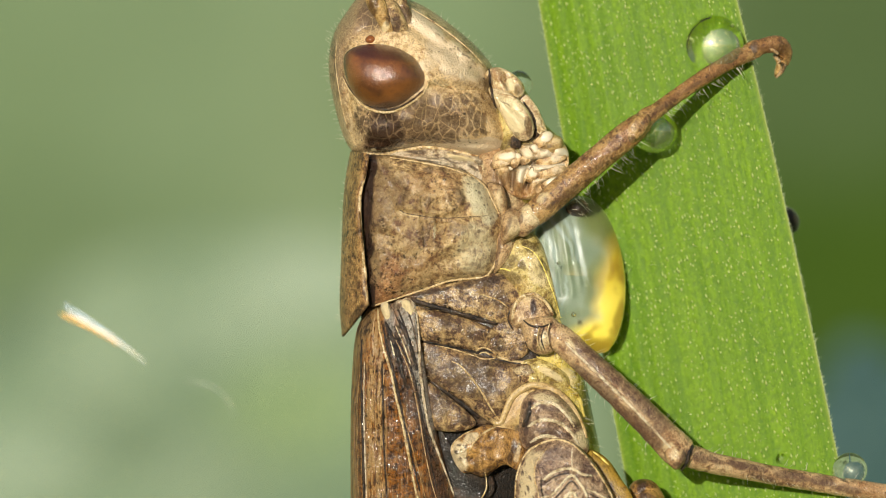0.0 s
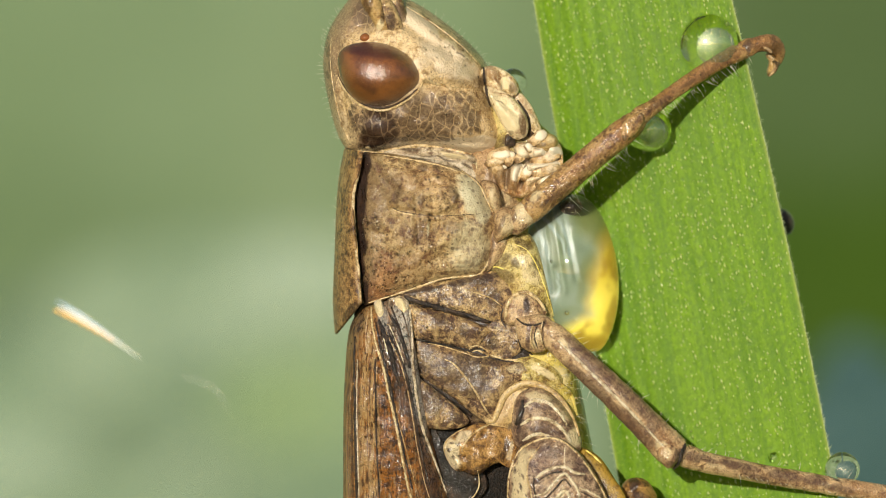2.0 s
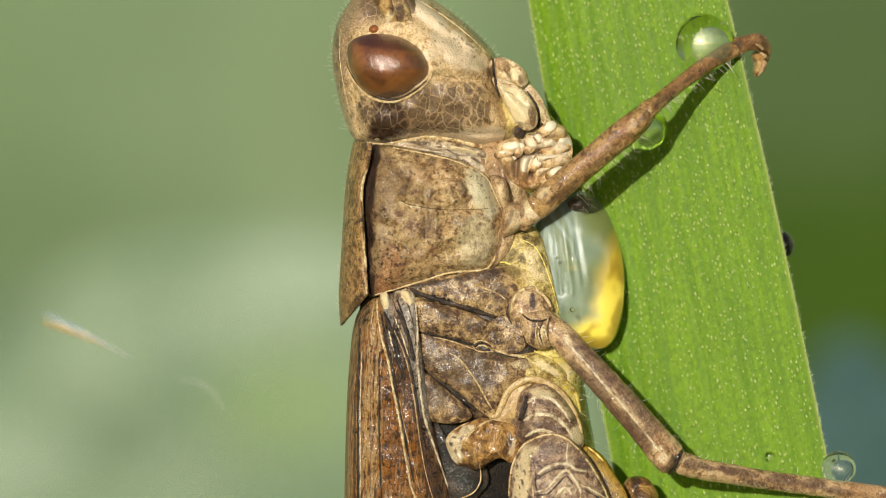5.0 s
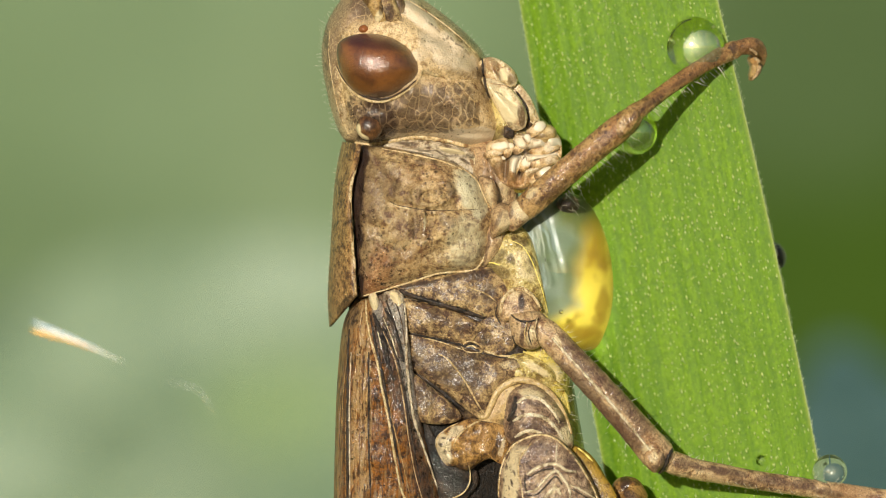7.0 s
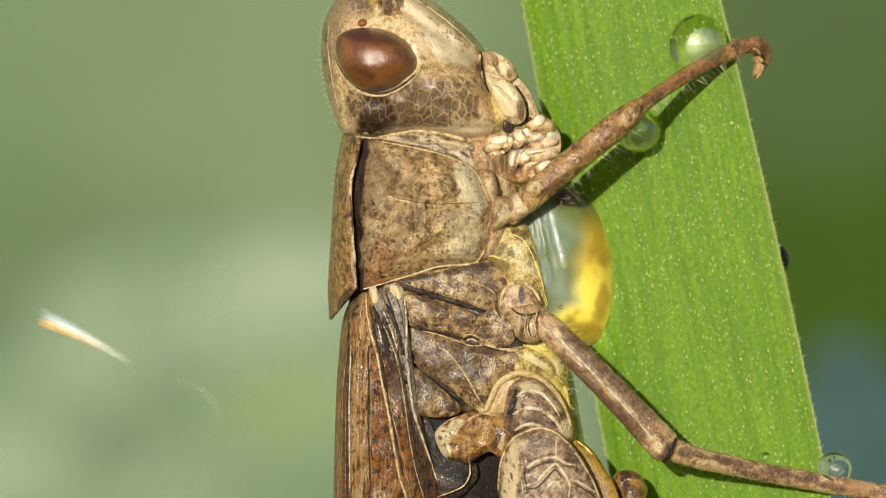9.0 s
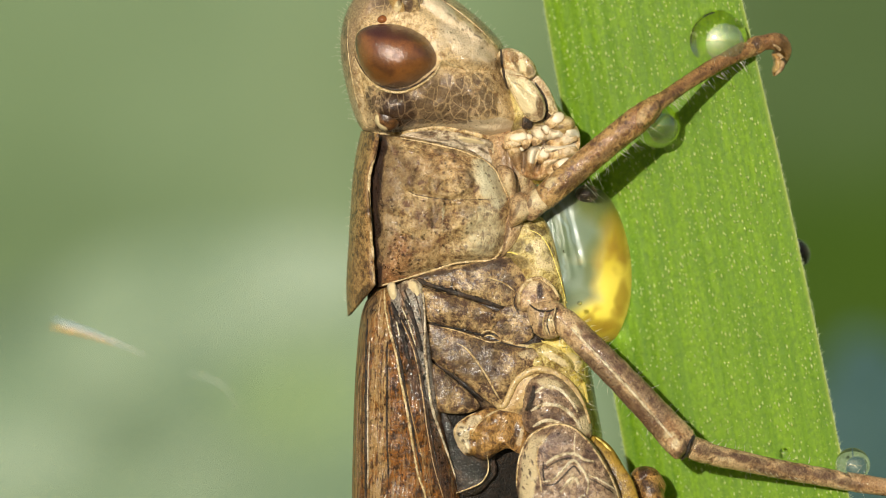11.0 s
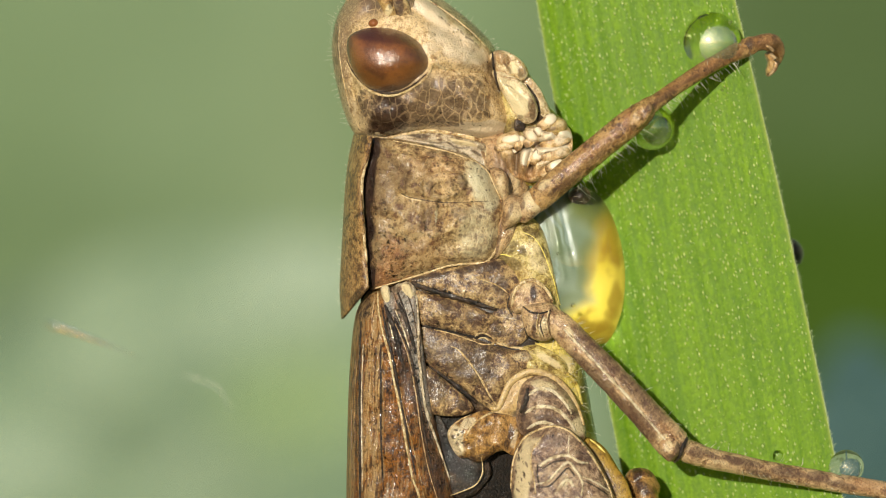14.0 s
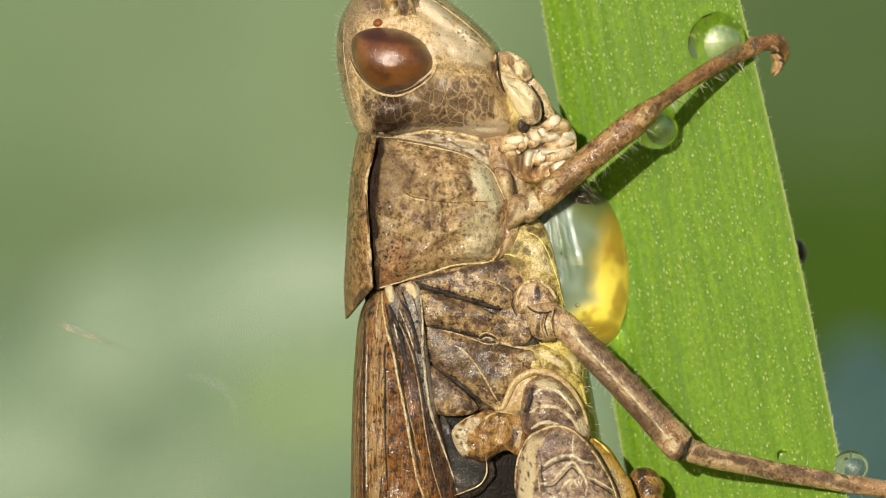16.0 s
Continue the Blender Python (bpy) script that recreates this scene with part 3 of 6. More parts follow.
def grass_blade():
    vs = [-3800 + 80 * k for k in range(36)] + [-920 + 12 * k for k in range(170)] + [1120 + 60 * k for k in range(20)] + [2320 + 420 * k for k in range(30)]
    m = 64
    verts, lie = [], []
    for side in (0, 1):
        for v in vs:
            a, b = blade_edges(v)
            for k in range(m + 1):
                s = -1 + 2 * k / m
                thin = 0.16 * (1 - s ** 8) * side
                verts.append(P(a + (b - a) * k / m, v, blade_depth(s, v) + thin))
                lie.append((k / m, v / 300.0))
    w, h = m + 1, len(vs)
    faces = []
    for j in range(h - 1):
        for k in range(m):
            q = (j * w + k, (j + 1) * w + k, (j + 1) * w + k + 1, j * w + k + 1)
            faces.append(q)
            faces.append(tuple(i + h * w for i in reversed(q)))
    thing = empty("grass_blade", P(1900, 14900, 1.0), "broad bright green grass blade with fine ribs and dew", "grass blade")
    ob = link_mesh("leaf_blade", verts, faces, BLADE, thing)
    layer = ob.data.uv_layers.new(name="lie")
    idx = np.empty(len(ob.data.loops), "i")
    ob.data.loops.foreach_get("vertex_index", idx)
    layer.data.foreach_set("uv", np.array(lie, "f")[idx].ravel())
    at = ob.data.color_attributes.new("pigment", "FLOAT_COLOR", "POINT")
    tint = np.zeros((len(verts), 4), "f")
    tint[:, 3] = 1
    tint[:, 0] = [0.75 * max(0, (abs(2 * x - 1) - 0.965) / 0.035) for x, y in lie]
    at.data.foreach_set("color", tint.ravel())
    # rows of pale papillae along the ribs
    pv, pf = [], []
    rng = random.Random(4)
    for row in range(60):
        s = -0.97 + 1.94 * (row + 0.5) / 60 + rng.uniform(-0.008, 0.008)
        v = -60 - rng.uniform(0, 60)
        while v < 960:
            v += rng.uniform(7, 26)
            if rng.random() < 0.40 - 0.9 * noise.noise(Vector((row * 0.22, v * 0.012, 1))):
                continue
            a, b = blade_edges(v)
            ss = s + rng.gauss(0, 0.010)
            p = P(a + (b - a) * (ss + 1) / 2, v, blade_depth(ss, v))
            size = rng.uniform(0.7, 2.3) * UNIT
            long, base = size * rng.uniform(1.0, 3.0), len(pv)
            up = Vector((-0.2, 0, 0.98))
            for c in (up * long, Vector((size, 0, 0)), -up * long, Vector((-size, 0, 0)), Vector((0, -size * 0.9, 0)), Vector((0, size * 0.5, 0))):
                pv.append(p + c)
            for i in range(4):
                j = (i + 1) % 4
                pf += [(base + i, base + j, base + 4), (base + j, base + i, base + 5)]
    link_mesh("papillae", pv, pf, PAPILLA, thing, None, "rows of tiny pale leaf papillae", "stuff")
    # teeth and down along both edges
    roots = []
    for k in range(330):
        v = -60 + k * 3.2 + rng.uniform(-1, 1)
        a, b = blade_edges(v)
        roots.append((P(b - 1, v, blade_depth(1, v)), Vector((0.8, rng.uniform(-0.3, 0.3), 0.9)), rng.uniform(0.04, 0.12), 0.007))
        if k % 2:
            roots.append((P(a + 1, v, blade_depth(-1, v)), Vector((-0.7, rng.uniform(-0.4, 0.2), 0.7)), rng.uniform(0.05, 0.16), 0.008))
    for k in range(46):
        v, s = rng.uniform(0, 880), rng.uniform(-0.98, 0.1)
        a, b = blade_edges(v)
        roots.append((P(a + (b - a) * (s + 1) / 2, v, blade_depth(s, v)), Vector((rng.uniform(-1, 1), -0.8, rng.uniform(-0.4, 1))), rng.uniform(0.12, 0.3), 0.005))
    hairs("down", roots, DOWN, thing, "tiny pale edge teeth and down")


def drop_mesh(c, rx, ry, rz, rows=28, cols=44):
    verts, faces = [], []
    for j in range(rows + 1):
        a = math.pi * j / rows
        for k in range(cols):
            b = 2 * math.pi * k / cols
            sag = 1 + 0.06 * math.cos(a) * -1
            verts.append(c + Vector((rx * math.sin(a) * math.cos(b) * sag, ry * math.sin(a) * math.sin(b) * sag, rz * math.cos(a))))
    for j in range(rows):
        for k in range(cols):
            l = (k + 1) % cols
            faces.append((j * cols + k, (j + 1) * cols + k, (j + 1) * cols + l, j * cols + l))
    return verts, faces


def weld(ob):
    bm = bmesh.new()
    bm.from_mesh(ob.data)
    bmesh.ops.remove_doubles(bm, verts=bm.verts, dist=1e-7)
    bmesh.ops.recalc_face_normals(bm, faces=bm.faces)
    bm.to_mesh(ob.data)
    bm.free()


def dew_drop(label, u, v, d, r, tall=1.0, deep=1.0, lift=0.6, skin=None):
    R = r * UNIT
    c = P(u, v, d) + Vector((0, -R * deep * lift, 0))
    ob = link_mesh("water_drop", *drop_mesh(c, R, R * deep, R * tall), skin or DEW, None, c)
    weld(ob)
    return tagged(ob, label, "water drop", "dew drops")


ground()
backdrop()
broad_leaf("pale grey-green broad leaf, soft and out of focus", [(-420, 900), (-160, 640), (90, 505), (300, 430), (480, 415), (650, 440), (880, 520), (1060, 610), (1090, 800), (900, 1300), (300, 1600), (-300, 1400)], 150,
           tinted_leaf("pale leaf", (0.146, 0.216, 0.130), (0.205, 0.276, 0.176), (0.32, 0.395, 0.29), 0.16), [("g", 560, 490, 150, 80, -12, 0.85), ("g", 420, 560, 170, 70, -20, 0.45), ("g", 220, 620, 190, 50, -28, 0.35), ("g", 40, 830, 130, 80, 0, 0.6), ("b", 530, 720, 130, 90, 0, 0.5), ("r", 230, 770, 120, 60, 20, 0.35), ("r", 340, 680, 80, 30, 10, 0.22),
            ("r", -20, 560, 150, 70, -35, 0.6), ("g", 470, 640, 70, 30, 20, 0.3), ("r", 420, 840, 60, 50, 0, 0.25), ("g", 330, 860, 60, 30, 0, 0.4)])
broad_leaf("blue-green leaf, soft and out of focus", [(1420, 800), (1462, 650), (1524, 596), (1610, 650), (1760, 800), (1720, 1150), (1480, 1200)], 95,
           tinted_leaf("blue leaf", (0.040, 0.088, 0.082), (0.060, 0.118, 0.116), (0.16, 0.24, 0.23), 0.3), [])
grass_blade()
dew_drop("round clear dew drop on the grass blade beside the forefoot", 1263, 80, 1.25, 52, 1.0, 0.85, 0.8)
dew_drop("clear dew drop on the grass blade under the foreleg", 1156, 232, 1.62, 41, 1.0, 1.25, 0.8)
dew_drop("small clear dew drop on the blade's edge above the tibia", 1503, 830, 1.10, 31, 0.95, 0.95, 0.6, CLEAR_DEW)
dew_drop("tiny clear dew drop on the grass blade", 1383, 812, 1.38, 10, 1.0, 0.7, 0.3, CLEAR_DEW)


# strand added to carry a streak of glint; tinted threads imitate its colour fringes
def glint_strand():
    a, b = P(106, 544, 7), P(264, 646, 7)
    mid = a.lerp(b, 0.5)
    n = 20
    thing = empty("glint_strand", mid, "streak of sun glint, built as a wet silk strand", "silk strand")

    def thread(skin, drop, start, end, thick, label=""):
        """One fibre of the fan, tinted ones for the glint's colour fringes; the fibres meet at the lower tip."""
        pts, rad = [], []
        for k in range(n + 1):
            s = k / n
            w = start + (end - start) * s
            pts.append(a.lerp(b, w) + Vector((-0.00004, 0.00003, -drop * MM)) * (1 - w) + Vector((0, 0, 0.00008 * math.sin(math.pi * w))))
            rad.append(UNIT * thick * (0.08 + min(1, s / 0.24) ** 0.7 * (1 if s < 0.24 else ((1 - s) / 0.76) ** 0.7)))
        link_mesh("thread", *tube_mesh(pts, rad, 8, 0.12), skin, thing, None, label)

    thread(SILK, 0.0, 0.05, 1.0, 3.4)
    thread(AMBER_FRINGE, 0.15, 0.0, 0.7, 3.4, "amber-tinted thread")
    thread(BLUE_FRINGE, -0.13, 0.03, 0.8, 2.2, "blue-tinted thread")
    thread(SILK, -0.20, 0.04, 0.95, 0.8)
    return thing


# silk curl added in place of a blurred arc of highlight
def arc_strand():
    pts = smooth_path([(325, 672), (372, 684), (400, 704), (414, 740)], 6)
    path = [P(u, v, 9) for u, v in pts]
    n = len(path)
    ob = link_mesh("glint_strand", *tube_mesh(path, [UNIT * 0.85 * (0.15 + math.sin(math.pi * (k + 0.5) / n)) for k in range(n)], 8, 0.3), SILK, None, path[n // 2])
    return tagged(ob, "short faint arc of glint, built as a silk curl", "silk strand")


strand = glint_strand()
arc_strand()


# ---- the grasshopper ----
MID = 1.25              # depth of its plane of symmetry
BODY_AT = P(800, 560, 0)
HEAD_AT = P(740, 272, 0)
hopper = empty("grasshopper", BODY_AT, "brown mottled grasshopper clinging head-up to a grass blade", "grasshopper")


# near-black colour puts the shade of the gaps between plates into the core
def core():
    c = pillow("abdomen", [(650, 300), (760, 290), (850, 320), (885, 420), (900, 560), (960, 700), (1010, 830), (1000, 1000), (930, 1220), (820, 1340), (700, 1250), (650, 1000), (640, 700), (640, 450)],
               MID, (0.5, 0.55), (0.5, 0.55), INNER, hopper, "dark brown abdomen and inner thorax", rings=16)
    return c


# dark field of the cheek: a saddle behind the eye, paler towards the face, two ladders
CHEEK = [("r", 682, 232, 34, 40, -6, 1.15), ("r", 664, 250, 20, 24, 0, 1.3), ("r", 690, 207, 46, 9, 6, 0.8), ("r", 740, 216, 44, 42, 10, 0.66), ("r", 784, 196, 36, 30, 20, 0.62), ("r", 800, 232, 40, 24, 0, 0.60), ("r", 838, 214, 26, 32, -10, 0.42), ("r", 826, 176, 24, 12, 15, 0.5)]
CHEEK += [("r", 790 + 8 * k, 236 - 2 * k, 3.4, 18 - 2.5 * abs(k - 0.5), 8, 0.5) for k in range(-2, 3)] + [("r", 830 + 8 * k, 229 - 3 * k, 3.4, 20 - 2.5 * abs(k), 6, 0.5) for k in range(-2, 3)]
CHEEK += [("r", u, v, w, h, a, 0.8) for u, v, w, h, a in ((856, 232, 6, 10, -20), (641, 218, 9, 17, 10), (629, 206, 5, 10, 10), (637, 190, 6, 7, 0))]
CHEEK += [("g", 846, 258, 60, 15, -2, 0.9), ("g", 730, 264, 70, 9, 0, 0.8), ("b", 598, 96, 20, 90, 4, 1.0), ("b", 622, 44, 24, 30, 30, 1.0), ("b", 640, 20, 50, 30, 0, 1.0), ("r", 656, 26, 26, 30, 10, 0.62), ("r", 706, 40, 22, 20, 10, 0.55)]


def head():
    h = pillow("head", [(640, -12), (612, 22), (591, 58), (582, 100), (583, 140), (592, 188), (604, 232), (618, 262), (634, 272), (664, 275), (705, 268), (752, 262), (800, 268), (850, 280), (888, 272), (906, 250), (897, 220), (880, 180), (874, 145), (871, 118), (856, 96), (828, 68), (788, 36), (748, 10), (700, -10), (668, -18)],
               MID, (1.05, 0.75), (1.05, 0.75), TAN, hopper, "mottled tan head with dark lattice cheeks", origin=HEAD_AT, steps=9, rings=56, bumpy=0.10, centre=(740, 150),
               lines=[(762, 152, 868, 166, 7, -0.07), (765, 138, 866, 142, 9, 0.05), (705, 6, 858, 114, 11, 0.09), (700, 32, 850, 128, 10, -0.09), (642, 10, 652, 50, 14, -0.14), (690, 20, 704, 50, 14, -0.10), (606, 90, 628, 255, 8, -0.08), (652, 252, 880, 256, 5, -0.05), (648, 262, 884, 267, 6, 0.06),
                      (760, 90, 830, 110, 12, 0.06), (640, 20, 620, 60, 10, 0.06), (650, 200, 648, 258, 6, -0.05), (730, 215, 800, 235, 10, 0.04), (810, 200, 850, 235, 10, 0.05), (785, 200, 770, 240, 6, -0.04), (610, 120, 640, 200, 6, 0.05)],
               blobs=CHEEK + [("b", 645, 30, 20, 28, 15, 0.6), ("r", 640, 40, 14, 24, 15, 0.25), ("r", 715, 45, 16, 16, 0, 0.35), ("b", 748, 206, 92, 48, 6, 0.85), ("b", 815, 118, 44, 6, 35, 0.7), ("b", 790, 128, 36, 5, 25, 0.6), ("b", 780, 84, 30, 5, 38, 0.5), ("b", 690, 225, 64, 46, 0, 0.9),
                      ("g", 800, 104, 62, 30, 35, 0.62), ("g", 750, 45, 50, 16, 38, 0.9), ("g", 840, 125, 26, 16, 40, 0.5), ("r", 812, 88, 40, 3, 38, 0.42), ("r", 790, 72, 40, 3, 36, 0.3), ("r", 824, 108, 24, 3, 40, 0.3), ("b", 838, 128, 20, 10, 45, 0.5), ("g", 770, 262, 60, 7, 2, 0.8), ("g", 860, 268, 40, 9, 0, 0.9), ("g", 690, 270, 40, 5, 0, 0.7), ("g", 612, 230, 14, 30, 15, 0.35),
                      ("b", 838, 76, 46, 9, 42, 0.6), ("r", 852, 92, 20, 4, 48, 0.4), ("b", 826, 146, 40, 6, 10, 0.5), ("b", 598, 90, 14, 60, 5, 0.7), ("b", 604, 190, 12, 60, -12, 0.6), ("b", 868, 215, 18, 40, -20, 0.15), ("b", 660, 55, 30, 10, 0, 0.5), ("r", 592, 120, 6, 70, -4, 0.45), ("g", 755, 115, 14, 14, 30, 0.5)])
    skin = surface(h)
    eye = pillow("eye", [(608, 106), (616, 90), (638, 80), (672, 78), (705, 85), (732, 100), (750, 122), (757, 141), (746, 162), (722, 181), (694, 192), (668, 192), (642, 182), (622, 160), (611, 134)], -0.28, (0.30, 0.55), (0.1, 0.3), EYE_SKIN, h, "glossy red-brown compound eye",
                 rings=26, centre=(681, 136), lean=(-0.06, 0.0), round_in=2.0, blobs=[("g", 715, 160, 40, 16, -30, 0.5), ("g", 625, 130, 10, 36, 0, 0.5), ("g", 650, 172, 40, 10, 25, 0.45), ("r", 670, 92, 66, 14, 8, 0.75), ("r", 690, 188, 60, 6, -8, 0.7), ("r", 612, 118, 6, 30, 0, 0.5), ("r", 735, 128, 14, 18, 0, 0.3), ("g", 700, 168, 50, 10, -20, 0.6)])
    rim = [(609, 140), (622, 164), (643, 186), (668, 197), (696, 197), (724, 185), (748, 166), (760, 142)]
    ridge("eye_rim", skin, rim, 3.2, RIDGE, h, "pale rim below the eye", lift=0.6)
    ridge("eye_groove", skin, [(u, v - 5) for u, v in rim[:-1]], 2.4, SHADE, h, "dark groove under the eye", lift=0.9)
    ridge("cheek_margin", skin, [(640, 270), (668, 272), (706, 265), (752, 259), (800, 265), (850, 276), (884, 268)], 7.5, RIDGE, h, "pale hind margin of the cheek", lift=0.3)
    ridge("suture", skin, [(758, 146), (790, 155), (830, 160), (868, 162)], 1.3, RIDGE, h, "fine pale cheek suture", lift=0.0)
    ridge("suture", skin, [(765, 142), (778, 150), (792, 152)], 3.2, RIDGE, h, "short ridge below the eye")
    ridge("frontal_ridge", skin, [(700, 0), (745, 25), (790, 55), (830, 88), (862, 122)], 2.2, RIDGE, h, "pale frontal ridge", lift=0.0)
    ridge("vertex_ridge", skin, [(596, 70), (594, 110), (600, 160), (612, 215), (632, 262)], 1.6, RIDGE, h, "pale ridge along the crown", lift=-0.2)
    pillow("ocellus", [(648, 66), (656, 62), (664, 66), (666, 72), (660, 78), (650, 77), (646, 72)], -0.05, (0.12, 0.10), (0.1, 0.1), OCELLUS, h, "small round ocellus", steps=4, rings=6)
    # feeler bases in their sockets
    limb("antenna", [(690, 70, -0.10, 8), (686, 52, -0.18, 11), (678, 30, -0.22, 14), (666, 6, -0.22, 17), (658, -20, -0.2, 16), (652, -50, -0.2, 11), (645, -90, -0.2, 9), (632, -180, -0.2, 8), (610, -330, -0.1, 5)], OCHRE, h, "tan feeler rising from the brow", flat=0.9,
         blobs=[("r", 660, 10, 10, 26, 15, 0.5), ("r", 692, 20, 6, 26, 15, 0.6), ("g", 682, 48, 7, 14, 15, 0.6)])
    limb("antenna", [(728, 56, 0.15, 7), (722, 40, 0.1, 12), (712, 18, 0.12, 14), (704, -10, 0.2, 12), (700, -60, 0.3, 9), (705, -200, 0.5, 7)], BROWN, h, "brown feeler base of the far side", flat=0.9, blobs=[("r", 716, 30, 12, 16, 0, 0.7)])
    pillow("antenna_socket", [(655, 8), (672, -4), (700, 2), (716, 30), (722, 55), (706, 66), (690, 52), (676, 30)], -0.08, (0.12, 0.12), (0.1, 0.1), BROWN, h, "brown hollow round the feeler", rings=8, steps=5, blobs=[("r", 668, 20, 14, 20, 0, 0.8), ("r", 700, 45, 12, 16, 0, 0.7)])
    # mouthparts
    jaw = [("clypeus", [(862, 130), (878, 120), (900, 126), (920, 142), (928, 160), (916, 174), (892, 168), (872, 154)], 0.25, 0.22, CREAM, "pale tan clypeus", [("b", 886, 134, 26, 10, 30, 0.7), ("g", 905, 150, 12, 10, 40, 0.7), ("r", 868, 140, 6, 14, 0, 0.8), ("r", 892, 148, 14, 3, 60, 0.4), ("b", 880, 158, 12, 8, 0, 0.6), ("r", 918, 160, 8, 10, 0, 0.4)], [(895, 130, 908, 168, 5, -0.07), (878, 128, 892, 160, 5, 0.06), (908, 140, 920, 165, 4, -0.05)]),
           ("labrum", [(866, 158), (886, 160), (912, 172), (934, 196), (944, 222), (940, 242), (922, 248), (906, 234), (890, 206), (876, 182)], 0.10, 0.22, CREAM, "cream-white upper lip", [("g", 906, 206, 20, 34, -30, 1.0), ("g", 888, 176, 22, 10, 30, 0.6), ("b", 888, 170, 16, 8, 30, 0.5), ("b", 925, 220, 14, 26, -20, 0.7), ("r", 934, 226, 6, 20, -20, 0.5), ("r", 892, 184, 12, 2, 40, 0.4), ("b", 884, 200, 6, 22, -30, 0.5), ("r", 912, 236, 10, 6, 0, 0.4)], [(905, 190, 925, 205, 5, -0.05), (880, 175, 930, 235, 8, 0.05)]),
           ("labrum", [(912, 166), (932, 168), (950, 190), (962, 214), (968, 236), (958, 246), (948, 234), (936, 204), (922, 182)], 0.45, 0.2, CREAM, "tan edge of the upper lip", [("b", 938, 190, 22, 8, 55, 0.6)], []),
           ("mandible", [(905, 243), (912, 240), (921, 241), (922, 250), (921, 260), (912, 262), (904, 260), (904, 251)], 0.16, 0.08, SHADE, "black tip of the jaw", [], []),
           ("mandible", [(944, 228), (956, 230), (958, 246), (948, 254), (940, 246)], 0.40, 0.10, SHADE, "black tip of the jaw", [], []),
           # dark lines paint shade into the grooves, pale spots paint wet highlights
           ("maxilla", [(878, 274), (905, 262), (935, 256), (962, 262), (990, 254), (1003, 268), (1004, 296), (992, 318), (966, 340), (936, 352), (904, 342), (886, 316), (876, 292)], 0.35, 0.35, PALP, "folded pale mouthparts with wet highlights",
            [("g", 950, 290, 50, 40, 0, 0.5), ("b", 900, 330, 30, 20, 0, 0.6), ("r", 892, 318, 10, 20, 20, 0.4), ("g", 985, 272, 22, 8, 0, 0.8), ("g", 975, 300, 26, 9, -15, 0.9), ("g", 928, 306, 9, 18, 15, 0.9), ("g", 900, 276, 18, 6, -10, 0.7), ("r", 950, 287, 50, 4, -5, 0.8), ("r", 936, 315, 5, 26, 12, 0.8), ("r", 908, 315, 5, 24, 0, 0.8), ("r", 970, 304, 30, 3, -17, 0.6), ("r", 920, 275, 4, 14, -20, 0.7), ("b", 925, 340, 26, 10, 0, 0.7)],
            [(912, 290, 1000, 284, 6, -0.32), (938, 296, 930, 340, 6, -0.32), (908, 296, 906, 336, 6, -0.28), (948, 312, 1000, 296, 5, -0.25), (955, 332, 985, 316, 5, -0.28), (915, 262, 925, 288, 5, -0.28), (975, 262, 984, 284, 4, -0.2), (946, 264, 950, 284, 4, -0.2), (965, 300, 995, 292, 7, 0.10), (922, 300, 918, 330, 6, 0.10), (950, 268, 990, 266, 7, 0.08), (885, 290, 915, 296, 5, -0.12)]),
           ("maxilla", [(922, 334), (952, 326), (974, 338), (962, 358), (930, 360), (912, 352)], 0.7, 0.3, BELLY, "olive mouth fold", [("r", 945, 345, 18, 8, 0, 0.5)], [])]
    palps = [[(946, 258, 0.0, 7), (957, 251, -0.08, 10), (968, 243, -0.08, 11), (977, 237, 0.0, 7)], [(938, 268, -0.02, 5), (946, 264, -0.08, 8), (952, 262, -0.02, 5)], [(950, 292, 0.1, 8), (966, 286, 0.0, 11), (986, 279, 0.05, 11), (1001, 274, 0.1, 8)],
             [(950, 310, 0.0, 8), (968, 306, -0.08, 11), (986, 302, -0.05, 10), (1002, 299, 0.05, 6)], [(960, 334, -0.1, 7), (970, 329, -0.2, 9), (980, 324, -0.2, 9), (990, 317, -0.12, 6)], [(933, 322, 0.05, 7), (940, 312, -0.04, 10), (947, 303, -0.02, 9), (952, 296, 0.08, 6)],
             [(915, 334, 0.05, 6), (921, 322, -0.02, 8), (928, 308, 0.02, 8), (934, 298, 0.08, 5)], [(868, 294, 0.05, 4), (882, 291, -0.02, 7), (896, 287, 0.0, 6), (906, 284, 0.08, 4)], [(880, 304, 0.1, 3), (894, 300, 0.05, 5), (908, 298, 0.1, 3)], [(908, 298, 0.05, 5), (912, 286, 0.0, 8), (918, 272, 0.05, 6)], [(922, 290, 0.05, 5), (931, 281, 0.0, 8), (942, 273, 0.05, 5)]]
    # dark blob on the palp base is painted shade between the palps
    pillow("palp_base", [(956, 252), (974, 238), (994, 244), (998, 262), (984, 272), (958, 270)], 0.35, (0.2, 0.15), (0.2, 0.2), SKIRT, h, "olive-tan palp base", rings=10, steps=5, bumpy=0.05, blobs=[("r", 966, 262, 14, 6, -10, 0.4), ("g", 984, 250, 8, 8, 0, 0.5)])
    for k, rows in enumerate(palps):
        rows = [(u, v, dd + 0.16, r * (1.0, 1.12, 0.92)[k % 3]) for u, v, dd, r in rows]
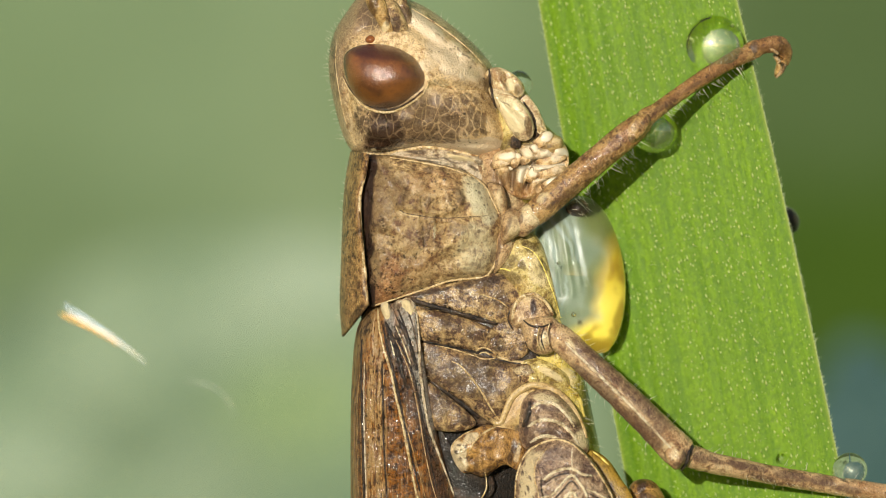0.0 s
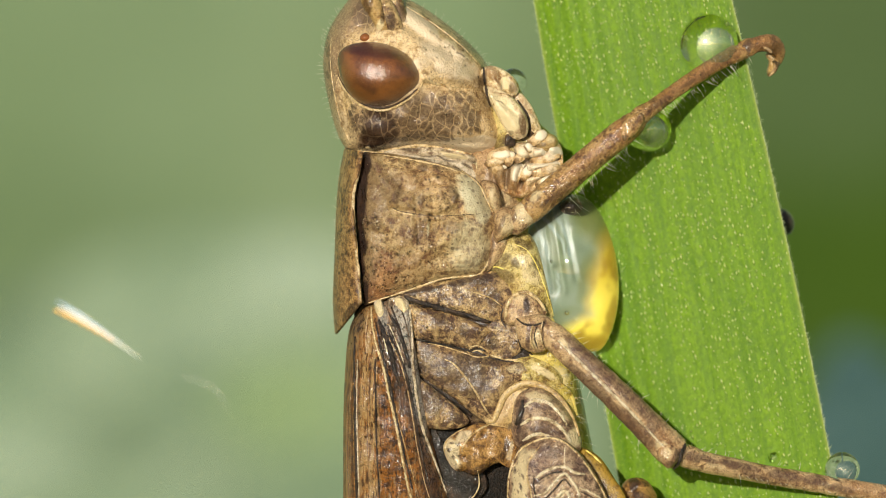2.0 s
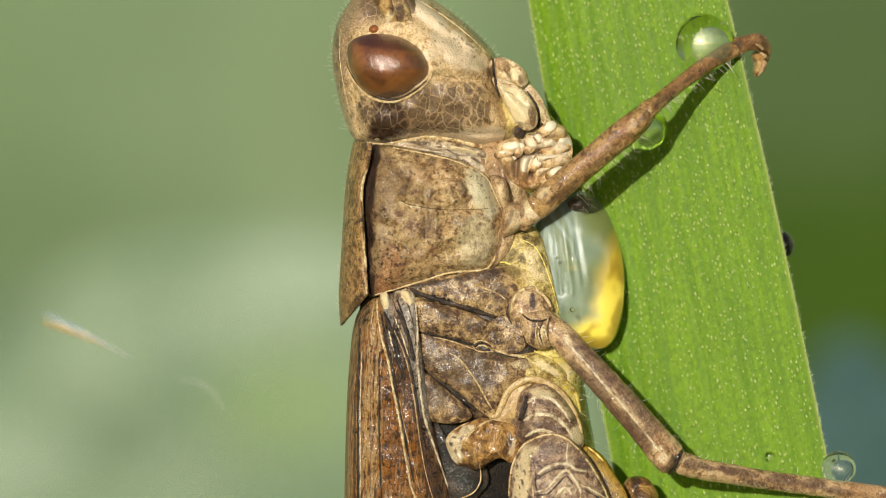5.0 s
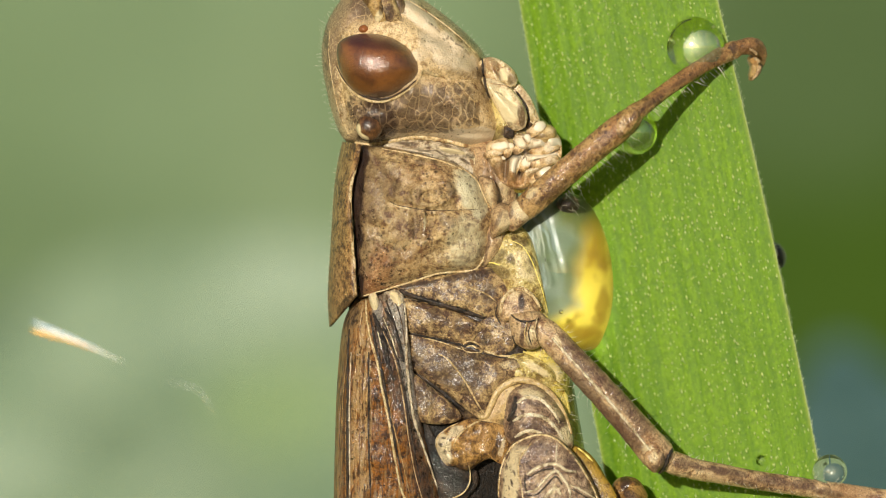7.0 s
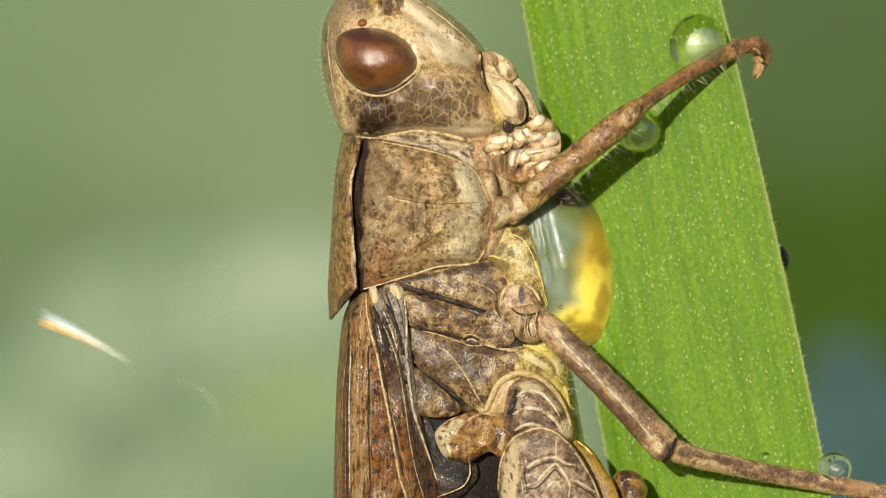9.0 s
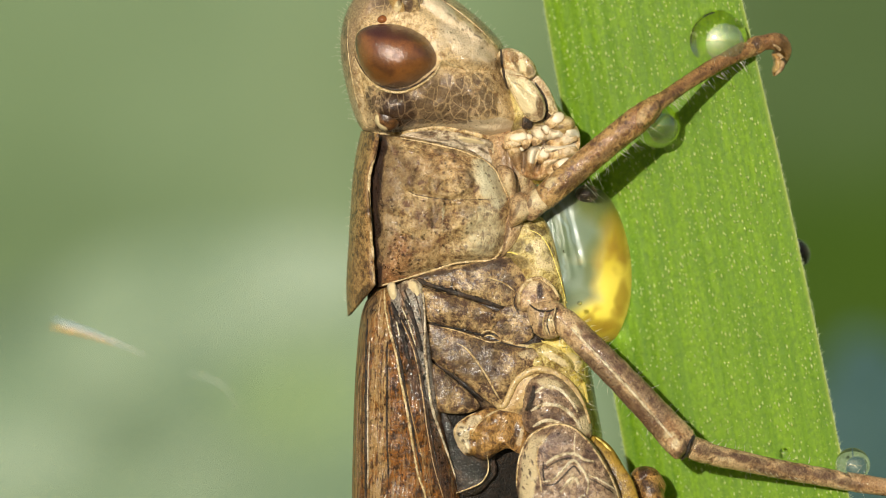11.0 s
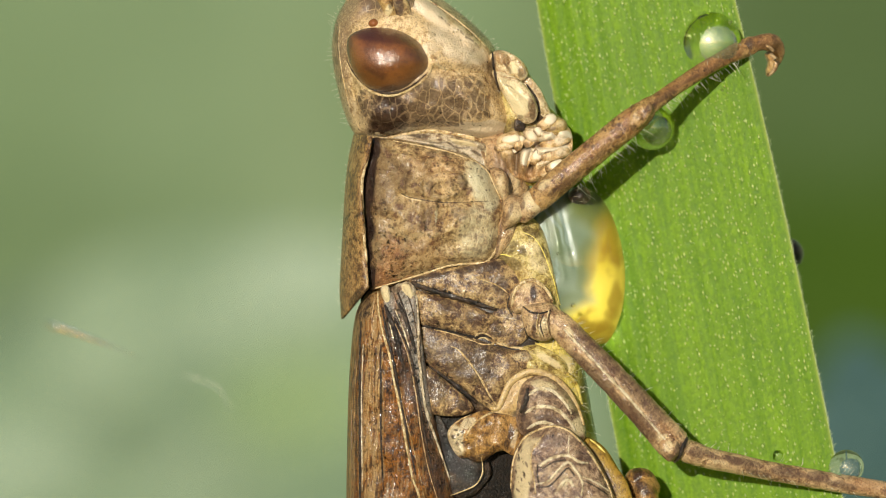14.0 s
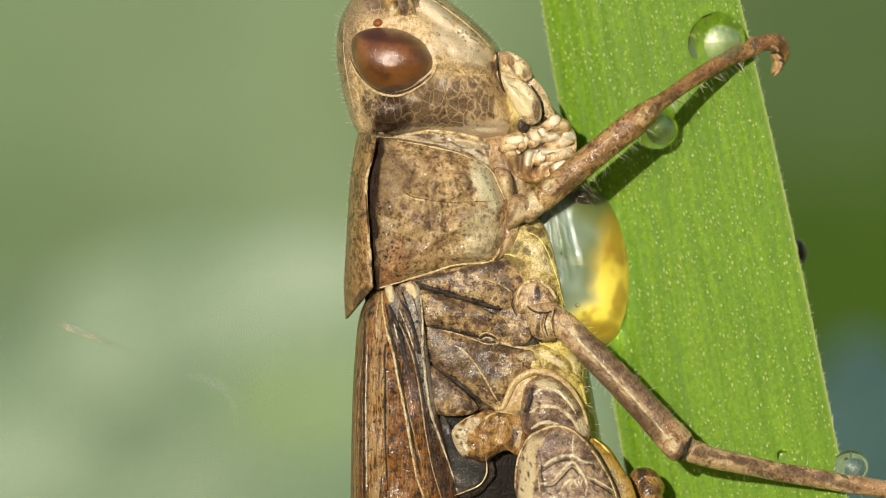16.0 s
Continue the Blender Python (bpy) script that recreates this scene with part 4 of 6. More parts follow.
        # pale blob paints the highlight, dark one the shade at the segment's base
        limb("palp", rows, PALP, h, "cream-white mouth palp segment", flat=0.5, sides=12, steps=5, blobs=[("g", rows[2][0] - 1, rows[2][1] - 2, 12, 10, -30, 0.85 - 0.15 * (k % 4)), ("b", rows[0][0], rows[0][1], 9, 8, 0, 0.4), ("r", rows[0][0], rows[0][1], 7, 7, 0, 0.5)])
    # dark blobs on the floor paint the shade in the gaps between palps
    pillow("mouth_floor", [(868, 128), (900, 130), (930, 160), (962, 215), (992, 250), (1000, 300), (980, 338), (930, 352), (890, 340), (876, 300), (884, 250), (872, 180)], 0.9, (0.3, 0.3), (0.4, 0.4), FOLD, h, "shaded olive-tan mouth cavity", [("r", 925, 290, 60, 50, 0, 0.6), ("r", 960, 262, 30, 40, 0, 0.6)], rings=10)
    for name, line, d0, dome, mat, lab, blobs, folds in jaw:
        mid = np.mean(line, axis=0)
        line = [tuple(mid + (np.array(p) - mid) * 1.04) for p in line]
        pillow(name, line, d0, (dome * 0.6, dome * 0.4), (0.3, 0.4), mat, h, lab, blobs, steps=7, rings=26, bumpy=0.08, lines=folds)
    for line, wd, mat in (([(866, 122), (868, 145), (872, 168), (882, 198), (896, 228), (904, 246)], 2.6, DARK), ([(874, 166), (888, 196), (902, 226), (914, 244)], 1.8, RIDGE), ([(926, 180), (944, 208), (950, 236)], 2.0, DARK), ([(880, 166), (904, 170), (926, 178)], 1.8, LEG)):
        ridge("face_seam", surface(h, *[c for c in h.children if c.name.startswith(("clypeus", "labrum"))]), line, wd, mat, h, "fine seam between the mouth plates", miss=0.1, lift=0.2)
    bulge = pillow("neck_bulge", [(644, 234), (656, 222), (674, 222), (687, 234), (688, 252), (674, 266), (655, 265), (644, 252)], 0.05, (0.32, 0.0), (0.3, 0.0), BUBBLE, h, "shiny brown membrane bulging behind the eye", rings=12, steps=5, ball=True, origin=P(665, 245, 0.05), blobs=[("g", 652, 260, 16, 6, 30, 1.0), ("g", 646, 250, 5, 12, 0, 0.8), ("r", 668, 238, 14, 12, 0, 0.5)])
    rng = random.Random(8)
    roots = []
    for u, v in smooth_path([(612, 20), (588, 60), (582, 100), (584, 150), (598, 210), (612, 250)], 7) + smooth_path([(720, -2), (790, 38), (850, 90), (872, 120)], 7):
        out = Vector((u - 735, 0, 150 - v)).normalized()
        roots.append((P(u, v, MID), out + Vector((rng.uniform(-.3, .3), rng.uniform(-.4, .4), 0.3)), rng.uniform(0.08, 0.22), 0.004))
    for k in range(70):
        u, v = rng.uniform(780, 890), rng.uniform(60, 250)
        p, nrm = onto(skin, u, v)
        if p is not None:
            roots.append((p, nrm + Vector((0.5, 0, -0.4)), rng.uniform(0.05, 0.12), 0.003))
    hairs("hairs", roots, HAIR, h, "short pale face hairs")
    return h, bulge


def ring_lines(u, v, w, h, turn, wide, rise, n=14):
    """An oval welt, as short ridges end to end."""
    a = radians(turn)
    pts = [(u + w * math.cos(q) * math.cos(a) - h * math.sin(q) * math.sin(a), v + w * math.cos(q) * math.sin(a) + h * math.sin(q) * math.cos(a)) for q in (2 * math.pi * k / n for k in range(n))]
    return [(*p, *q, wide, rise) for p, q in zip(pts, pts[1:] + pts[:1])]


def pronotum():
    # back plate: from the near keel over the midline to the far keel
    near = smooth_path([(652, 272), (648, 300), (636, 348), (637, 395), (643, 450), (648, 500), (652, 540)], 8)
    crest = smooth_path([(622, 268), (614, 310), (609, 360), (607, 410), (605, 470), (603, 540), (607, 596)], 8)
    verts, cols = [], 17
    for a, b in zip(near, crest):
        for k in range(cols):
            w = -1 + 2 * k / (cols - 1)
            q = 1 - abs(w) ** 2.2
            u, v = a + (b - a) * q
            verts.append(P(u, v, MID + w * (1.55 + 0.05 * math.sin(v * 0.05)) + 0.02 * noise.noise(Vector((u, v, w * 9)) * 0.08)))
    faces = [(j * cols + k, j * cols + k + 1, (j + 1) * cols + k + 1, (j + 1) * cols + k) for j in range(len(near) - 1) for k in range(cols - 1)]
    disc = link_mesh("pronotum_disc", verts, faces, DISC, hopper, None, "tan back plate with a pale keel")
    paint(disc, [("r", 640, 560, 14, 22, 30, 0.7), ("b", 615, 520, 14, 60, 0, 0.4), ("r", 628, 410, 20, 2.5, 5, 0.6)])
    solid = disc.modifiers.new("thick", "SOLIDIFY")
    solid.thickness, solid.offset = 0.06 * MM, 0
    lobe = pillow("pronotum_lobe", [(652, 276), (676, 275), (705, 276), (745, 284), (800, 296), (835, 309), (858, 326), (872, 350), (888, 386), (893, 406), (886, 440), (876, 474), (860, 493), (828, 497), (795, 501), (750, 516), (705, 531), (668, 542), (654, 542), (650, 500), (645, 440), (640, 390), (638, 350), (646, 310)],
                  0.16, (0.46, 0.32), (0.02, -0.25), BROWN, hopper, "brown mottled side lobe of the pronotum", steps=8, rings=56, bumpy=0.14, centre=(760, 405),
                  lines=ring_lines(778, 356, 40, 22, -6, 4, 0.045) + [(758, 344, 756, 368, 5, 0.05), (776, 340, 774, 366, 4, -0.05), (792, 342, 796, 366, 5, 0.05), (706, 374, 775, 386, 5, -0.07), (775, 386, 872, 381, 4, -0.05), (742, 350, 815, 340, 13, 0.06), (760, 330, 800, 330, 6, -0.03), (820, 335, 826, 370, 6, -0.04), (750, 394, 752, 430, 6, -0.06), (767, 394, 768, 432, 5, 0.06), (783, 396, 782, 428, 5, -0.05), (716, 326, 704, 368, 7, 0.05),
                         (656, 300, 646, 350, 12, -0.12), (646, 350, 650, 450, 10, -0.10), (650, 450, 656, 540, 9, -0.08), (690, 291, 850, 325, 5, -0.05), (866, 350, 882, 400, 5, -0.04), (882, 410, 866, 480, 5, -0.04), (700, 522, 850, 488, 5, -0.05), (672, 418, 708, 420, 5, -0.05), (690, 400, 730, 440, 12, 0.04), (800, 430, 840, 470, 16, 0.04)],
                  # the first four blobs paint the shadow band along the keel
                  blobs=[("r", 651, 350, 11, 70, 4, 1.1), ("r", 655, 300, 12, 34, 0, 1.05), ("r", 650, 450, 8, 60, 0, 1.1), ("r", 657, 525, 8, 26, 0, 1.1), ("r", 706, 400, 84, 120, 0, 0.25), ("r", 670, 350, 34, 76, 6, 0.36), ("r", 668, 450, 20, 70, 0, 0.32), ("r", 676, 398, 13, 17, 0, 0.42), ("r", 694, 340, 26, 34, 30, 0.34), ("r", 714, 345, 7, 20, 20, 0.42), ("r", 716, 318, 12, 8, 20, 0.3),
                         ("r", 757, 356, 8, 14, 20, 0.34), ("r", 790, 352, 6, 14, 15, 0.26), ("r", 816, 348, 9, 20, -15, 0.40), ("r", 752, 415, 8, 20, 5, 0.40), ("r", 780, 414, 5, 18, 0, 0.30), ("r", 812, 404, 22, 13, 0, 0.32), ("r", 728, 400, 16, 10, 0, 0.28), ("r", 758, 301, 9, 7, 0, 0.45), ("r", 786, 302, 8, 6, 0, 0.45), ("r", 732, 292, 5, 6, 0, 0.4),
                         ("g", 848, 350, 24, 44, -25, 0.62), ("g", 850, 320, 20, 14, 20, 0.5), ("g", 866, 380, 18, 22, 0, 0.6), ("g", 842, 440, 40, 56, 10, 0.46), ("g", 800, 470, 40, 20, -10, 0.3), ("g", 768, 412, 3, 16, 6, 0.6), ("b", 692, 490, 24, 40, 0, 0.7), ("b", 672, 520, 14, 26, 0, 0.9), ("b", 740, 480, 50, 26, -15, 0.25), ("b", 770, 320, 50, 26, 0, 0.25), ("r", 668, 490, 12, 50, 0, 0.35), ("b", 700, 528, 34, 6, -16, 0.9)])
    skin = surface(lobe)
    ridge("lobe_margin", skin, [(828, 306), (856, 328), (870, 352), (886, 388), (890, 406), (883, 440), (873, 472), (858, 489), (828, 493), (795, 497), (750, 512), (705, 527), (664, 540)], 3.6, RIDGE, hopper, "thin pale margin of the side lobe", lift=0.2, miss=0.2)
    ridge("lobe_margin", skin, [(690, 279), (745, 288), (800, 300), (834, 313)], 2.4, RIDGE, hopper, "thin pale front margin of the side lobe", lift=0.2, miss=0.2)
    ridge("keel", surface(disc), [(651, 285), (646, 310), (637, 350), (638, 398), (643, 450), (648, 500), (651, 538)], 4.0, RIDGE, hopper, "pale side keel of the back plate", miss=-0.25)
    ridge("furrow", skin, [(706, 371), (716, 377), (735, 381), (775, 386), (820, 385), (862, 382)], 1.2, SHADE, hopper, "fine dark cross furrow", lift=0.0)
    ridge("furrow_edge", skin, [(706, 374), (722, 381), (745, 385)], 2.2, RIDGE, hopper, "pale edge of the furrow", lift=0.2)
    pillow("neck_skin", [(676, 262), (720, 226), (790, 220), (850, 236), (890, 262), (886, 320), (840, 330), (760, 310), (690, 300)], 1.0, (0.15, 0.10), (0.2, 0.2), GREY, hopper, "shaded grey neck skin under the head", rings=12, steps=6, bumpy=0.1, blobs=[("r", 780, 260, 60, 6, 5, 0.5)])
    # pale patch near the right end paints a wet white glint
    pillow("neck_membrane", [(690, 274), (740, 262), (790, 266), (835, 276), (868, 284), (876, 304), (868, 326), (850, 318), (815, 300), (770, 288), (720, 281)], 0.72, (0.08, 0.10), (0.2, 0.3), GREY, hopper, "grey wet folded neck membrane", lines=[(740, 272, 850, 296, 4, -0.09), (720, 277, 830, 292, 3, 0.05), (850, 285, 862, 315, 5, 0.10), (838, 280, 848, 304, 4, -0.12), (800, 274, 846, 284, 4, 0.08), (866, 290, 868, 318, 4, -0.1)], blobs=[("r", 735, 270, 24, 3, 5, 0.5), ("r", 840, 300, 16, 3, 25, 0.6), ("g", 856, 302, 8, 14, -20, 0.9), ("r", 868, 300, 5, 18, 0, 0.9), ("r", 790, 284, 40, 2, 10, 0.5), ("g", 815, 280, 26, 5, 12, 0.8), ("b", 720, 276, 24, 5, 0, 0.3)], steps=7, rings=26, bumpy=0.08)
    rng = random.Random(3)
    roots = []
    for u, v in smooth_path([(616, 290), (609, 360), (606, 420), (603, 500), (602, 570)], 9):
        roots.append((P(u, v, MID), Vector((-1, rng.uniform(-.4, .4), rng.uniform(0, 0.7))), rng.uniform(0.06, 0.14), 0.004))
    hairs("hairs", roots, HAIR, hopper, "short pale back hairs")


def neck():
    pillow("neck", [(846, 268), (892, 258), (920, 296), (934, 352), (930, 396), (900, 412), (870, 404), (852, 330)], 0.85, (0.3, 0.2), (0.3, 0.3), LEG, hopper, "shaded brown neck", rings=12, blobs=[("r", 885, 330, 20, 50, 0, 0.35), ("g", 905, 350, 14, 30, 0, 0.4), ("b", 880, 290, 20, 30, 0, 0.4)], lines=[(880, 280, 890, 390, 6, -0.08)], bumpy=0.08)


def thorax():
    plates = [
        ("thorax_plate", [(722, 524), (760, 510), (820, 500), (872, 486), (900, 498), (918, 520), (910, 556), (888, 576), (850, 568), (800, 557), (760, 544), (735, 536)], 0.15, 0.42, PLATE, "brown upper side plate of the thorax",
         [("r", 760, 518, 36, 6, -12, 0.8), ("r", 850, 500, 50, 8, -12, 0.7), ("r", 885, 530, 16, 20, 0, 0.4), ("g", 835, 520, 60, 4, 18, 0.3)]),
        ("thorax_plate", [(734, 545), (770, 552), (820, 566), (862, 580), (884, 590), (868, 608), (848, 620), (800, 608), (746, 600), (738, 570)], 0.10, 0.42, PLATE, "ochre-brown speckled side plate of the thorax",
         [("g", 800, 585, 50, 20, 10, 0.18), ("r", 790, 572, 16, 12, 0, 0.4), ("r", 832, 590, 12, 12, 0, 0.4)]),
        ("thorax_plate", [(748, 606), (800, 617), (850, 632), (900, 646), (936, 646), (952, 658), (934, 680), (908, 704), (892, 742), (880, 752), (858, 738), (812, 702), (770, 676), (750, 658)], 0.15, 0.48, PLATE, "purple-brown hind side plate of the thorax",
         [("r", 830, 670, 60, 34, 25, 0.42), ("r", 850, 660, 22, 22, 0, 0.7), ("r", 765, 645, 14, 26, 0, 0.5), ("r", 860, 640, 40, 8, 10, 0.6), ("g", 930, 655, 24, 10, -8, 0.45), ("b", 940, 662, 16, 14, 0, 0.2)]),
        ("thorax_plate", [(752, 678), (790, 704), (836, 742), (826, 758), (790, 760), (766, 752), (756, 716)], 0.05, 0.40, PLATE, "ochre-brown small hind plate of the thorax", [("r", 775, 715, 20, 30, -20, 0.42), ("r", 820, 745, 14, 10, 30, 0.6)]),
        ("thorax_plate", [(872, 590), (886, 576), (914, 576), (934, 590), (930, 622), (908, 634), (878, 630), (862, 612)], 0.06, 0.12, PLATE, "flat tan plate above the middle leg", [("r", 884, 614, 12, 12, 0, 0.45), ("g", 900, 586, 20, 4, 10, 0.4)]),
        # dark plate, painted blacker for the shade under the trochanter
        ("tympanal_plate", [(776, 762), (800, 790), (830, 826), (862, 836), (872, 862), (860, 882), (842, 900), (812, 900), (790, 850)], 0.25, 0.16, DARK, "dark wrinkled plate at the base of the abdomen", [("r", 830, 860, 40, 16, 30, 0.8), ("r", 800, 820, 10, 40, -20, 0.8)]),
    ]
    made = [pillow("thorax_wall", [(715, 520), (800, 496), (880, 484), (935, 520), (985, 600), (990, 660), (930, 700), (890, 770), (800, 770), (745, 700), (725, 600)], 0.5, (0.4, 0.15), (0.2, 0.2), PLATE, hopper, "dark brown thorax wall", [("r", 840, 620, 140, 140, 0, 1.0)], rings=14)]
    for name, line, d0, dome, mat, lab, blobs in plates:
        mid = np.mean(line, axis=0)
        line = [tuple(mid + (np.array(p) - mid) * (1 + 4.5 / max(10, np.hypot(*(np.array(p) - mid))))) for p in line]
        made.append(pillow(name, line, d0 - 0.14, (dome * 0.24, dome * 0.30), (0.2, 0.3), mat, hopper, lab, blobs, steps=8, rings=22, bumpy=0.07))
    skin = surface(*made)
    for line, w, mat, lab in (
            ([(728, 528), (745, 536), (790, 549), (840, 562), (880, 574)], 5.0, DARK, "dark wet seam between plates"),
            ([(740, 602), (780, 610), (825, 619), (850, 624)], 3.6, DARK, "dark seam between plates"),
            ([(752, 670), (785, 690), (815, 712), (848, 740)], 6.0, DARK, "dark wet seam between plates"),
            ([(800, 640), (815, 648), (835, 670), (856, 700), (872, 728), (886, 746)], 2.4, RIDGE, "raised cream ridge on the thorax"),
            ([(838, 516), (860, 524), (882, 532), (900, 545)], 2.0, RIDGE, "raised cream ridge on the thorax"),
            ([(880, 632), (910, 640), (950, 642), (985, 654)], 3.0, RIDGE, "pale wet fold above the belly"),
            ([(770, 612), (800, 618), (850, 634)], 1.6, RIDGE, "pale seam edge"),
            ([(745, 541), (790, 553), (850, 567)], 1.6, RIDGE, "pale seam edge")):
        ridge("thorax_ridge" if mat is RIDGE else "seam", skin, line, w, mat, hopper, lab, miss=0.0, lift=0.15 if mat is RIDGE else 0.0)
    for line, w, mat, lab in (([(840, 626), (848, 617), (862, 617), (874, 625), (876, 634), (860, 636), (846, 633), (840, 626)], 1.9, RIDGE, "pale rim of the breathing hole"), ([(848, 626), (858, 624), (868, 629)], 2.2, RIDGE, "pale lip of the breathing hole"),
                              ([(846, 622), (858, 620), (870, 625)], 2.0, DARK, "dark slit of the breathing hole")):
        ridge("spiracle", skin, line, w, mat, hopper, lab, miss=-0.2, lift=0.1)
    return made


def belly():
    b = pillow("belly", [(880, 455), (905, 440), (930, 436), (955, 458), (975, 505), (992, 560), (1005, 610), (1030, 650), (1042, 700), (1052, 750), (1062, 800), (1075, 900), (1040, 1000), (960, 900), (925, 760), (895, 620), (880, 520)],
               MID, (0.75, 0.55), (0.75, 0.55), BELLY, hopper, "wet yellow belly", steps=8, rings=20, bumpy=0.12, blobs=[("r", 905, 470, 14, 12, 0, 0.4), ("g", 950, 500, 22, 30, 20, 0.35), ("r", 1045, 740, 10, 60, -10, 0.4), ("g", 1000, 670, 26, 20, 30, 0.5)])
    # yellow, olive and pale streaks paint the refracted belly, blade and highlights
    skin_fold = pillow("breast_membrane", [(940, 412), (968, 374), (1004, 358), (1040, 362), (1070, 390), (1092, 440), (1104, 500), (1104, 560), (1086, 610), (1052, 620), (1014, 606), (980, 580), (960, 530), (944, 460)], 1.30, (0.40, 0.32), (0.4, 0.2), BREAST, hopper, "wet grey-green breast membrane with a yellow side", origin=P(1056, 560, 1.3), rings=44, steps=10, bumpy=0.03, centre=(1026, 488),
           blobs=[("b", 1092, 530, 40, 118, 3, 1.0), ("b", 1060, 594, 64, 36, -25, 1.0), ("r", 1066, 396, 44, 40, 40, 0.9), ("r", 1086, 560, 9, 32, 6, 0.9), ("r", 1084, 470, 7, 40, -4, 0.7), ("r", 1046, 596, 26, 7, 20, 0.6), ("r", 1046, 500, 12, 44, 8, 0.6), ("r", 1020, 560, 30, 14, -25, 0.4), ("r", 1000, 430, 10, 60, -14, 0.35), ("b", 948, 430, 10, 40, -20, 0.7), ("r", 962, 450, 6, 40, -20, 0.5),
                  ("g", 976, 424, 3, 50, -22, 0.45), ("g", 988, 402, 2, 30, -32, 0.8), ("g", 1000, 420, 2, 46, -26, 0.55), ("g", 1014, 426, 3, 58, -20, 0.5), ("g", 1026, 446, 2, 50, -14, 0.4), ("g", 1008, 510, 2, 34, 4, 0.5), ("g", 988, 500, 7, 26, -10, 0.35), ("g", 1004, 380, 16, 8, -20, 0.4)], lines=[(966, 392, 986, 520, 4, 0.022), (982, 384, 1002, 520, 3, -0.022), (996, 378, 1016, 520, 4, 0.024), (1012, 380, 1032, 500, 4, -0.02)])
    pillow("breast_fold", [(872, 466), (884, 436), (905, 414), (934, 408), (954, 424), (970, 458), (984, 505), (994, 555), (984, 575), (950, 560), (920, 530), (890, 500)], 0.25, (0.25, 0.2), (0.3, 0.3), FOLD, hopper, "wet olive-yellow breast fold", rings=14, bumpy=0.1, blobs=[("r", 936, 432, 22, 10, 30, 0.6), ("r", 905, 492, 20, 12, 20, 0.4), ("r", 885, 480, 10, 10, 0, 0.6), ("r", 960, 470, 6, 14, -30, 0.5), ("r", 900, 466, 22, 12, -20, 0.45), ("g", 950, 480, 18, 36, -25, 0.5), ("b", 915, 500, 26, 14, 30, 0.35), ("r", 925, 470, 6, 6, 0, 0.8)])
    pillow("breast_fold", [(918, 640), (958, 634), (990, 648), (1010, 678), (996, 706), (956, 696), (924, 672)], 0.10, (0.16, 0.12), (0.2, 0.2), FOLD, hopper, "olive-tan skin fold above the hind coxa", rings=14, steps=6, bumpy=0.08, lines=[(930, 650, 1000, 690, 5, -0.06), (950, 640, 1000, 668, 5, 0.05)], blobs=[("r", 930, 655, 14, 8, 20, 0.5), ("g", 975, 662, 26, 8, 30, 0.6), ("r", 985, 690, 20, 5, 30, 0.4)])
    edge_fold = [c for c in hopper.children if c.name == "breast_fold"]
    # pale yellow ridges stand in for the wet highlight along the fold
    for line, wd in (([(924, 436), (944, 446), (960, 470), (974, 505), (986, 540), (994, 562)], 1.6), ([(876, 478), (890, 476), (904, 480)], 2.0)):
        ridge("breast_highlight", surface(*edge_fold), line, wd, YELLOW, hopper, "pale wet edge of the breast fold", miss=0.1, lift=0.2)
    skin = surface(b)
    for line in ([(930, 470), (950, 490), (968, 530)], [(905, 480), (925, 470), (945, 478)], [(985, 640), (1005, 640), (1022, 656)], [(1000, 680), (1022, 700), (1034, 740)]):
        ridge("belly_fold", skin, line, 5, BELLY, hopper, "yellow skin fold", miss=0.2)
    rng = random.Random(12)
    roots = []
    for k in range(60):
        v = rng.uniform(630, 790)
        u = 1012 + (v - 630) * 0.24 + rng.uniform(-26, 8)
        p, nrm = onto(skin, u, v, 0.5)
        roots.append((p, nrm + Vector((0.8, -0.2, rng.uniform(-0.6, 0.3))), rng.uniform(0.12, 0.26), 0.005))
    hairs("hairs", roots, HAIR, hopper, "pale yellow belly hairs")
    return skin_fold


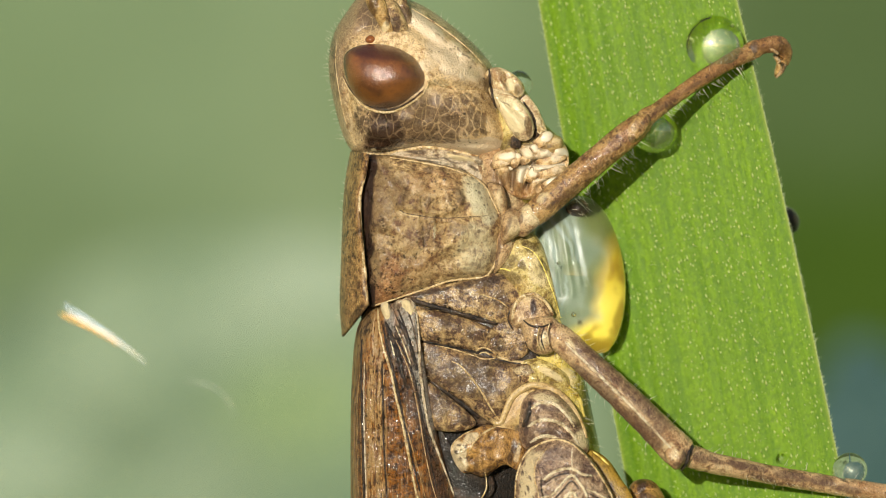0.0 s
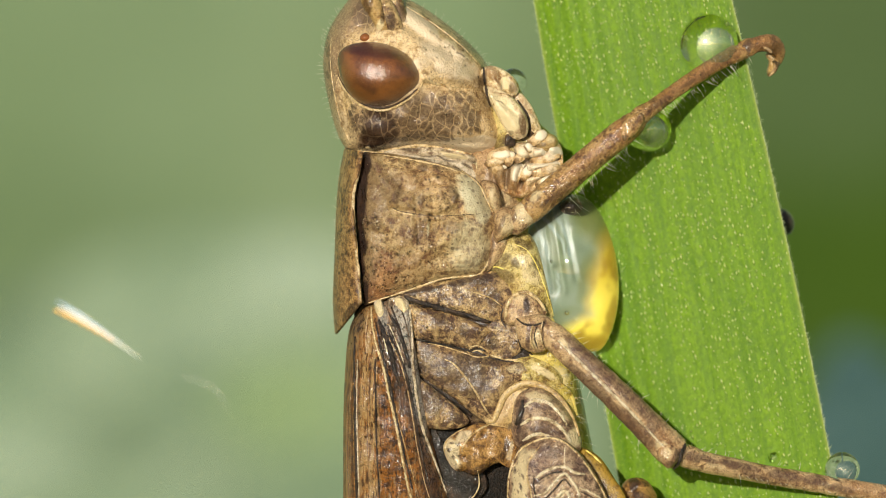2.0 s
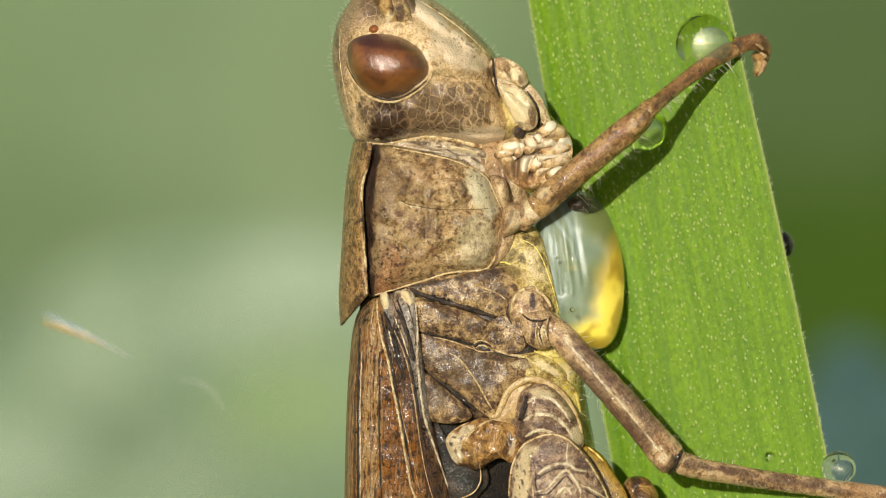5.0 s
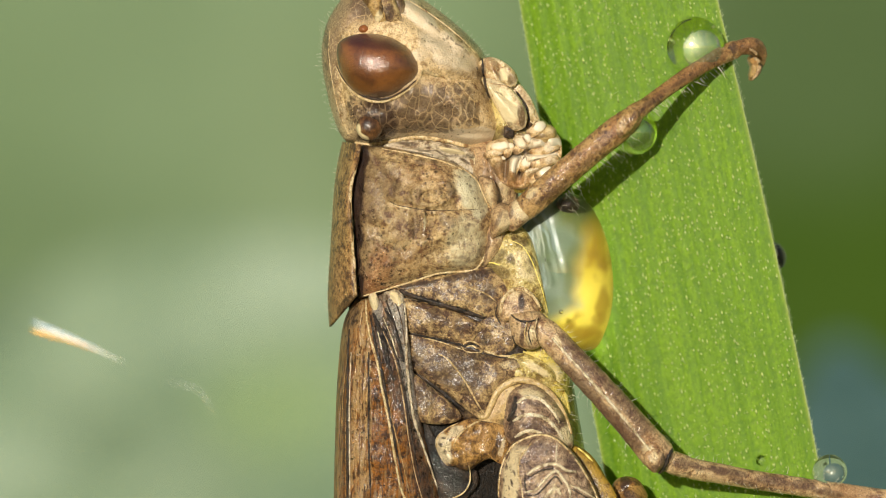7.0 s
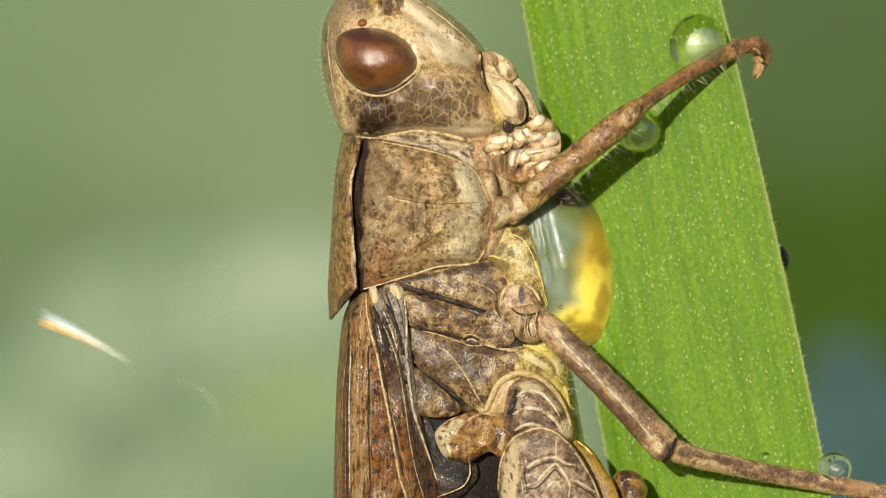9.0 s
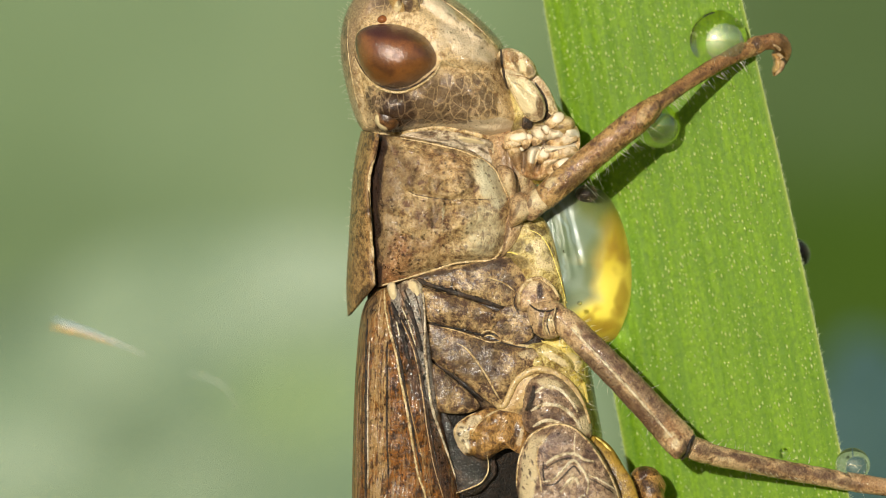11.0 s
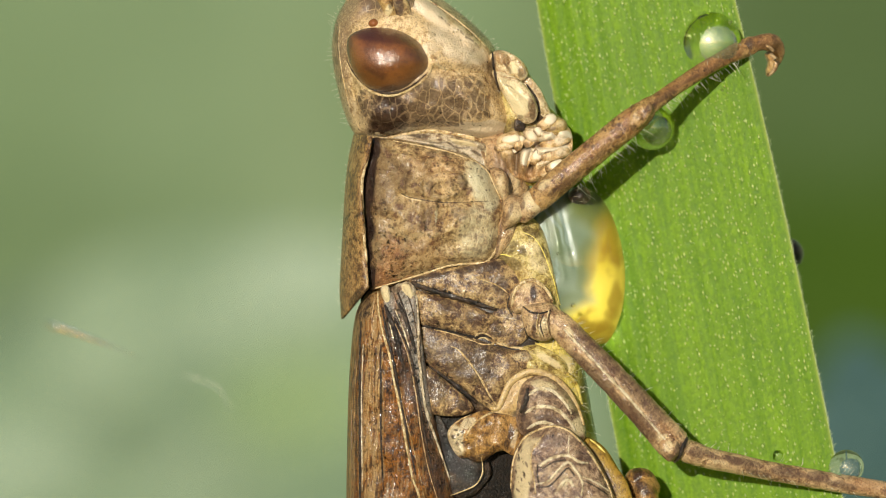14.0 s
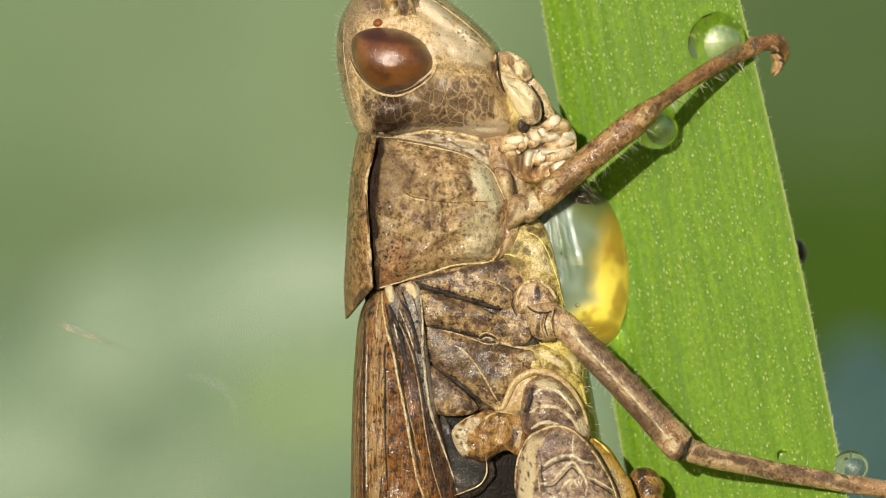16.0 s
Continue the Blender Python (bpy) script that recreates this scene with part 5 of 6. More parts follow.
def wings():
    w = pillow("forewing", [(652, 546), (668, 540), (690, 534), (715, 530), (736, 532), (744, 590), (752, 650), (768, 740), (790, 820), (812, 900), (850, 1100), (872, 1300), (830, 1430), (740, 1470), (660, 1430), (630, 1250), (622, 1000), (620, 800), (622, 680), (630, 590)],
               0.55, (0.75, 0.35), (1.0, 0.9), WING, hopper, "long glossy amber-brown folded forewing", steps=8, rings=34, bumpy=0.12, centre=(715, 800),
               blobs=[("r", 700, 615, 12, 60, -14, 0.9), ("r", 722, 690, 12, 60, -14, 0.7), ("b", 744, 650, 9, 130, -10, 0.9), ("r", 742, 720, 12, 90, -12, 0.8), ("r", 772, 850, 14, 90, -14, 0.75), ("g", 664, 760, 17, 260, 0, 0.85), ("g", 628, 780, 6, 300, 0, 0.6), ("r", 646, 800, 3, 200, 0, 0.5), ("r", 668, 820, 3, 180, 0, 0.5), ("r", 634, 760, 6, 260, 0, 0.5), ("r", 640, 575, 20, 20, 0, 0.9), ("b", 722, 566, 18, 56, -8, 1.0), ("b", 690, 560, 10, 26, 0, 0.7), ("r", 696, 600, 8, 40, -10, 0.7), ("r", 760, 800, 8, 120, -12, 0.6), ("b", 745, 690, 8, 70, -12, 0.7), ("r", 728, 660, 8, 70, -14, 0.7), ("g", 640, 600, 8, 50, 5, 0.5)])
    skin = surface(w)
    lines = [([(669, 545), (671, 580), (680, 620), (692, 660), (700, 700), (712, 750), (722, 800), (736, 870), (760, 960), (800, 1300)], 3.3, RIDGE, "pale main wing vein"),
             ([(690, 640), (700, 680), (712, 720), (722, 765), (734, 810), (750, 870), (790, 1050)], 1.6, FORELEG, "thin brown wing vein"),
             ([(678, 580), (686, 620), (697, 662), (706, 704), (717, 756), (728, 806), (743, 870)], 2.4, DARK, "dark wing vein"),
             ([(694, 590), (712, 626), (725, 660), (735, 700), (744, 750), (752, 800), (768, 870), (800, 960)], 1.7, LEG, "thin brown wing vein"),
             ([(698, 592), (718, 630), (731, 664), (740, 704), (749, 752), (758, 802), (774, 870)], 1.8, DARK, "dark wing vein"),
             ([(736, 545), (741, 600), (743, 650), (750, 710), (760, 760), (776, 805), (800, 870), (830, 960)], 4.2, GREY, "grey front edge of the wing"),
             ([(641, 600), (640, 650), (641, 720), (643, 800), (645, 900), (650, 1200)], 2.6, DARK, "dark wing vein"),
             ([(645, 640), (644, 720), (646, 800), (649, 900)], 2.0, GREY, "thin grey wing vein"),
             ([(655, 650), (656, 720), (657, 800), (660, 900)], 0.8, FORELEG, "thin brown wing vein"), ([(663, 640), (664, 720), (665, 800), (668, 900)], 0.8, FORELEG, "thin brown wing vein"),
             ([(671, 640), (673, 720), (674, 800), (679, 900)], 1.1, FORELEG, "thin brown wing vein"), ([(676, 640), (678, 720), (680, 800), (686, 900)], 1.8, DARK, "dark wing vein")]
    for line, wd, mat, lab in lines:
        ridge("wing_vein", skin, line, wd, mat, w, lab, lift=0.15)
    rng = random.Random(6)
    for k in range(9):
        u = 625 + 6 * k + rng.uniform(-1, 1)
        ridge("wing_vein", skin, [(u + 8, 640 + rng.uniform(0, 30)), (u + 2, 720), (u + 2, 800), (u + 5, 900)], rng.uniform(0.5, 0.9), (BUBBLE, FORELEG, OCHRE)[k % 3], w, "fine wing vein", lift=0.0)
    for k in range(26):
        v = 690 + 7.6 * k + rng.uniform(-4, 4)
        a = np.interp(v, [640, 740, 880], [678, 682, 690])
        b = np.interp(v, [640, 740, 880], [688, 708, 736])
        ridge("cross_vein", skin, [(a, v), (a + (b - a) * rng.uniform(0.3, 0.7), v + rng.uniform(-5, 3)), (b, v + rng.uniform(-6, 6))], rng.uniform(0.5, 0.8), BUBBLE, w, steps=3, lift=-0.2)
    # hinge: two grey wet lobes with dark folds between; pale streaks are painted wet highlights
    pillow("wing_hinge", [(673, 540), (684, 533), (692, 545), (694, 562), (692, 578), (684, 572), (677, 558)], 0.0, (0.14, 0.1), (0.2, 0.2), GREY, w, "white-grey wet wing hinge lobe", rings=10, steps=5, bumpy=0.05, blobs=[("g", 682, 555, 8, 20, -10, 0.9)])
    pillow("wing_hinge", [(694, 540), (712, 529), (731, 531), (740, 556), (744, 600), (745, 640), (738, 650), (730, 620), (718, 592), (704, 566)], -0.02, (0.12, 0.1), (0.2, 0.2), GREY, w, "grey wet wing hinge plate", rings=12, steps=6, bumpy=0.07, lines=[(708, 535, 738, 640, 4, -0.08), (722, 535, 742, 620, 5, 0.05)], blobs=[("r", 708, 580, 6, 34, -25, 1.0), ("r", 726, 606, 5, 44, -14, 0.95), ("r", 704, 548, 6, 16, -20, 0.7), ("g", 722, 550, 9, 24, -12, 1.0), ("g", 739, 590, 4, 44, -8, 1.0), ("g", 714, 590, 2, 20, -24, 0.9)])
    # pale band ridges draw the white wet highlights, the rest are folds
    for line, wd, mat in (([(685, 578), (691, 600), (698, 630)], 2.2, BAND), ([(700, 578), (712, 604), (722, 632), (730, 660)], 1.8, BAND), ([(735, 548), (741, 590), (743, 632)], 2.0, BAND), ([(689, 584), (697, 606), (706, 634), (712, 660)], 4.4, DARK), ([(706, 566), (720, 596), (731, 630), (738, 656)], 3.4, DARK), ([(682, 570), (690, 592), (698, 618)], 3.0, DARK), ([(664, 552), (660, 590), (661, 630)], 2.2, LEG), ([(702, 542), (716, 578), (734, 630)], 1.8, DARK), ([(714, 534), (730, 575), (741, 630)], 1.5, SHADE), ([(696, 548), (706, 572), (718, 600)], 1.6, SHADE), ([(706, 650), (714, 668), (722, 690)], 3.0, DARK), ([(728, 532), (745, 536), (766, 540)], 3.5, DARK)):
        ridge("wing_fold", skin, line, wd, mat, w, "glossy wing hinge fold", lift=0.1, miss=0.0)


def fore_leg():
    pillow("fore_coxa", [(884, 384), (900, 370), (922, 374), (940, 392), (936, 410), (914, 420), (900, 430), (888, 436), (884, 420), (886, 402)], 0.0, (0.3, 0.25), (0.3, 0.4), LEG, hopper, "brown fore coxa", rings=12, blobs=[("r", 900, 400, 4, 20, 20, 0.4), ("g", 915, 400, 20, 24, 0, 0.45)], bumpy=0.06)
    pillow("side_sclerite", [(876, 402), (896, 396), (914, 418), (908, 446), (888, 476), (872, 482), (878, 440)], 0.15, (0.2, 0.15), (0.2, 0.2), LEG, hopper, "brown plate between lobe and coxa", rings=10, blobs=[("r", 880, 450, 4, 30, 10, 0.5), ("g", 900, 420, 12, 20, 0, 0.4)])
    pillow("side_sclerite", [(862, 326), (876, 322), (890, 330), (897, 352), (898, 384), (892, 396), (882, 372), (868, 348)], 0.1, (0.2, 0.2), (0.2, 0.2), LEG, hopper, "small brown neck plate", rings=10, blobs=[("g", 884, 355, 10, 26, 0, 0.45)])
    pillow("fore_trochanter", [(914, 380), (930, 362), (950, 356), (962, 372), (960, 392), (944, 408), (926, 420), (912, 410)], -0.25, (0.2, 0.1), (0.25, 0.2), LEG, hopper, "tan fore trochanter", rings=12, blobs=[("g", 940, 380, 22, 22, 0, 0.55), ("r", 918, 392, 5, 16, 20, 0.5)], bumpy=0.05)
    pillow("far_coxa", [(1006, 360), (1022, 352), (1038, 358), (1042, 374), (1030, 386), (1012, 384), (1002, 372)], 0.35, (0.18, 0.14), (0.2, 0.2), SHADE, hopper, "dark bristly base of the far foreleg", rings=10, steps=5, bumpy=0.14, blobs=[("r", 1026, 370, 16, 12, 0, 0.7)])
    rng = random.Random(17)
    hairs("bristles", [(P(rng.uniform(1006, 1040), rng.uniform(356, 384), 0.0), Vector((rng.uniform(-0.4, 0.9), -0.5, rng.uniform(-1, 0.6))), rng.uniform(0.10, 0.26), 0.0034) for k in range(8)], HAIR, hopper, "pale bristles under the fore thigh")
    hip, knee = P(930, 388, -0.3), P(1125, 228, -0.35)
    fem = limb("fore_femur", [(930, 392, -0.25, 18), (950, 376, -0.3, 23), (985, 345, -0.35, 24), (1030, 306, -0.4, 24), (1080, 264, -0.4, 24), (1112, 238, -0.38, 24), (1134, 220, -0.35, 21), (1146, 208, -0.33, 14)], FORELEG, hopper, "brown mottled fore thigh", origin=hip,
               blobs=[("r", 1005, 345, 36, 9, -40, 0.42), ("r", 1055, 298, 36, 8, -40, 0.34), ("r", 978, 364, 12, 6, -40, 0.6), ("r", 1092, 264, 16, 8, -40, 0.25), ("b", 1118, 234, 20, 24, -40, 0.9), ("b", 1050, 286, 60, 10, -40, 0.5), ("g", 960, 350, 16, 8, -40, 0.5)])
    tib = limb("fore_tibia", [(1122, 234, -0.33, 13), (1142, 210, -0.33, 17), (1165, 194, -0.25, 14), (1200, 168, 0.0, 13), (1240, 141, 0.25, 14), (1280, 116, 0.5, 14), (1310, 100, 0.7, 16), (1330, 91, 0.8, 16), (1340, 86, 0.82, 12)], FORELEG, hopper, "brown fore shin", origin=knee,
               blobs=[("r", 1175, 188, 30, 6, -35, 0.35), ("r", 1232, 150, 16, 7, -30, 0.4), ("r", 1285, 114, 14, 7, -30, 0.35), ("b", 1250, 135, 90, 14, -30, 0.8), ("r", 1250, 140, 90, 6, -30, 0.3), ("g", 1138, 214, 8, 8, 0, 0.5)])
    # pale patch on the bulge paints the knee's white highlights
    pillow("knee_lobe", [(1106, 244), (1112, 222), (1128, 206), (1146, 202), (1152, 214), (1142, 234), (1126, 250), (1114, 254)], -0.55, (0.08, 0.08), (0.2, 0.2), FORELEG, fem, "wet pale knee lobe", rings=12, steps=6, bumpy=0.04, lines=[(1122, 214, 1136, 238, 4, -0.04)], blobs=[("g", 1126, 226, 10, 16, 30, 0.3), ("r", 1146, 208, 8, 8, 0, 0.35), ("r", 1114, 248, 8, 6, 0, 0.4)])
    limb("fore_tarsus", [(1322, 95, 0.8, 12), (1334, 88, 0.8, 17), (1350, 82, 0.82, 14), (1366, 79, 0.88, 16), (1380, 80, 1.0, 16), (1390, 90, 1.15, 13), (1391, 104, 1.3, 10), (1386, 116, 1.4, 7)], FORELEG, tib, "dark brown fore foot", blobs=[("r", 1332, 90, 8, 18, 20, 0.8), ("r", 1370, 88, 30, 12, 0, 0.35), ("b", 1370, 82, 40, 24, 0, 0.7), ("r", 1385, 84, 10, 10, 0, 0.4)])
    pillow("foot_pad", [(1368, 98), (1380, 90), (1394, 98), (1394, 114), (1386, 130), (1374, 138), (1370, 128), (1374, 112)], 1.35, (0.15, 0.12), (0.15, 0.1), OCHRE, tib, "ochre foot pad and claw", rings=8, blobs=[("b", 1380, 100, 14, 12, 0, 0.7)])
    for line in ([(1378, 96, 0.55, 3), (1370, 90, 0.5, 3), (1362, 86, 0.45, 1.5)], [(1372, 101, 0.6, 3), (1380, 108, 0.5, 3), (1376, 112, 0.45, 1.2)], [(1388, 112, 1.0, 5), (1384, 126, 1.05, 4), (1374, 138, 1.1, 1.5)]):
        limb("claw", line, LEG, tib, sides=6, steps=4)
    rng = random.Random(21)
    roots = []
    for k in range(84):
        f = rng.random()
        u, v = 965 + 165 * f, 392 - 150 * f
        low = rng.random() < 0.6 and f > 0.25
        roots.append((P(u + (8 if low else -16), v + (2 if low else -22), -0.35), Vector((rng.uniform(0.1, 0.9) if low else rng.uniform(-0.5, 0.1), rng.uniform(-.5, .5), -0.7 if low else 0.9)), rng.uniform(0.10, 0.5) * (1 if low else 0.6), 0.0036))
    hairs("hairs", roots, HAIR, fem, "long pale leg hairs")
    roots = []
    for k in range(54):
        f = rng.random()
        u, v, d = 1150 + 180 * f, 205 - 113 * f, -0.3 + 0.8 * f
        low = rng.random() < 0.7
        roots.append((P(u + (6 if low else -6), v + (9 if low else -9), d), Vector((rng.uniform(0.2, 1.0) if low else rng.uniform(-0.2, 0.4), rng.uniform(-.4, .4), -0.6 if low else 0.8)), rng.uniform(0.10, 0.34) * (1 if low else 0.5), 0.0042))
    hairs("hairs", roots, HAIR, tib, "pale leg hairs")
    return fem, tib


def middle_leg():
    c = pillow("middle_coxa", [(902, 560), (908, 536), (925, 522), (948, 520), (968, 536), (980, 558), (968, 574), (948, 580), (930, 578), (912, 580)], -0.1, (0.22, 0.1), (0.3, 0.3), LEG, hopper, "brown folded middle coxa", rings=14, bumpy=0.08, blobs=[("r", 944, 545, 7, 14, 0, 1.0), ("g", 930, 530, 14, 8, 0, 0.4)])
    ridge("joint_ring", surface(c), [(957, 572), (951, 600), (958, 622)], 1.8, SKIRT, hopper, "pale joint ring", miss=-0.75)
    ridge("joint_ring", surface(c), [(973, 570), (969, 595), (974, 618)], 1.6, RIDGE, hopper, "pale joint ring", miss=-0.78)
    ridge("coxa_rim", surface(c), [(908, 566), (912, 542), (926, 526), (946, 523), (966, 538), (978, 558)], 5.5, RIDGE, hopper, "pale rim of the middle coxa", lift=0.4, miss=0.0)
    pillow("middle_trochanter", [(924, 570), (945, 562), (972, 560), (990, 572), (992, 600), (980, 622), (958, 628), (936, 618), (926, 596)], -0.4, (0.18, 0.1), (0.2, 0.2), LEG, hopper, "brown middle trochanter", rings=12, bumpy=0.06, blobs=[("g", 962, 600, 8, 22, 0, 0.5), ("r", 948, 600, 5, 24, 0, 0.7), ("r", 975, 590, 5, 20, 0, 0.6)])
    hip, knee = P(985, 592, -0.5), P(1222, 808, -0.3)
    joint = surface(*[c for c in hopper.children if c.name.startswith(("middle_", "thorax_plate"))])
    for line, wd in (([(926, 567), (940, 577), (958, 579), (976, 573)], 1.8), ([(930, 604), (938, 622), (956, 631)], 2.0), ([(903, 548), (899, 566), (908, 584)], 1.6), ([(962, 582), (958, 600), (964, 620)], 1.2)):
        ridge("joint_gap", joint, line, wd, DARK, hopper, "dark gap in the leg joint", lift=0.0, miss=0.0)
    fem = limb("middle_femur", [(968, 588, -0.45, 20), (990, 598, -0.5, 24), (1030, 634, -0.6, 25), (1080, 680, -0.65, 26), (1130, 728, -0.6, 27), (1180, 778, -0.5, 29), (1205, 802, -0.4, 30), (1222, 812, -0.35, 22)], LEG, hopper, "brown blotched middle thigh with a pale ridge", origin=hip, flat=0.7,
               blobs=[("r", 1060, 642, 62, 15, 43, 0.66), ("r", 1135, 712, 60, 14, 43, 0.62), ("r", 1058, 688, 62, 14, 43, 0.74), ("r", 1130, 755, 56, 14, 43, 0.72), ("r", 1030, 622, 16, 10, 43, 0.6), ("r", 1090, 668, 20, 8, 43, 0.5), ("r", 1168, 760, 14, 8, 43, 0.5), ("r", 1216, 806, 10, 16, 43, 0.6), ("r", 1178, 748, 22, 8, 43, 0.35), ("g", 1188, 798, 24, 12, 43, 0.55), ("g", 1010, 612, 14, 8, 43, 0.5), ("b", 1185, 785, 30, 18, 43, 0.5), ("b", 1120, 745, 60, 7, 43, 0.5), ("g", 1080, 700, 14, 5, 43, 0.4), ("g", 1150, 730, 12, 6, 43, 0.3)])
    ridge("thigh_ridge", surface(fem), [(1000, 606), (1035, 640), (1075, 678), (1120, 722), (1160, 764), (1190, 796)], 3.8, BAND, fem, "pale ridge along the thigh", lift=0.45)
    tib = limb("middle_tibia", [(1204, 800, -0.3, 16), (1224, 808, -0.3, 21), (1260, 820, -0.15, 19), (1310, 830, 0.1, 18), (1370, 842, 0.4, 17), (1430, 852, 0.6, 17), (1490, 862, 0.75, 17), (1560, 872, 0.85, 16), (1640, 884, 0.9, 15)], LEG, hopper, "brown blotched middle shin", origin=knee,
               blobs=[("r", 1240, 812, 14, 10, 15, 0.7), ("r", 1320, 826, 40, 8, 12, 0.62), ("r", 1350, 846, 26, 7, 12, 0.55), ("r", 1400, 844, 30, 9, 10, 0.66), ("r", 1265, 815, 20, 7, 15, 0.6), ("r", 1455, 852, 26, 8, 10, 0.6), ("r", 1500, 866, 30, 8, 10, 0.5), ("b", 1540, 868, 40, 14, 10, 0.6), ("g", 1280, 828, 18, 7, 12, 0.4)])
    # lobe added to carry the knee's white highlight in pale colour
    pillow("knee_lobe", [(1176, 802), (1188, 788), (1204, 790), (1214, 804), (1212, 820), (1198, 832), (1184, 822)], -0.68, (0.08, 0.06), (0.2, 0.2), LEG, fem, "wet pale knee lobe", rings=12, steps=6, bumpy=0.06, blobs=[("g", 1194, 806, 10, 12, 0, 0.5), ("r", 1202, 824, 10, 6, 0, 0.5), ("r", 1212, 806, 5, 16, 0, 0.7), ("b", 1184, 800, 8, 10, 0, 0.5)])
    ridge("knee_gap", surface(fem, tib), [(1226, 788), (1219, 804), (1214, 820), (1206, 832)], 4.0, DARK, fem, "dark gap at the knee", lift=0.1, miss=-0.6)
    limb("middle_tarsus", [(1630, 882, 1.1, 13), (1660, 890, 1.1, 14), (1700, 896, 1.2, 12), (1740, 906, 1.4, 8)], LEG, tib, "brown middle foot")
    rng = random.Random(33)
    roots, more = [], []
    for k in range(34):
        f = rng.random()
        side = 1 if rng.random() < 0.5 else -1
        u, v = 1000 + 205 * f, 606 + 195 * f
        roots.append((P(u + 19 * side, v - 19 * side, -0.5), Vector((0.7 * side + 0.5, rng.uniform(-.4, .4), 0.6 * side - 0.1)), rng.uniform(0.10, 0.24), 0.0045))
        u, v = 1240 + 300 * f, 813 + 54 * f
        more.append((P(u, v - 15 * side, -0.2 + 0.6 * f), Vector((0.7, rng.uniform(-.4, .2), 0.8 * side)), rng.uniform(0.08, 0.22), 0.0045))
    hairs("hairs", roots, HAIR, fem, "pale leg hairs")
    hairs("hairs", more, HAIR, tib, "pale leg hairs")
    return fem, tib


def hind_leg():
    c = pillow("hind_coxa", [(926, 708), (945, 692), (970, 690), (998, 708), (1022, 738), (1040, 772), (1042, 798), (1022, 808), (990, 790), (955, 786), (930, 796), (918, 770), (920, 735)], -0.15, (0.32, 0.2), (0.4, 0.3), BANDED, hopper, "banded hind coxa", rings=18, bumpy=0.08,
               blobs=[("g", 965, 706, 26, 8, 10, 0.7), ("g", 1030, 778, 14, 20, 0, 0.7), ("g", 1010, 735, 16, 8, 45, 0.4), ("r", 978, 724, 30, 6, 18, 0.5), ("r", 978, 768, 34, 8, 12, 0.5), ("r", 934, 742, 6, 30, 5, 0.9), ("r", 938, 780, 10, 12, 0, 0.6)])
    ridge("coxa_rim", surface(c), [(872, 748), (886, 748), (896, 726), (906, 704), (926, 688), (950, 682), (978, 690), (1004, 710), (1024, 740), (1038, 776)], 9.5, SKIRT, hopper, "broad olive-tan rim of the hind coxa", lift=0.0, miss=-0.15, flat=0.45, uneven=0.04)
    pillow("coxa_skirt", [(872, 756), (890, 728), (906, 702), (930, 684), (958, 680), (954, 700), (940, 722), (938, 750), (932, 782), (900, 786), (876, 772)], 0.0, (0.12, 0.05), (0.2, 0.2), SKIRT, hopper, "olive-tan inner wall of the coxa rim", rings=14, bumpy=0.06, blobs=[("r", 938, 730, 6, 30, 4, 1.0), ("r", 924, 758, 12, 5, 0, 0.9), ("b", 905, 730, 14, 30, 20, 0.3), ("r", 905, 775, 22, 8, 0, 0.5)])
    for line in ([(940, 724), (958, 712), (982, 716), (1004, 736), (1016, 756)], [(934, 756), (958, 744), (988, 748), (1012, 768), (1024, 786)], [(938, 784), (962, 772), (990, 778), (1008, 792)]):
        ridge("coxa_band", surface(c), line, 5.0, BAND, hopper, "pale band across the hind coxa", lift=-0.1, miss=-0.3)
    ridge("joint_pit", surface(c), [(938, 712), (936, 735), (926, 756)], 4.5, DARK, hopper, "dark wet joint fold", lift=0.1, miss=-0.2)
    # the pale streak near the right edge is a painted white highlight
    t = pillow("hind_trochanter", [(797, 796), (803, 782), (816, 772), (828, 766), (846, 757), (862, 752), (880, 756), (905, 760), (926, 770), (934, 800), (928, 826), (914, 832), (898, 824), (882, 828), (864, 842), (848, 845), (834, 838), (818, 836), (804, 818)], -0.15, (0.13, 0.14), (0.3, 0.3), AMBER, hopper, "rounded ochre hind trochanter with a cream corner", rings=28, bumpy=0.16, lines=[(826, 780, 838, 835, 7, -0.05), (805, 800, 822, 826, 5, 0.05), (870, 800, 880, 826, 8, -0.05), (832, 806, 862, 764, 5, 0.03), (838, 812, 872, 768, 6, -0.03), (880, 770, 888, 820, 16, 0.04), (905, 780, 912, 822, 6, -0.03)],
               blobs=[("g", 810, 800, 15, 36, -18, 0.9), ("g", 832, 776, 18, 7, -30, 0.6), ("r", 815, 800, 12, 26, -15, 0.22), ("r", 806, 800, 3, 4, 0, 0.9), ("r", 816, 812, 3, 3, 0, 0.9), ("r", 822, 790, 2, 4, 20, 0.9), ("r", 812, 785, 3, 2, 0, 0.8), ("r", 860, 838, 30, 8, 0, 0.6), ("r", 908, 800, 6, 26, 8, 0.5), ("g", 916, 800, 5, 22, 8, 0.5), ("r", 842, 822, 6, 14, 20, 0.4)])
    ridge("trochanter_rim", surface(t), [(830, 802), (836, 788), (850, 772), (864, 762), (878, 756)], 2.6, RIDGE, hopper, "thin cream ridge of the hind trochanter", lift=0.1)
    ridge("trochanter_rim", surface(t), [(800, 806), (803, 786), (818, 772), (838, 761)], 3.0, RIDGE, hopper, "cream rim of the hind trochanter", lift=-0.1)
    ridge("plate_edge", surface(t), [(858, 836), (861, 852), (859, 870), (845, 888), (805, 905)], 1.8, RIDGE, hopper, "thin pale edge of the abdomen plate", miss=-0.1)
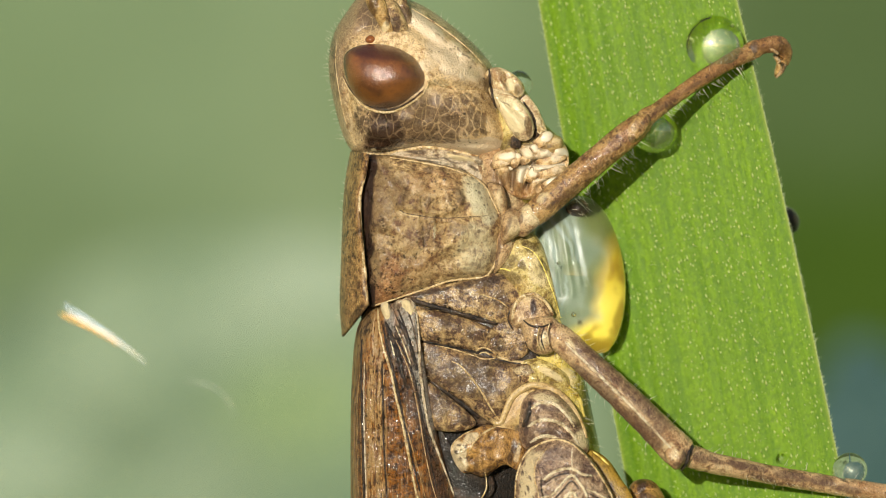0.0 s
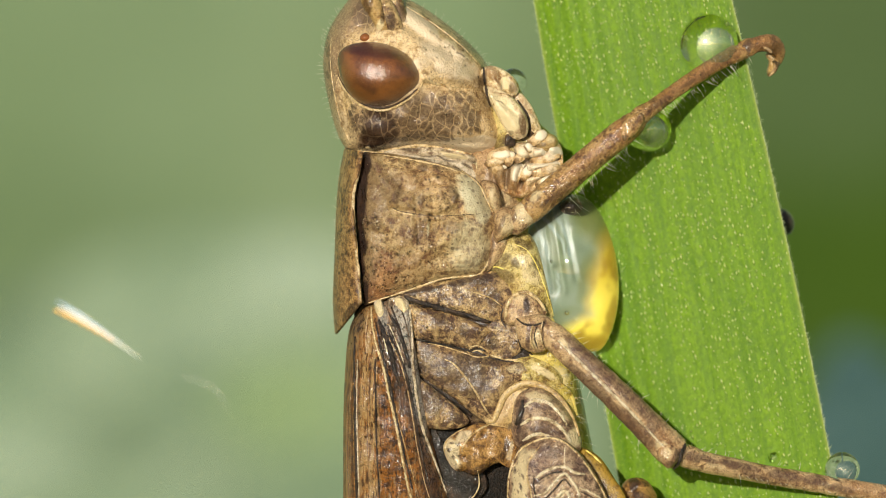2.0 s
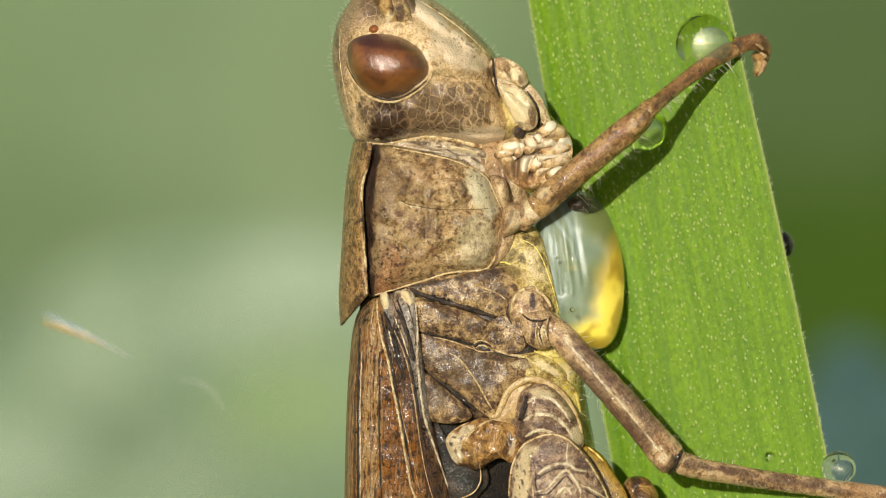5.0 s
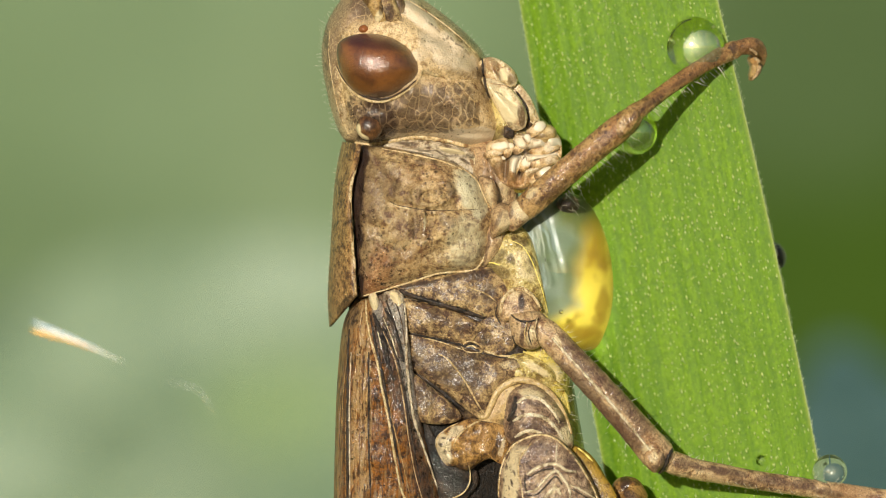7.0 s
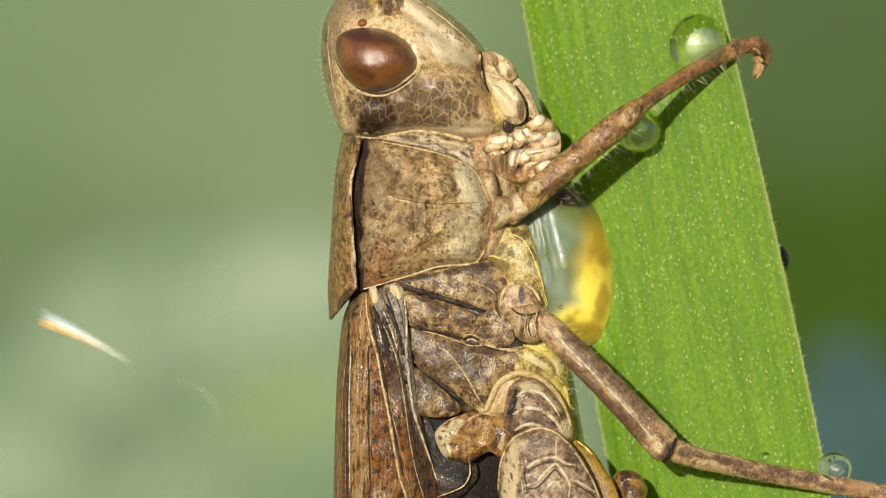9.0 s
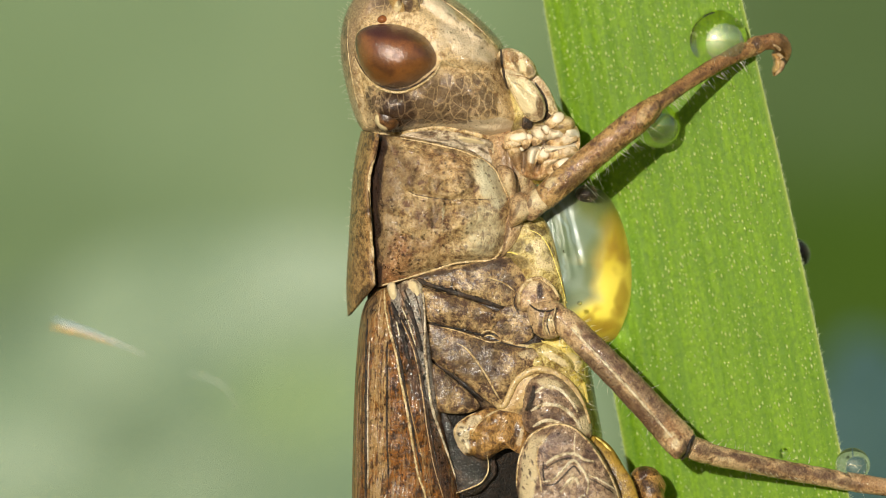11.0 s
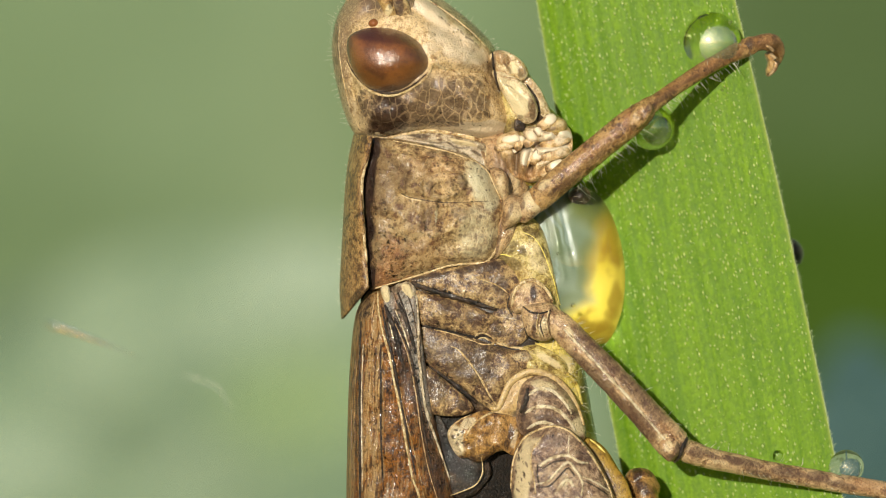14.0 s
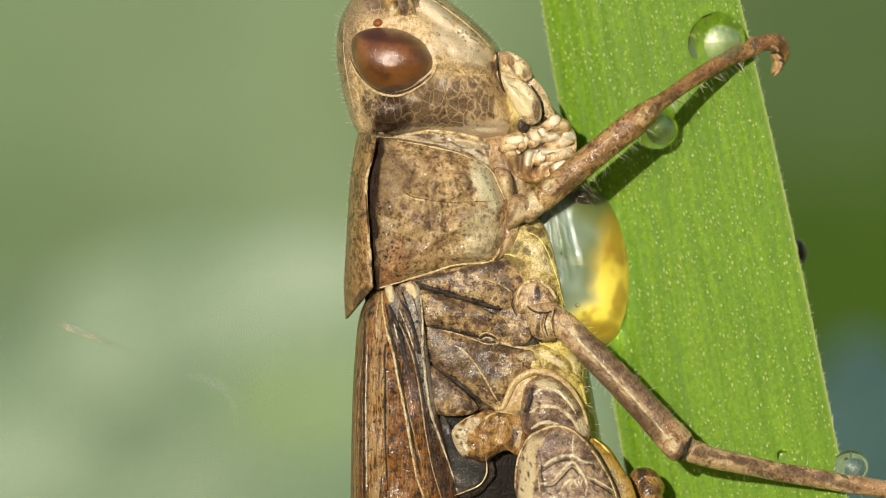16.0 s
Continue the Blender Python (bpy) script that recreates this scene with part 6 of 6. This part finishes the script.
    # the thigh: a long club with a herringbone side
    outline = [(930, 800), (955, 782), (985, 774), (1015, 784), (1045, 812), (1072, 850), (1100, 910), (1150, 1050), (1190, 1220), (1195, 1380), (1170, 1440), (1130, 1400), (1060, 1250), (975, 1060), (922, 930), (910, 880), (914, 836)]
    f = pillow("hind_femur", outline, -0.45, (0.4, 0.35), (0.4, 0.4), BANDED, hopper, "grey-brown hind thigh with cream herringbone bands", rings=30, steps=8, bumpy=0.05, centre=(1010, 940),
               lines=[(968, 846, 1011, 831, 5, 0.05), (990, 862, 1011, 842, 5, 0.04), (956, 890, 948, 820, 6, 0.04), (985, 860, 1000, 850, 6, -0.04), (1030, 810, 1060, 860, 8, -0.05)],
               blobs=[("g", 932, 870, 15, 80, 6, 0.75), ("g", 948, 810, 22, 8, -40, 0.6), ("r", 929, 824, 2, 3, 0, 0.9), ("r", 938, 848, 2, 4, 0, 0.9), ("r", 930, 874, 2, 3, 0, 0.8), ("r", 942, 882, 2, 3, 0, 0.8), ("r", 920, 862, 2, 4, 0, 0.8), ("g", 1006, 876, 7, 9, 0, 0.7), ("b", 985, 815, 30, 14, 0, 0.2), ("r", 985, 805, 30, 14, 0, 0.4), ("b", 936, 870, 6, 60, 6, 0.5), ("r", 926, 840, 3, 4, 0, 0.9), ("r", 934, 866, 3, 4, 0, 0.9), ("r", 924, 890, 3, 4, 0, 0.9), ("r", 1040, 830, 20, 8, 30, 0.4)])
    skin = surface(f)
    for line, wd, mat in (([(962, 850), (972, 842), (986, 834), (1011, 830), (1031, 840), (1048, 843)], 4.4, BAND), ([(964, 856), (986, 842), (1008, 838)], 1.6, DARK), ([(1013, 794), (1012, 812), (1013, 832)], 1.6, BAND),
                          ([(958, 881), (976, 877), (991, 861), (1011, 842), (1026, 856), (1038, 876), (1037, 900)], 3.8, BAND), ([(962, 887), (980, 884), (996, 868), (1012, 852), (1024, 866)], 1.6, DARK), ([(1038, 866), (1061, 876), (1086, 891)], 2.8, BAND), ([(1040, 873), (1062, 884), (1084, 898)], 1.4, DARK),
                          ([(1046, 820), (1061, 841), (1081, 876), (1094, 910)], 3.4, RIDGE), ([(956, 900), (952, 870), (946, 846), (950, 818), (968, 794)], 2.2, RIDGE), ([(990, 898), (1004, 878), (1014, 872), (1022, 884)], 4.6, BAND), ([(958, 846), (958, 866), (962, 884)], 1.4, DARK)):
        ridge("herringbone" if mat is not DARK else "groove", skin, line, wd, mat, f, "" if mat is DARK else "pale band of the thigh", lift=0.0, miss=-0.9, uneven=0.35)
    for k in range(2, 9):
        v, u = 838 + 36 * k, 996 + 9 * k
        ridge("herringbone", skin, [(u - 38, v + 28), (u - 20, v + 22), (u, v + 8), (u + 16, v - 8)], 3.2, BAND, f, "pale band of the thigh", lift=0.0, miss=-0.9)
        ridge("herringbone", skin, [(u + 16, v - 8), (u + 32, v + 10), (u + 56, v + 24)], 3.0, BAND, f, "pale band of the thigh", lift=0.0, miss=-0.9)
    ridge("thigh_rim", skin, [(912, 890), (916, 840), (932, 804), (958, 786), (986, 779), (1014, 788), (1040, 812)], 3.2, RIDGE, f, "pale rim of the thigh", lift=0.2, miss=-0.5)
    pillow("thigh_keel", [(1036, 800), (1052, 798), (1078, 816), (1104, 856), (1122, 900), (1160, 1050), (1200, 1230), (1180, 1240), (1120, 1060), (1078, 900), (1054, 840)], 0.0, (0.2, 0.2), (0.2, 0.2), GOLD, f, "golden wet lower keel of the thigh", rings=12, blobs=[("r", 1070, 850, 8, 40, -30, 0.5)])
    ridge("keel_edge", surface(f), [(1050, 800), (1068, 814), (1088, 840), (1110, 880), (1124, 910)], 3.0, YELLOW, f, "bright yellow wet edge", miss=-0.15)
    for line, d in (([(1118, 856), (1136, 848), (1156, 852), (1170, 868), (1176, 890), (1150, 930), (1120, 920), (1110, 880)], 0.6), ([(1128, 868), (1150, 862), (1168, 880), (1180, 940), (1150, 960), (1130, 910)], 0.45)):
        pillow("far_tibia", line, d, (0.2, 0.2), (0.2, 0.2), AMBER, hopper, "brown part of the far leg", rings=8, steps=6, blobs=[("r", 1135, 858, 8, 14, 0, 0.8), ("r", 1150, 885, 20, 12, 20, 0.5)])


def far_foot():
    return pillow("far_foot", [(1378, 372), (1394, 366), (1408, 374), (1416, 390), (1412, 408), (1400, 412), (1386, 404)], 2.6, (0.25, 0.2), (0.25, 0.2), DARK, hopper, "dark foot of the far foreleg behind the blade", rings=8, steps=5, origin=P(1396, 390, 2.6))


def dew_grains(owner, skin, spots, seed):
    """Tiny flattened grains of dew, added for the sparkle of the wet film: rows of u, v, spread across, spread down,
    turn, count.
    """
    rng = random.Random(seed)
    verts, faces = [], []
    for u0, v0, w, h, turn, count in spots:
        for k in range(count):
            x, y, t = rng.gauss(0, w), rng.gauss(0, h), radians(turn)
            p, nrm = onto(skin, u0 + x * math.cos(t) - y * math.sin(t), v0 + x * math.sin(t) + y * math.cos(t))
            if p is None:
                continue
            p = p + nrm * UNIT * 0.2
            r, low = UNIT * rng.uniform(1.0, 2.8), rng.uniform(0.3, 0.55)
            base = len(verts)
            verts.append(p + Vector((0, -r * low, 0)))
            for a in (0.35, 0.68):
                for i in range(7):
                    q = 2 * math.pi * i / 7
                    verts.append(p + Vector((r * math.sin(a * math.pi) * math.cos(q), -r * low * math.cos(a * math.pi), r * math.sin(a * math.pi) * math.sin(q))))
            verts.append(p + Vector((0, r * low, 0)))
            for i in range(7):
                j = (i + 1) % 7
                faces += [(base, base + 1 + i, base + 1 + j), (base + 1 + i, base + 8 + i, base + 8 + j, base + 1 + j), (base + 8 + i, base + 15, base + 8 + j)]
    link_mesh("dew", verts, faces, GRAIN, owner, None, "fine grains of dew added for wet sparkle", "stuff")


core()
hopper_head, neck_bulge = head()
pronotum()
neck()
thorax()
breast_membrane = belly()
wings()
fore_femur, fore_tibia = fore_leg()
middle_femur, middle_tibia = middle_leg()
hind_leg()
far = far_foot()
dew_grains(hopper_head, surface(hopper_head), [(690, 235, 40, 16, 0, 40), (780, 90, 40, 20, 30, 20), (830, 210, 26, 30, 0, 18), (640, 170, 12, 40, 0, 14), (760, 255, 60, 6, 0, 20)], 41)
dew_grains(hopper, surface(*[c for c in hopper.children if c.name.startswith(("pronotum", "thorax_plate", "forewing", "hind_", "wing_hinge", "middle_coxa", "middle_troch", "tympanal"))]),
           [(656, 400, 4, 80, 0, 130), (690, 490, 18, 30, 0, 120), (760, 440, 60, 40, 0, 70), (770, 350, 40, 30, 0, 40), (850, 300, 30, 6, 20, 16), (800, 548, 60, 4, 16, 100), (800, 610, 40, 4, 14, 30), (805, 705, 50, 5, 38, 100), (710, 600, 20, 40, 0, 130), (745, 700, 6, 70, -10, 120),
            (720, 720, 20, 60, -10, 40), (690, 780, 30, 70, 0, 100), (645, 720, 6, 90, 0, 30), (770, 830, 16, 40, -12, 40), (930, 755, 14, 14, 0, 24), (990, 830, 30, 24, 0, 30), (935, 860, 12, 30, 0, 20), (960, 600, 20, 20, 0, 24), (880, 610, 40, 40, 0, 30), (815, 800, 10, 20, 0, 12)], 42)


# ---- the water drop held between insect and blade ----
def held_drop():
    at = P(1015, 490, 0.9)
    ob = link_mesh("held_drop", *pillow_mesh([(945, 420), (955, 396), (975, 370), (1008, 350), (1042, 350), (1070, 374), (1092, 420), (1105, 475), (1107, 530), (1098, 580), (1076, 622), (1040, 622), (1005, 606), (975, 560), (952, 490)], 0.85, (0.75, 0.40), (0.65, 0.45), steps=10, rings=36, centre=(1026, 488), ball=True, round_in=2.0), WATER, None, at)
    ob.visible_shadow = False
    tagged(ob, "large clear water drop between yellow belly and blade", "water drop", "dew drops")
    # small bubbles added to imitate a white glint in the drop
    for u, v, r in ((990, 466, 3), (1016, 556, 4)):
        c = P(u, v, 0.05)
        weld(link_mesh("air_bubble", *drop_mesh(c, r * UNIT, r * UNIT, r * UNIT, rows=10, cols=14), BUBBLE_AIR, ob, c, "tiny bright air bubble"))
    return ob


drop = held_drop()
weld(drop)
dew_drop("small clear drop behind the mouthparts", 918, 150, 1.9, 25, 1.0, 1.0, 0.3, WATER)


# ---- what moves: the insect creeps up a little, its feet stay ----
def motions():
    body = [(0, 0, 0, 0), (0.5, -0.0011, 0.0019, -0.08), (1, -0.0035, -0.0075, -0.13), (1.5, -0.0064, -0.0146, -0.17), (2, -0.0014, -0.0124, -0.07), (2.5, 0.0203, 0.0015, 0.25), (3, 0.0759, 0.0402, 0.77),
            (3.5, 0.1625, 0.0928, 1.28), (4, 0.2402, 0.1346, 1.61), (6.5, 0.209, 0.1431, 1.14), (7, 0.1814, 0.204, 1.32), (7.5, 0.145, 0.2663, 1.44), (8, 0.1143, 0.3215, 1.52), (8.5, 0.0977, 0.3462, 1.57), (9, 0.0918, 0.334, 1.63),
            (11.5, 0.076, 0.2938, 1.33), (12, 0.0759, 0.2978, 1.29), (12.5, 0.0767, 0.2984, 1.21), (13, 0.0769, 0.2916, 1.18), (13.5, 0.0742, 0.2859, 1.15), (14, 0.0689, 0.2868, 1.13), (14.5, 0.0681, 0.2911, 1.13), (15, 0.0687, 0.2985, 1.1),
            (15.5, 0.0651, 0.2964, 1.07), (16, 0.0658, 0.28, 1.1)]
    head_rows = [(0, 0, 0, 0), (0.5, 0.0068, 0.0083, 0.06), (1, 0.0198, -0.009, 0.14), (1.5, 0.0194, -0.0047, 0.16), (2, 0.0125, -0.0082, -0.03), (2.5, -0.0062, -0.0245, -0.27), (3, -0.0086, 0.0108, -0.66), (3.5, 0.0625, 0.075, -1.32),
                 (4, 0.0107, 0.0621, -1.9), (6.5, 0.0169, 0.0219, -1.18), (7, 0.0268, 0.057, -1.38), (7.5, 0.0159, 0.0558, -1.49), (8, 0.0297, 0.0551, -1.53), (8.5, 0.0129, 0.0456, -1.54), (9, 0.0017, 0.0361, -1.5), (11.5, 0.0215, 0.0222, -1.16),
                 (12, 0.0082, 0.01, -1.31), (12.5, 0.0038, 0.0051, -1.34), (13, 0.0145, 0.003, -1.44), (13.5, 0.0048, 0.003, -1.58), (14, 0.0135, 0.0159, -1.57), (14.5, 0.014, 0.0032, -1.5), (15, 0.0057, 0.0051, -1.38), (15.5, 0.0084, 0.0081, -1.22), (16, 0.0101, 0.0041, -1.22)]
    femur_1 = [(0, 0), (0.5, 0.1), (1, 0.31), (1.5, 0.28), (2, -0.04), (2.5, -0.54), (3, -1.19), (3.5, -1.64), (4, -1.81), (6.5, -1.59), (7, -1.59), (7.5, -1.29), (8, -0.89), (8.5, -0.74), (9, -0.93), (11.5, -0.83), (12, -0.73), (12.5, -0.6),
               (13, -0.46), (13.5, -0.46), (14, -0.49), (14.5, -0.43), (15, -0.41), (15.5, -0.38), (16, -0.24)]
    tibia_1 = [(0, 0, 0, 0), (0.5, 0.0246, 0.012, 0.09), (1, 0.039, 0.0077, 0.02), (1.5, 0.0382, 0.0094, -0.13), (2, 0.0265, 0.0253, -0.17), (2.5, 0.0046, 0.0466, -0.33), (3, -0.0199, 0.0779, -1.36), (3.5, -0.0344, 0.1019, -2.9), (4, -0.0531, 0.0999, -4.24),
               (6.5, -0.077, 0.0607, -2.25), (7, -0.1152, 0.0278, -1.58), (7.5, -0.1406, -0.0174, -0.83), (8, -0.144, -0.0513, -0.36), (8.5, -0.1482, -0.0657, 0.02), (9, -0.1578, -0.0595, -0.06), (11.5, -0.1129, -0.0291, 0.53), (12, -0.1108, -0.035, 0.31),
               (12.5, -0.1048, -0.0401, 0.33), (13, -0.0972, -0.0449, 0.38), (13.5, -0.1026, -0.0494, 0.2), (14, -0.1092, -0.0521, 0.13), (14.5, -0.105, -0.0532, 0.41), (15, -0.1013, -0.0518, 0.53), (15.5, -0.0994, -0.0527, 0.46), (16, -0.0855, -0.052, 0.22)]
    femur_2 = [(0, 0), (0.5, 0.05), (1, 0.06), (1.5, 0.03), (2, -0.01), (2.5, 0.2), (3, 0.73), (3.5, 1.35), (4, 1.99), (6.5, 3.29), (7, 2.43), (7.5, 1.67), (8, 0.99), (8.5, 0.53), (9, 0.37), (11.5, 0.89), (12, 0.98), (12.5, 1.03), (13, 1.04), (13.5, 1.1),
               (14, 1.29), (14.5, 1.36), (15, 1.29), (15.5, 1.3), (16, 1.21)]
    tibia_2 = [(0, 0, 0, 0), (0.5, 0.0113, -0.0152, 0.06), (1, 0.0144, -0.0196, 0.03), (1.5, 0.015, -0.0164, 0.06), (2, 0.0137, -0.0118, -0.07), (2.5, 0.0048, -0.0251, -0.71), (3, -0.0073, -0.0705, -1.79), (3.5, -0.0205, -0.1246, -2.77), (4, -0.0529, -0.1633, -3.34),
               (6.5, -0.1136, -0.2471, -3.22), (7, -0.0747, -0.1902, -2.43), (7.5, -0.0345, -0.1457, -1.63), (8, -0.0001, -0.1054, -0.87), (8.5, 0.0219, -0.0758, -0.45), (9, 0.03, -0.0661, -0.61), (11.5, 0.0061, -0.1006, -0.76), (12, 0.0045, -0.108, -0.71),
               (12.5, 0.005, -0.114, -0.6), (13, 0.0047, -0.1146, -0.62), (13.5, -0.0012, -0.1155, -0.63), (14, -0.014, -0.1245, -0.68), (14.5, -0.0148, -0.1312, -0.71), (15, -0.0071, -0.1313, -0.56), (15.5, -0.0062, -0.1326, -0.54), (16, 0.0017, -0.1304, -0.74)]

    # how far the fore knee rises from the blade: degrees of the shin's tilt, mm of the knee
    rise = [(0, 0, 0), (0.5, 0.7, -0.05), (1, 1.1, -0.08), (1.5, 1.4, -0.10), (2, 2.0, -0.14), (2.5, 3.8, -0.27), (3, 7.7, -0.54), (3.5, 12.0, -0.83), (4, 15.3, -1.04), (6.5, 11.7, -0.81), (7, 10.3, -0.72), (7.5, 9.1, -0.64), (8, 8.1, -0.56),
            (8.5, 7.4, -0.52), (9, 7.3, -0.52), (11.5, 8.0, -0.56), (12, 7.8, -0.54), (12.5, 7.7, -0.54), (13, 7.5, -0.52), (13.5, 7.4, -0.52), (14, 7.2, -0.51), (14.5, 7.1, -0.50), (15, 7.1, -0.50), (15.5, 7.2, -0.50), (16, 7.3, -0.51)]

    def rows(ob, table):
        """Shifts in mm and a turn in the flank's plane, from the rest place."""
        home = Vector(ob["rest"]) - (Vector(ob.parent["rest"]) if ob.parent else Vector())
        out = []
        for t, *r in table:
            x, z, turn = r if len(r) == 3 else (0, 0, r[0])
            out.append((t, pose(home.x + x * MM, home.y, home.z + z * MM, 0, turn, 0)))
        return out

    walk(hopper, rows(hopper, body))
    walk(hopper_head, rows(hopper_head, head_rows))
    shin = Vector((0.876, 0, 0.482)).cross(Vector((0, 1, 0)))
    thigh = Vector((0, 1, 0)).cross(Vector((0.773, 0, 0.634)))
    walk(fore_femur, [(t, m @ Matrix.Rotation(-0.6 * dy / 3.5, 4, thigh)) for (t, m), (_, _, dy) in zip(rows(fore_femur, femur_1), rise)])
    walk(fore_tibia, [(t, Matrix.Translation((0, 0.75 * dy * MM, 0)) @ m @ Matrix.Rotation(radians(a), 4, shin)) for (t, m), (_, a, dy) in zip(rows(fore_tibia, tibia_1), rise)])
    walk(middle_femur, rows(middle_femur, femur_2))
    walk(middle_tibia, rows(middle_tibia, tibia_2))
    swell = [(0, 0.5), (2.3, 0.5), (2.7, 0.12), (3.2, 0), (3.7, 0), (3.95, 0.5), (5.4, 0.5), (6.3, -0.08), (7.4, 0), (7.9, 0.5), (10.4, 0.5), (11.3, 0), (11.8, -0.06), (12.3, 0.04), (12.9, 0.5), (16, 0.5)]
    home = Vector(neck_bulge["rest"]) - Vector(hopper_head["rest"])
    walk(neck_bulge, [(t, pose(home.x, home.y + y * MM, home.z)) for t, y in swell])
    walk(far, rows(far, [(0, 0, 0, 0), (2, 0.03, -0.07, 0), (3, -0.03, -0.25, 0), (4, -0.15, -0.53, 0), (6.5, -0.10, -0.60, 0), (7, -0.06, -0.86, 0), (9, 0.05, -1.05, 0), (11.5, 0.08, -1.02, 0), (16, 0.08, -0.98, 0)]))
    axis = Vector((0.83, 0, -0.56))
    # the strand: its roll fades the glint, its tip follows the glint's slant
    sway = [(0, 0, 0), (0.5, 0, 0), (1, 5, 11), (1.5, 3, 5), (2, 0, 0), (2.5, 5, 10), (3, 0, 0), (3.5, 2, 3), (4, 4, 12), (4.2, 16, 12), (6.3, 0, 0), (6.6, 0, 0), (7, 5, 11), (7.5, 3, 11), (8, 18, 13), (8.5, 3, 7), (9, 1, 5), (9.2, 0, 5), (11.3, 17, 14), (11.7, 88, 14), (13.4, 88, 14),
            (14.5, 14, 12), (15, 76, 12), (15.5, 74, 12), (15.6, 14, 12), (15.7, 24, 12), (15.8, 50, 12), (15.9, 5, 12), (16, 66, 12)]
    out = []
    for t, roll, tip in sway:
        at = Vector(strand["rest"]) + Vector((-0.018, 0, -0.018)) * tip * MM
        out.append((t, Matrix.Translation(at) @ Matrix.Rotation(radians(-tip), 4, "Y") @ Matrix.Rotation(radians(roll), 4, axis)))
    walk(strand, out)
    # the painted membrane turns behind the water as the insect settles; more yellow imitates the changing refraction
    lean = [0, 0, 0, 0, -0.3, -0.3, 0.3, 0.5, 0.3, -2.0, -3, -3, -3, -3, -3] + [-2.6] * 10
    walk(breast_membrane, rows(breast_membrane, [(t, 0.05 * k, -0.5 * z - 0.10 * k, 1.6 * k) for (t, x, z, a), k in zip(body, lean)]))
    walk(drop, rows(drop, [(t, x, 0.5 * z, 0.3 * a) for t, x, z, a in body]))


motions()
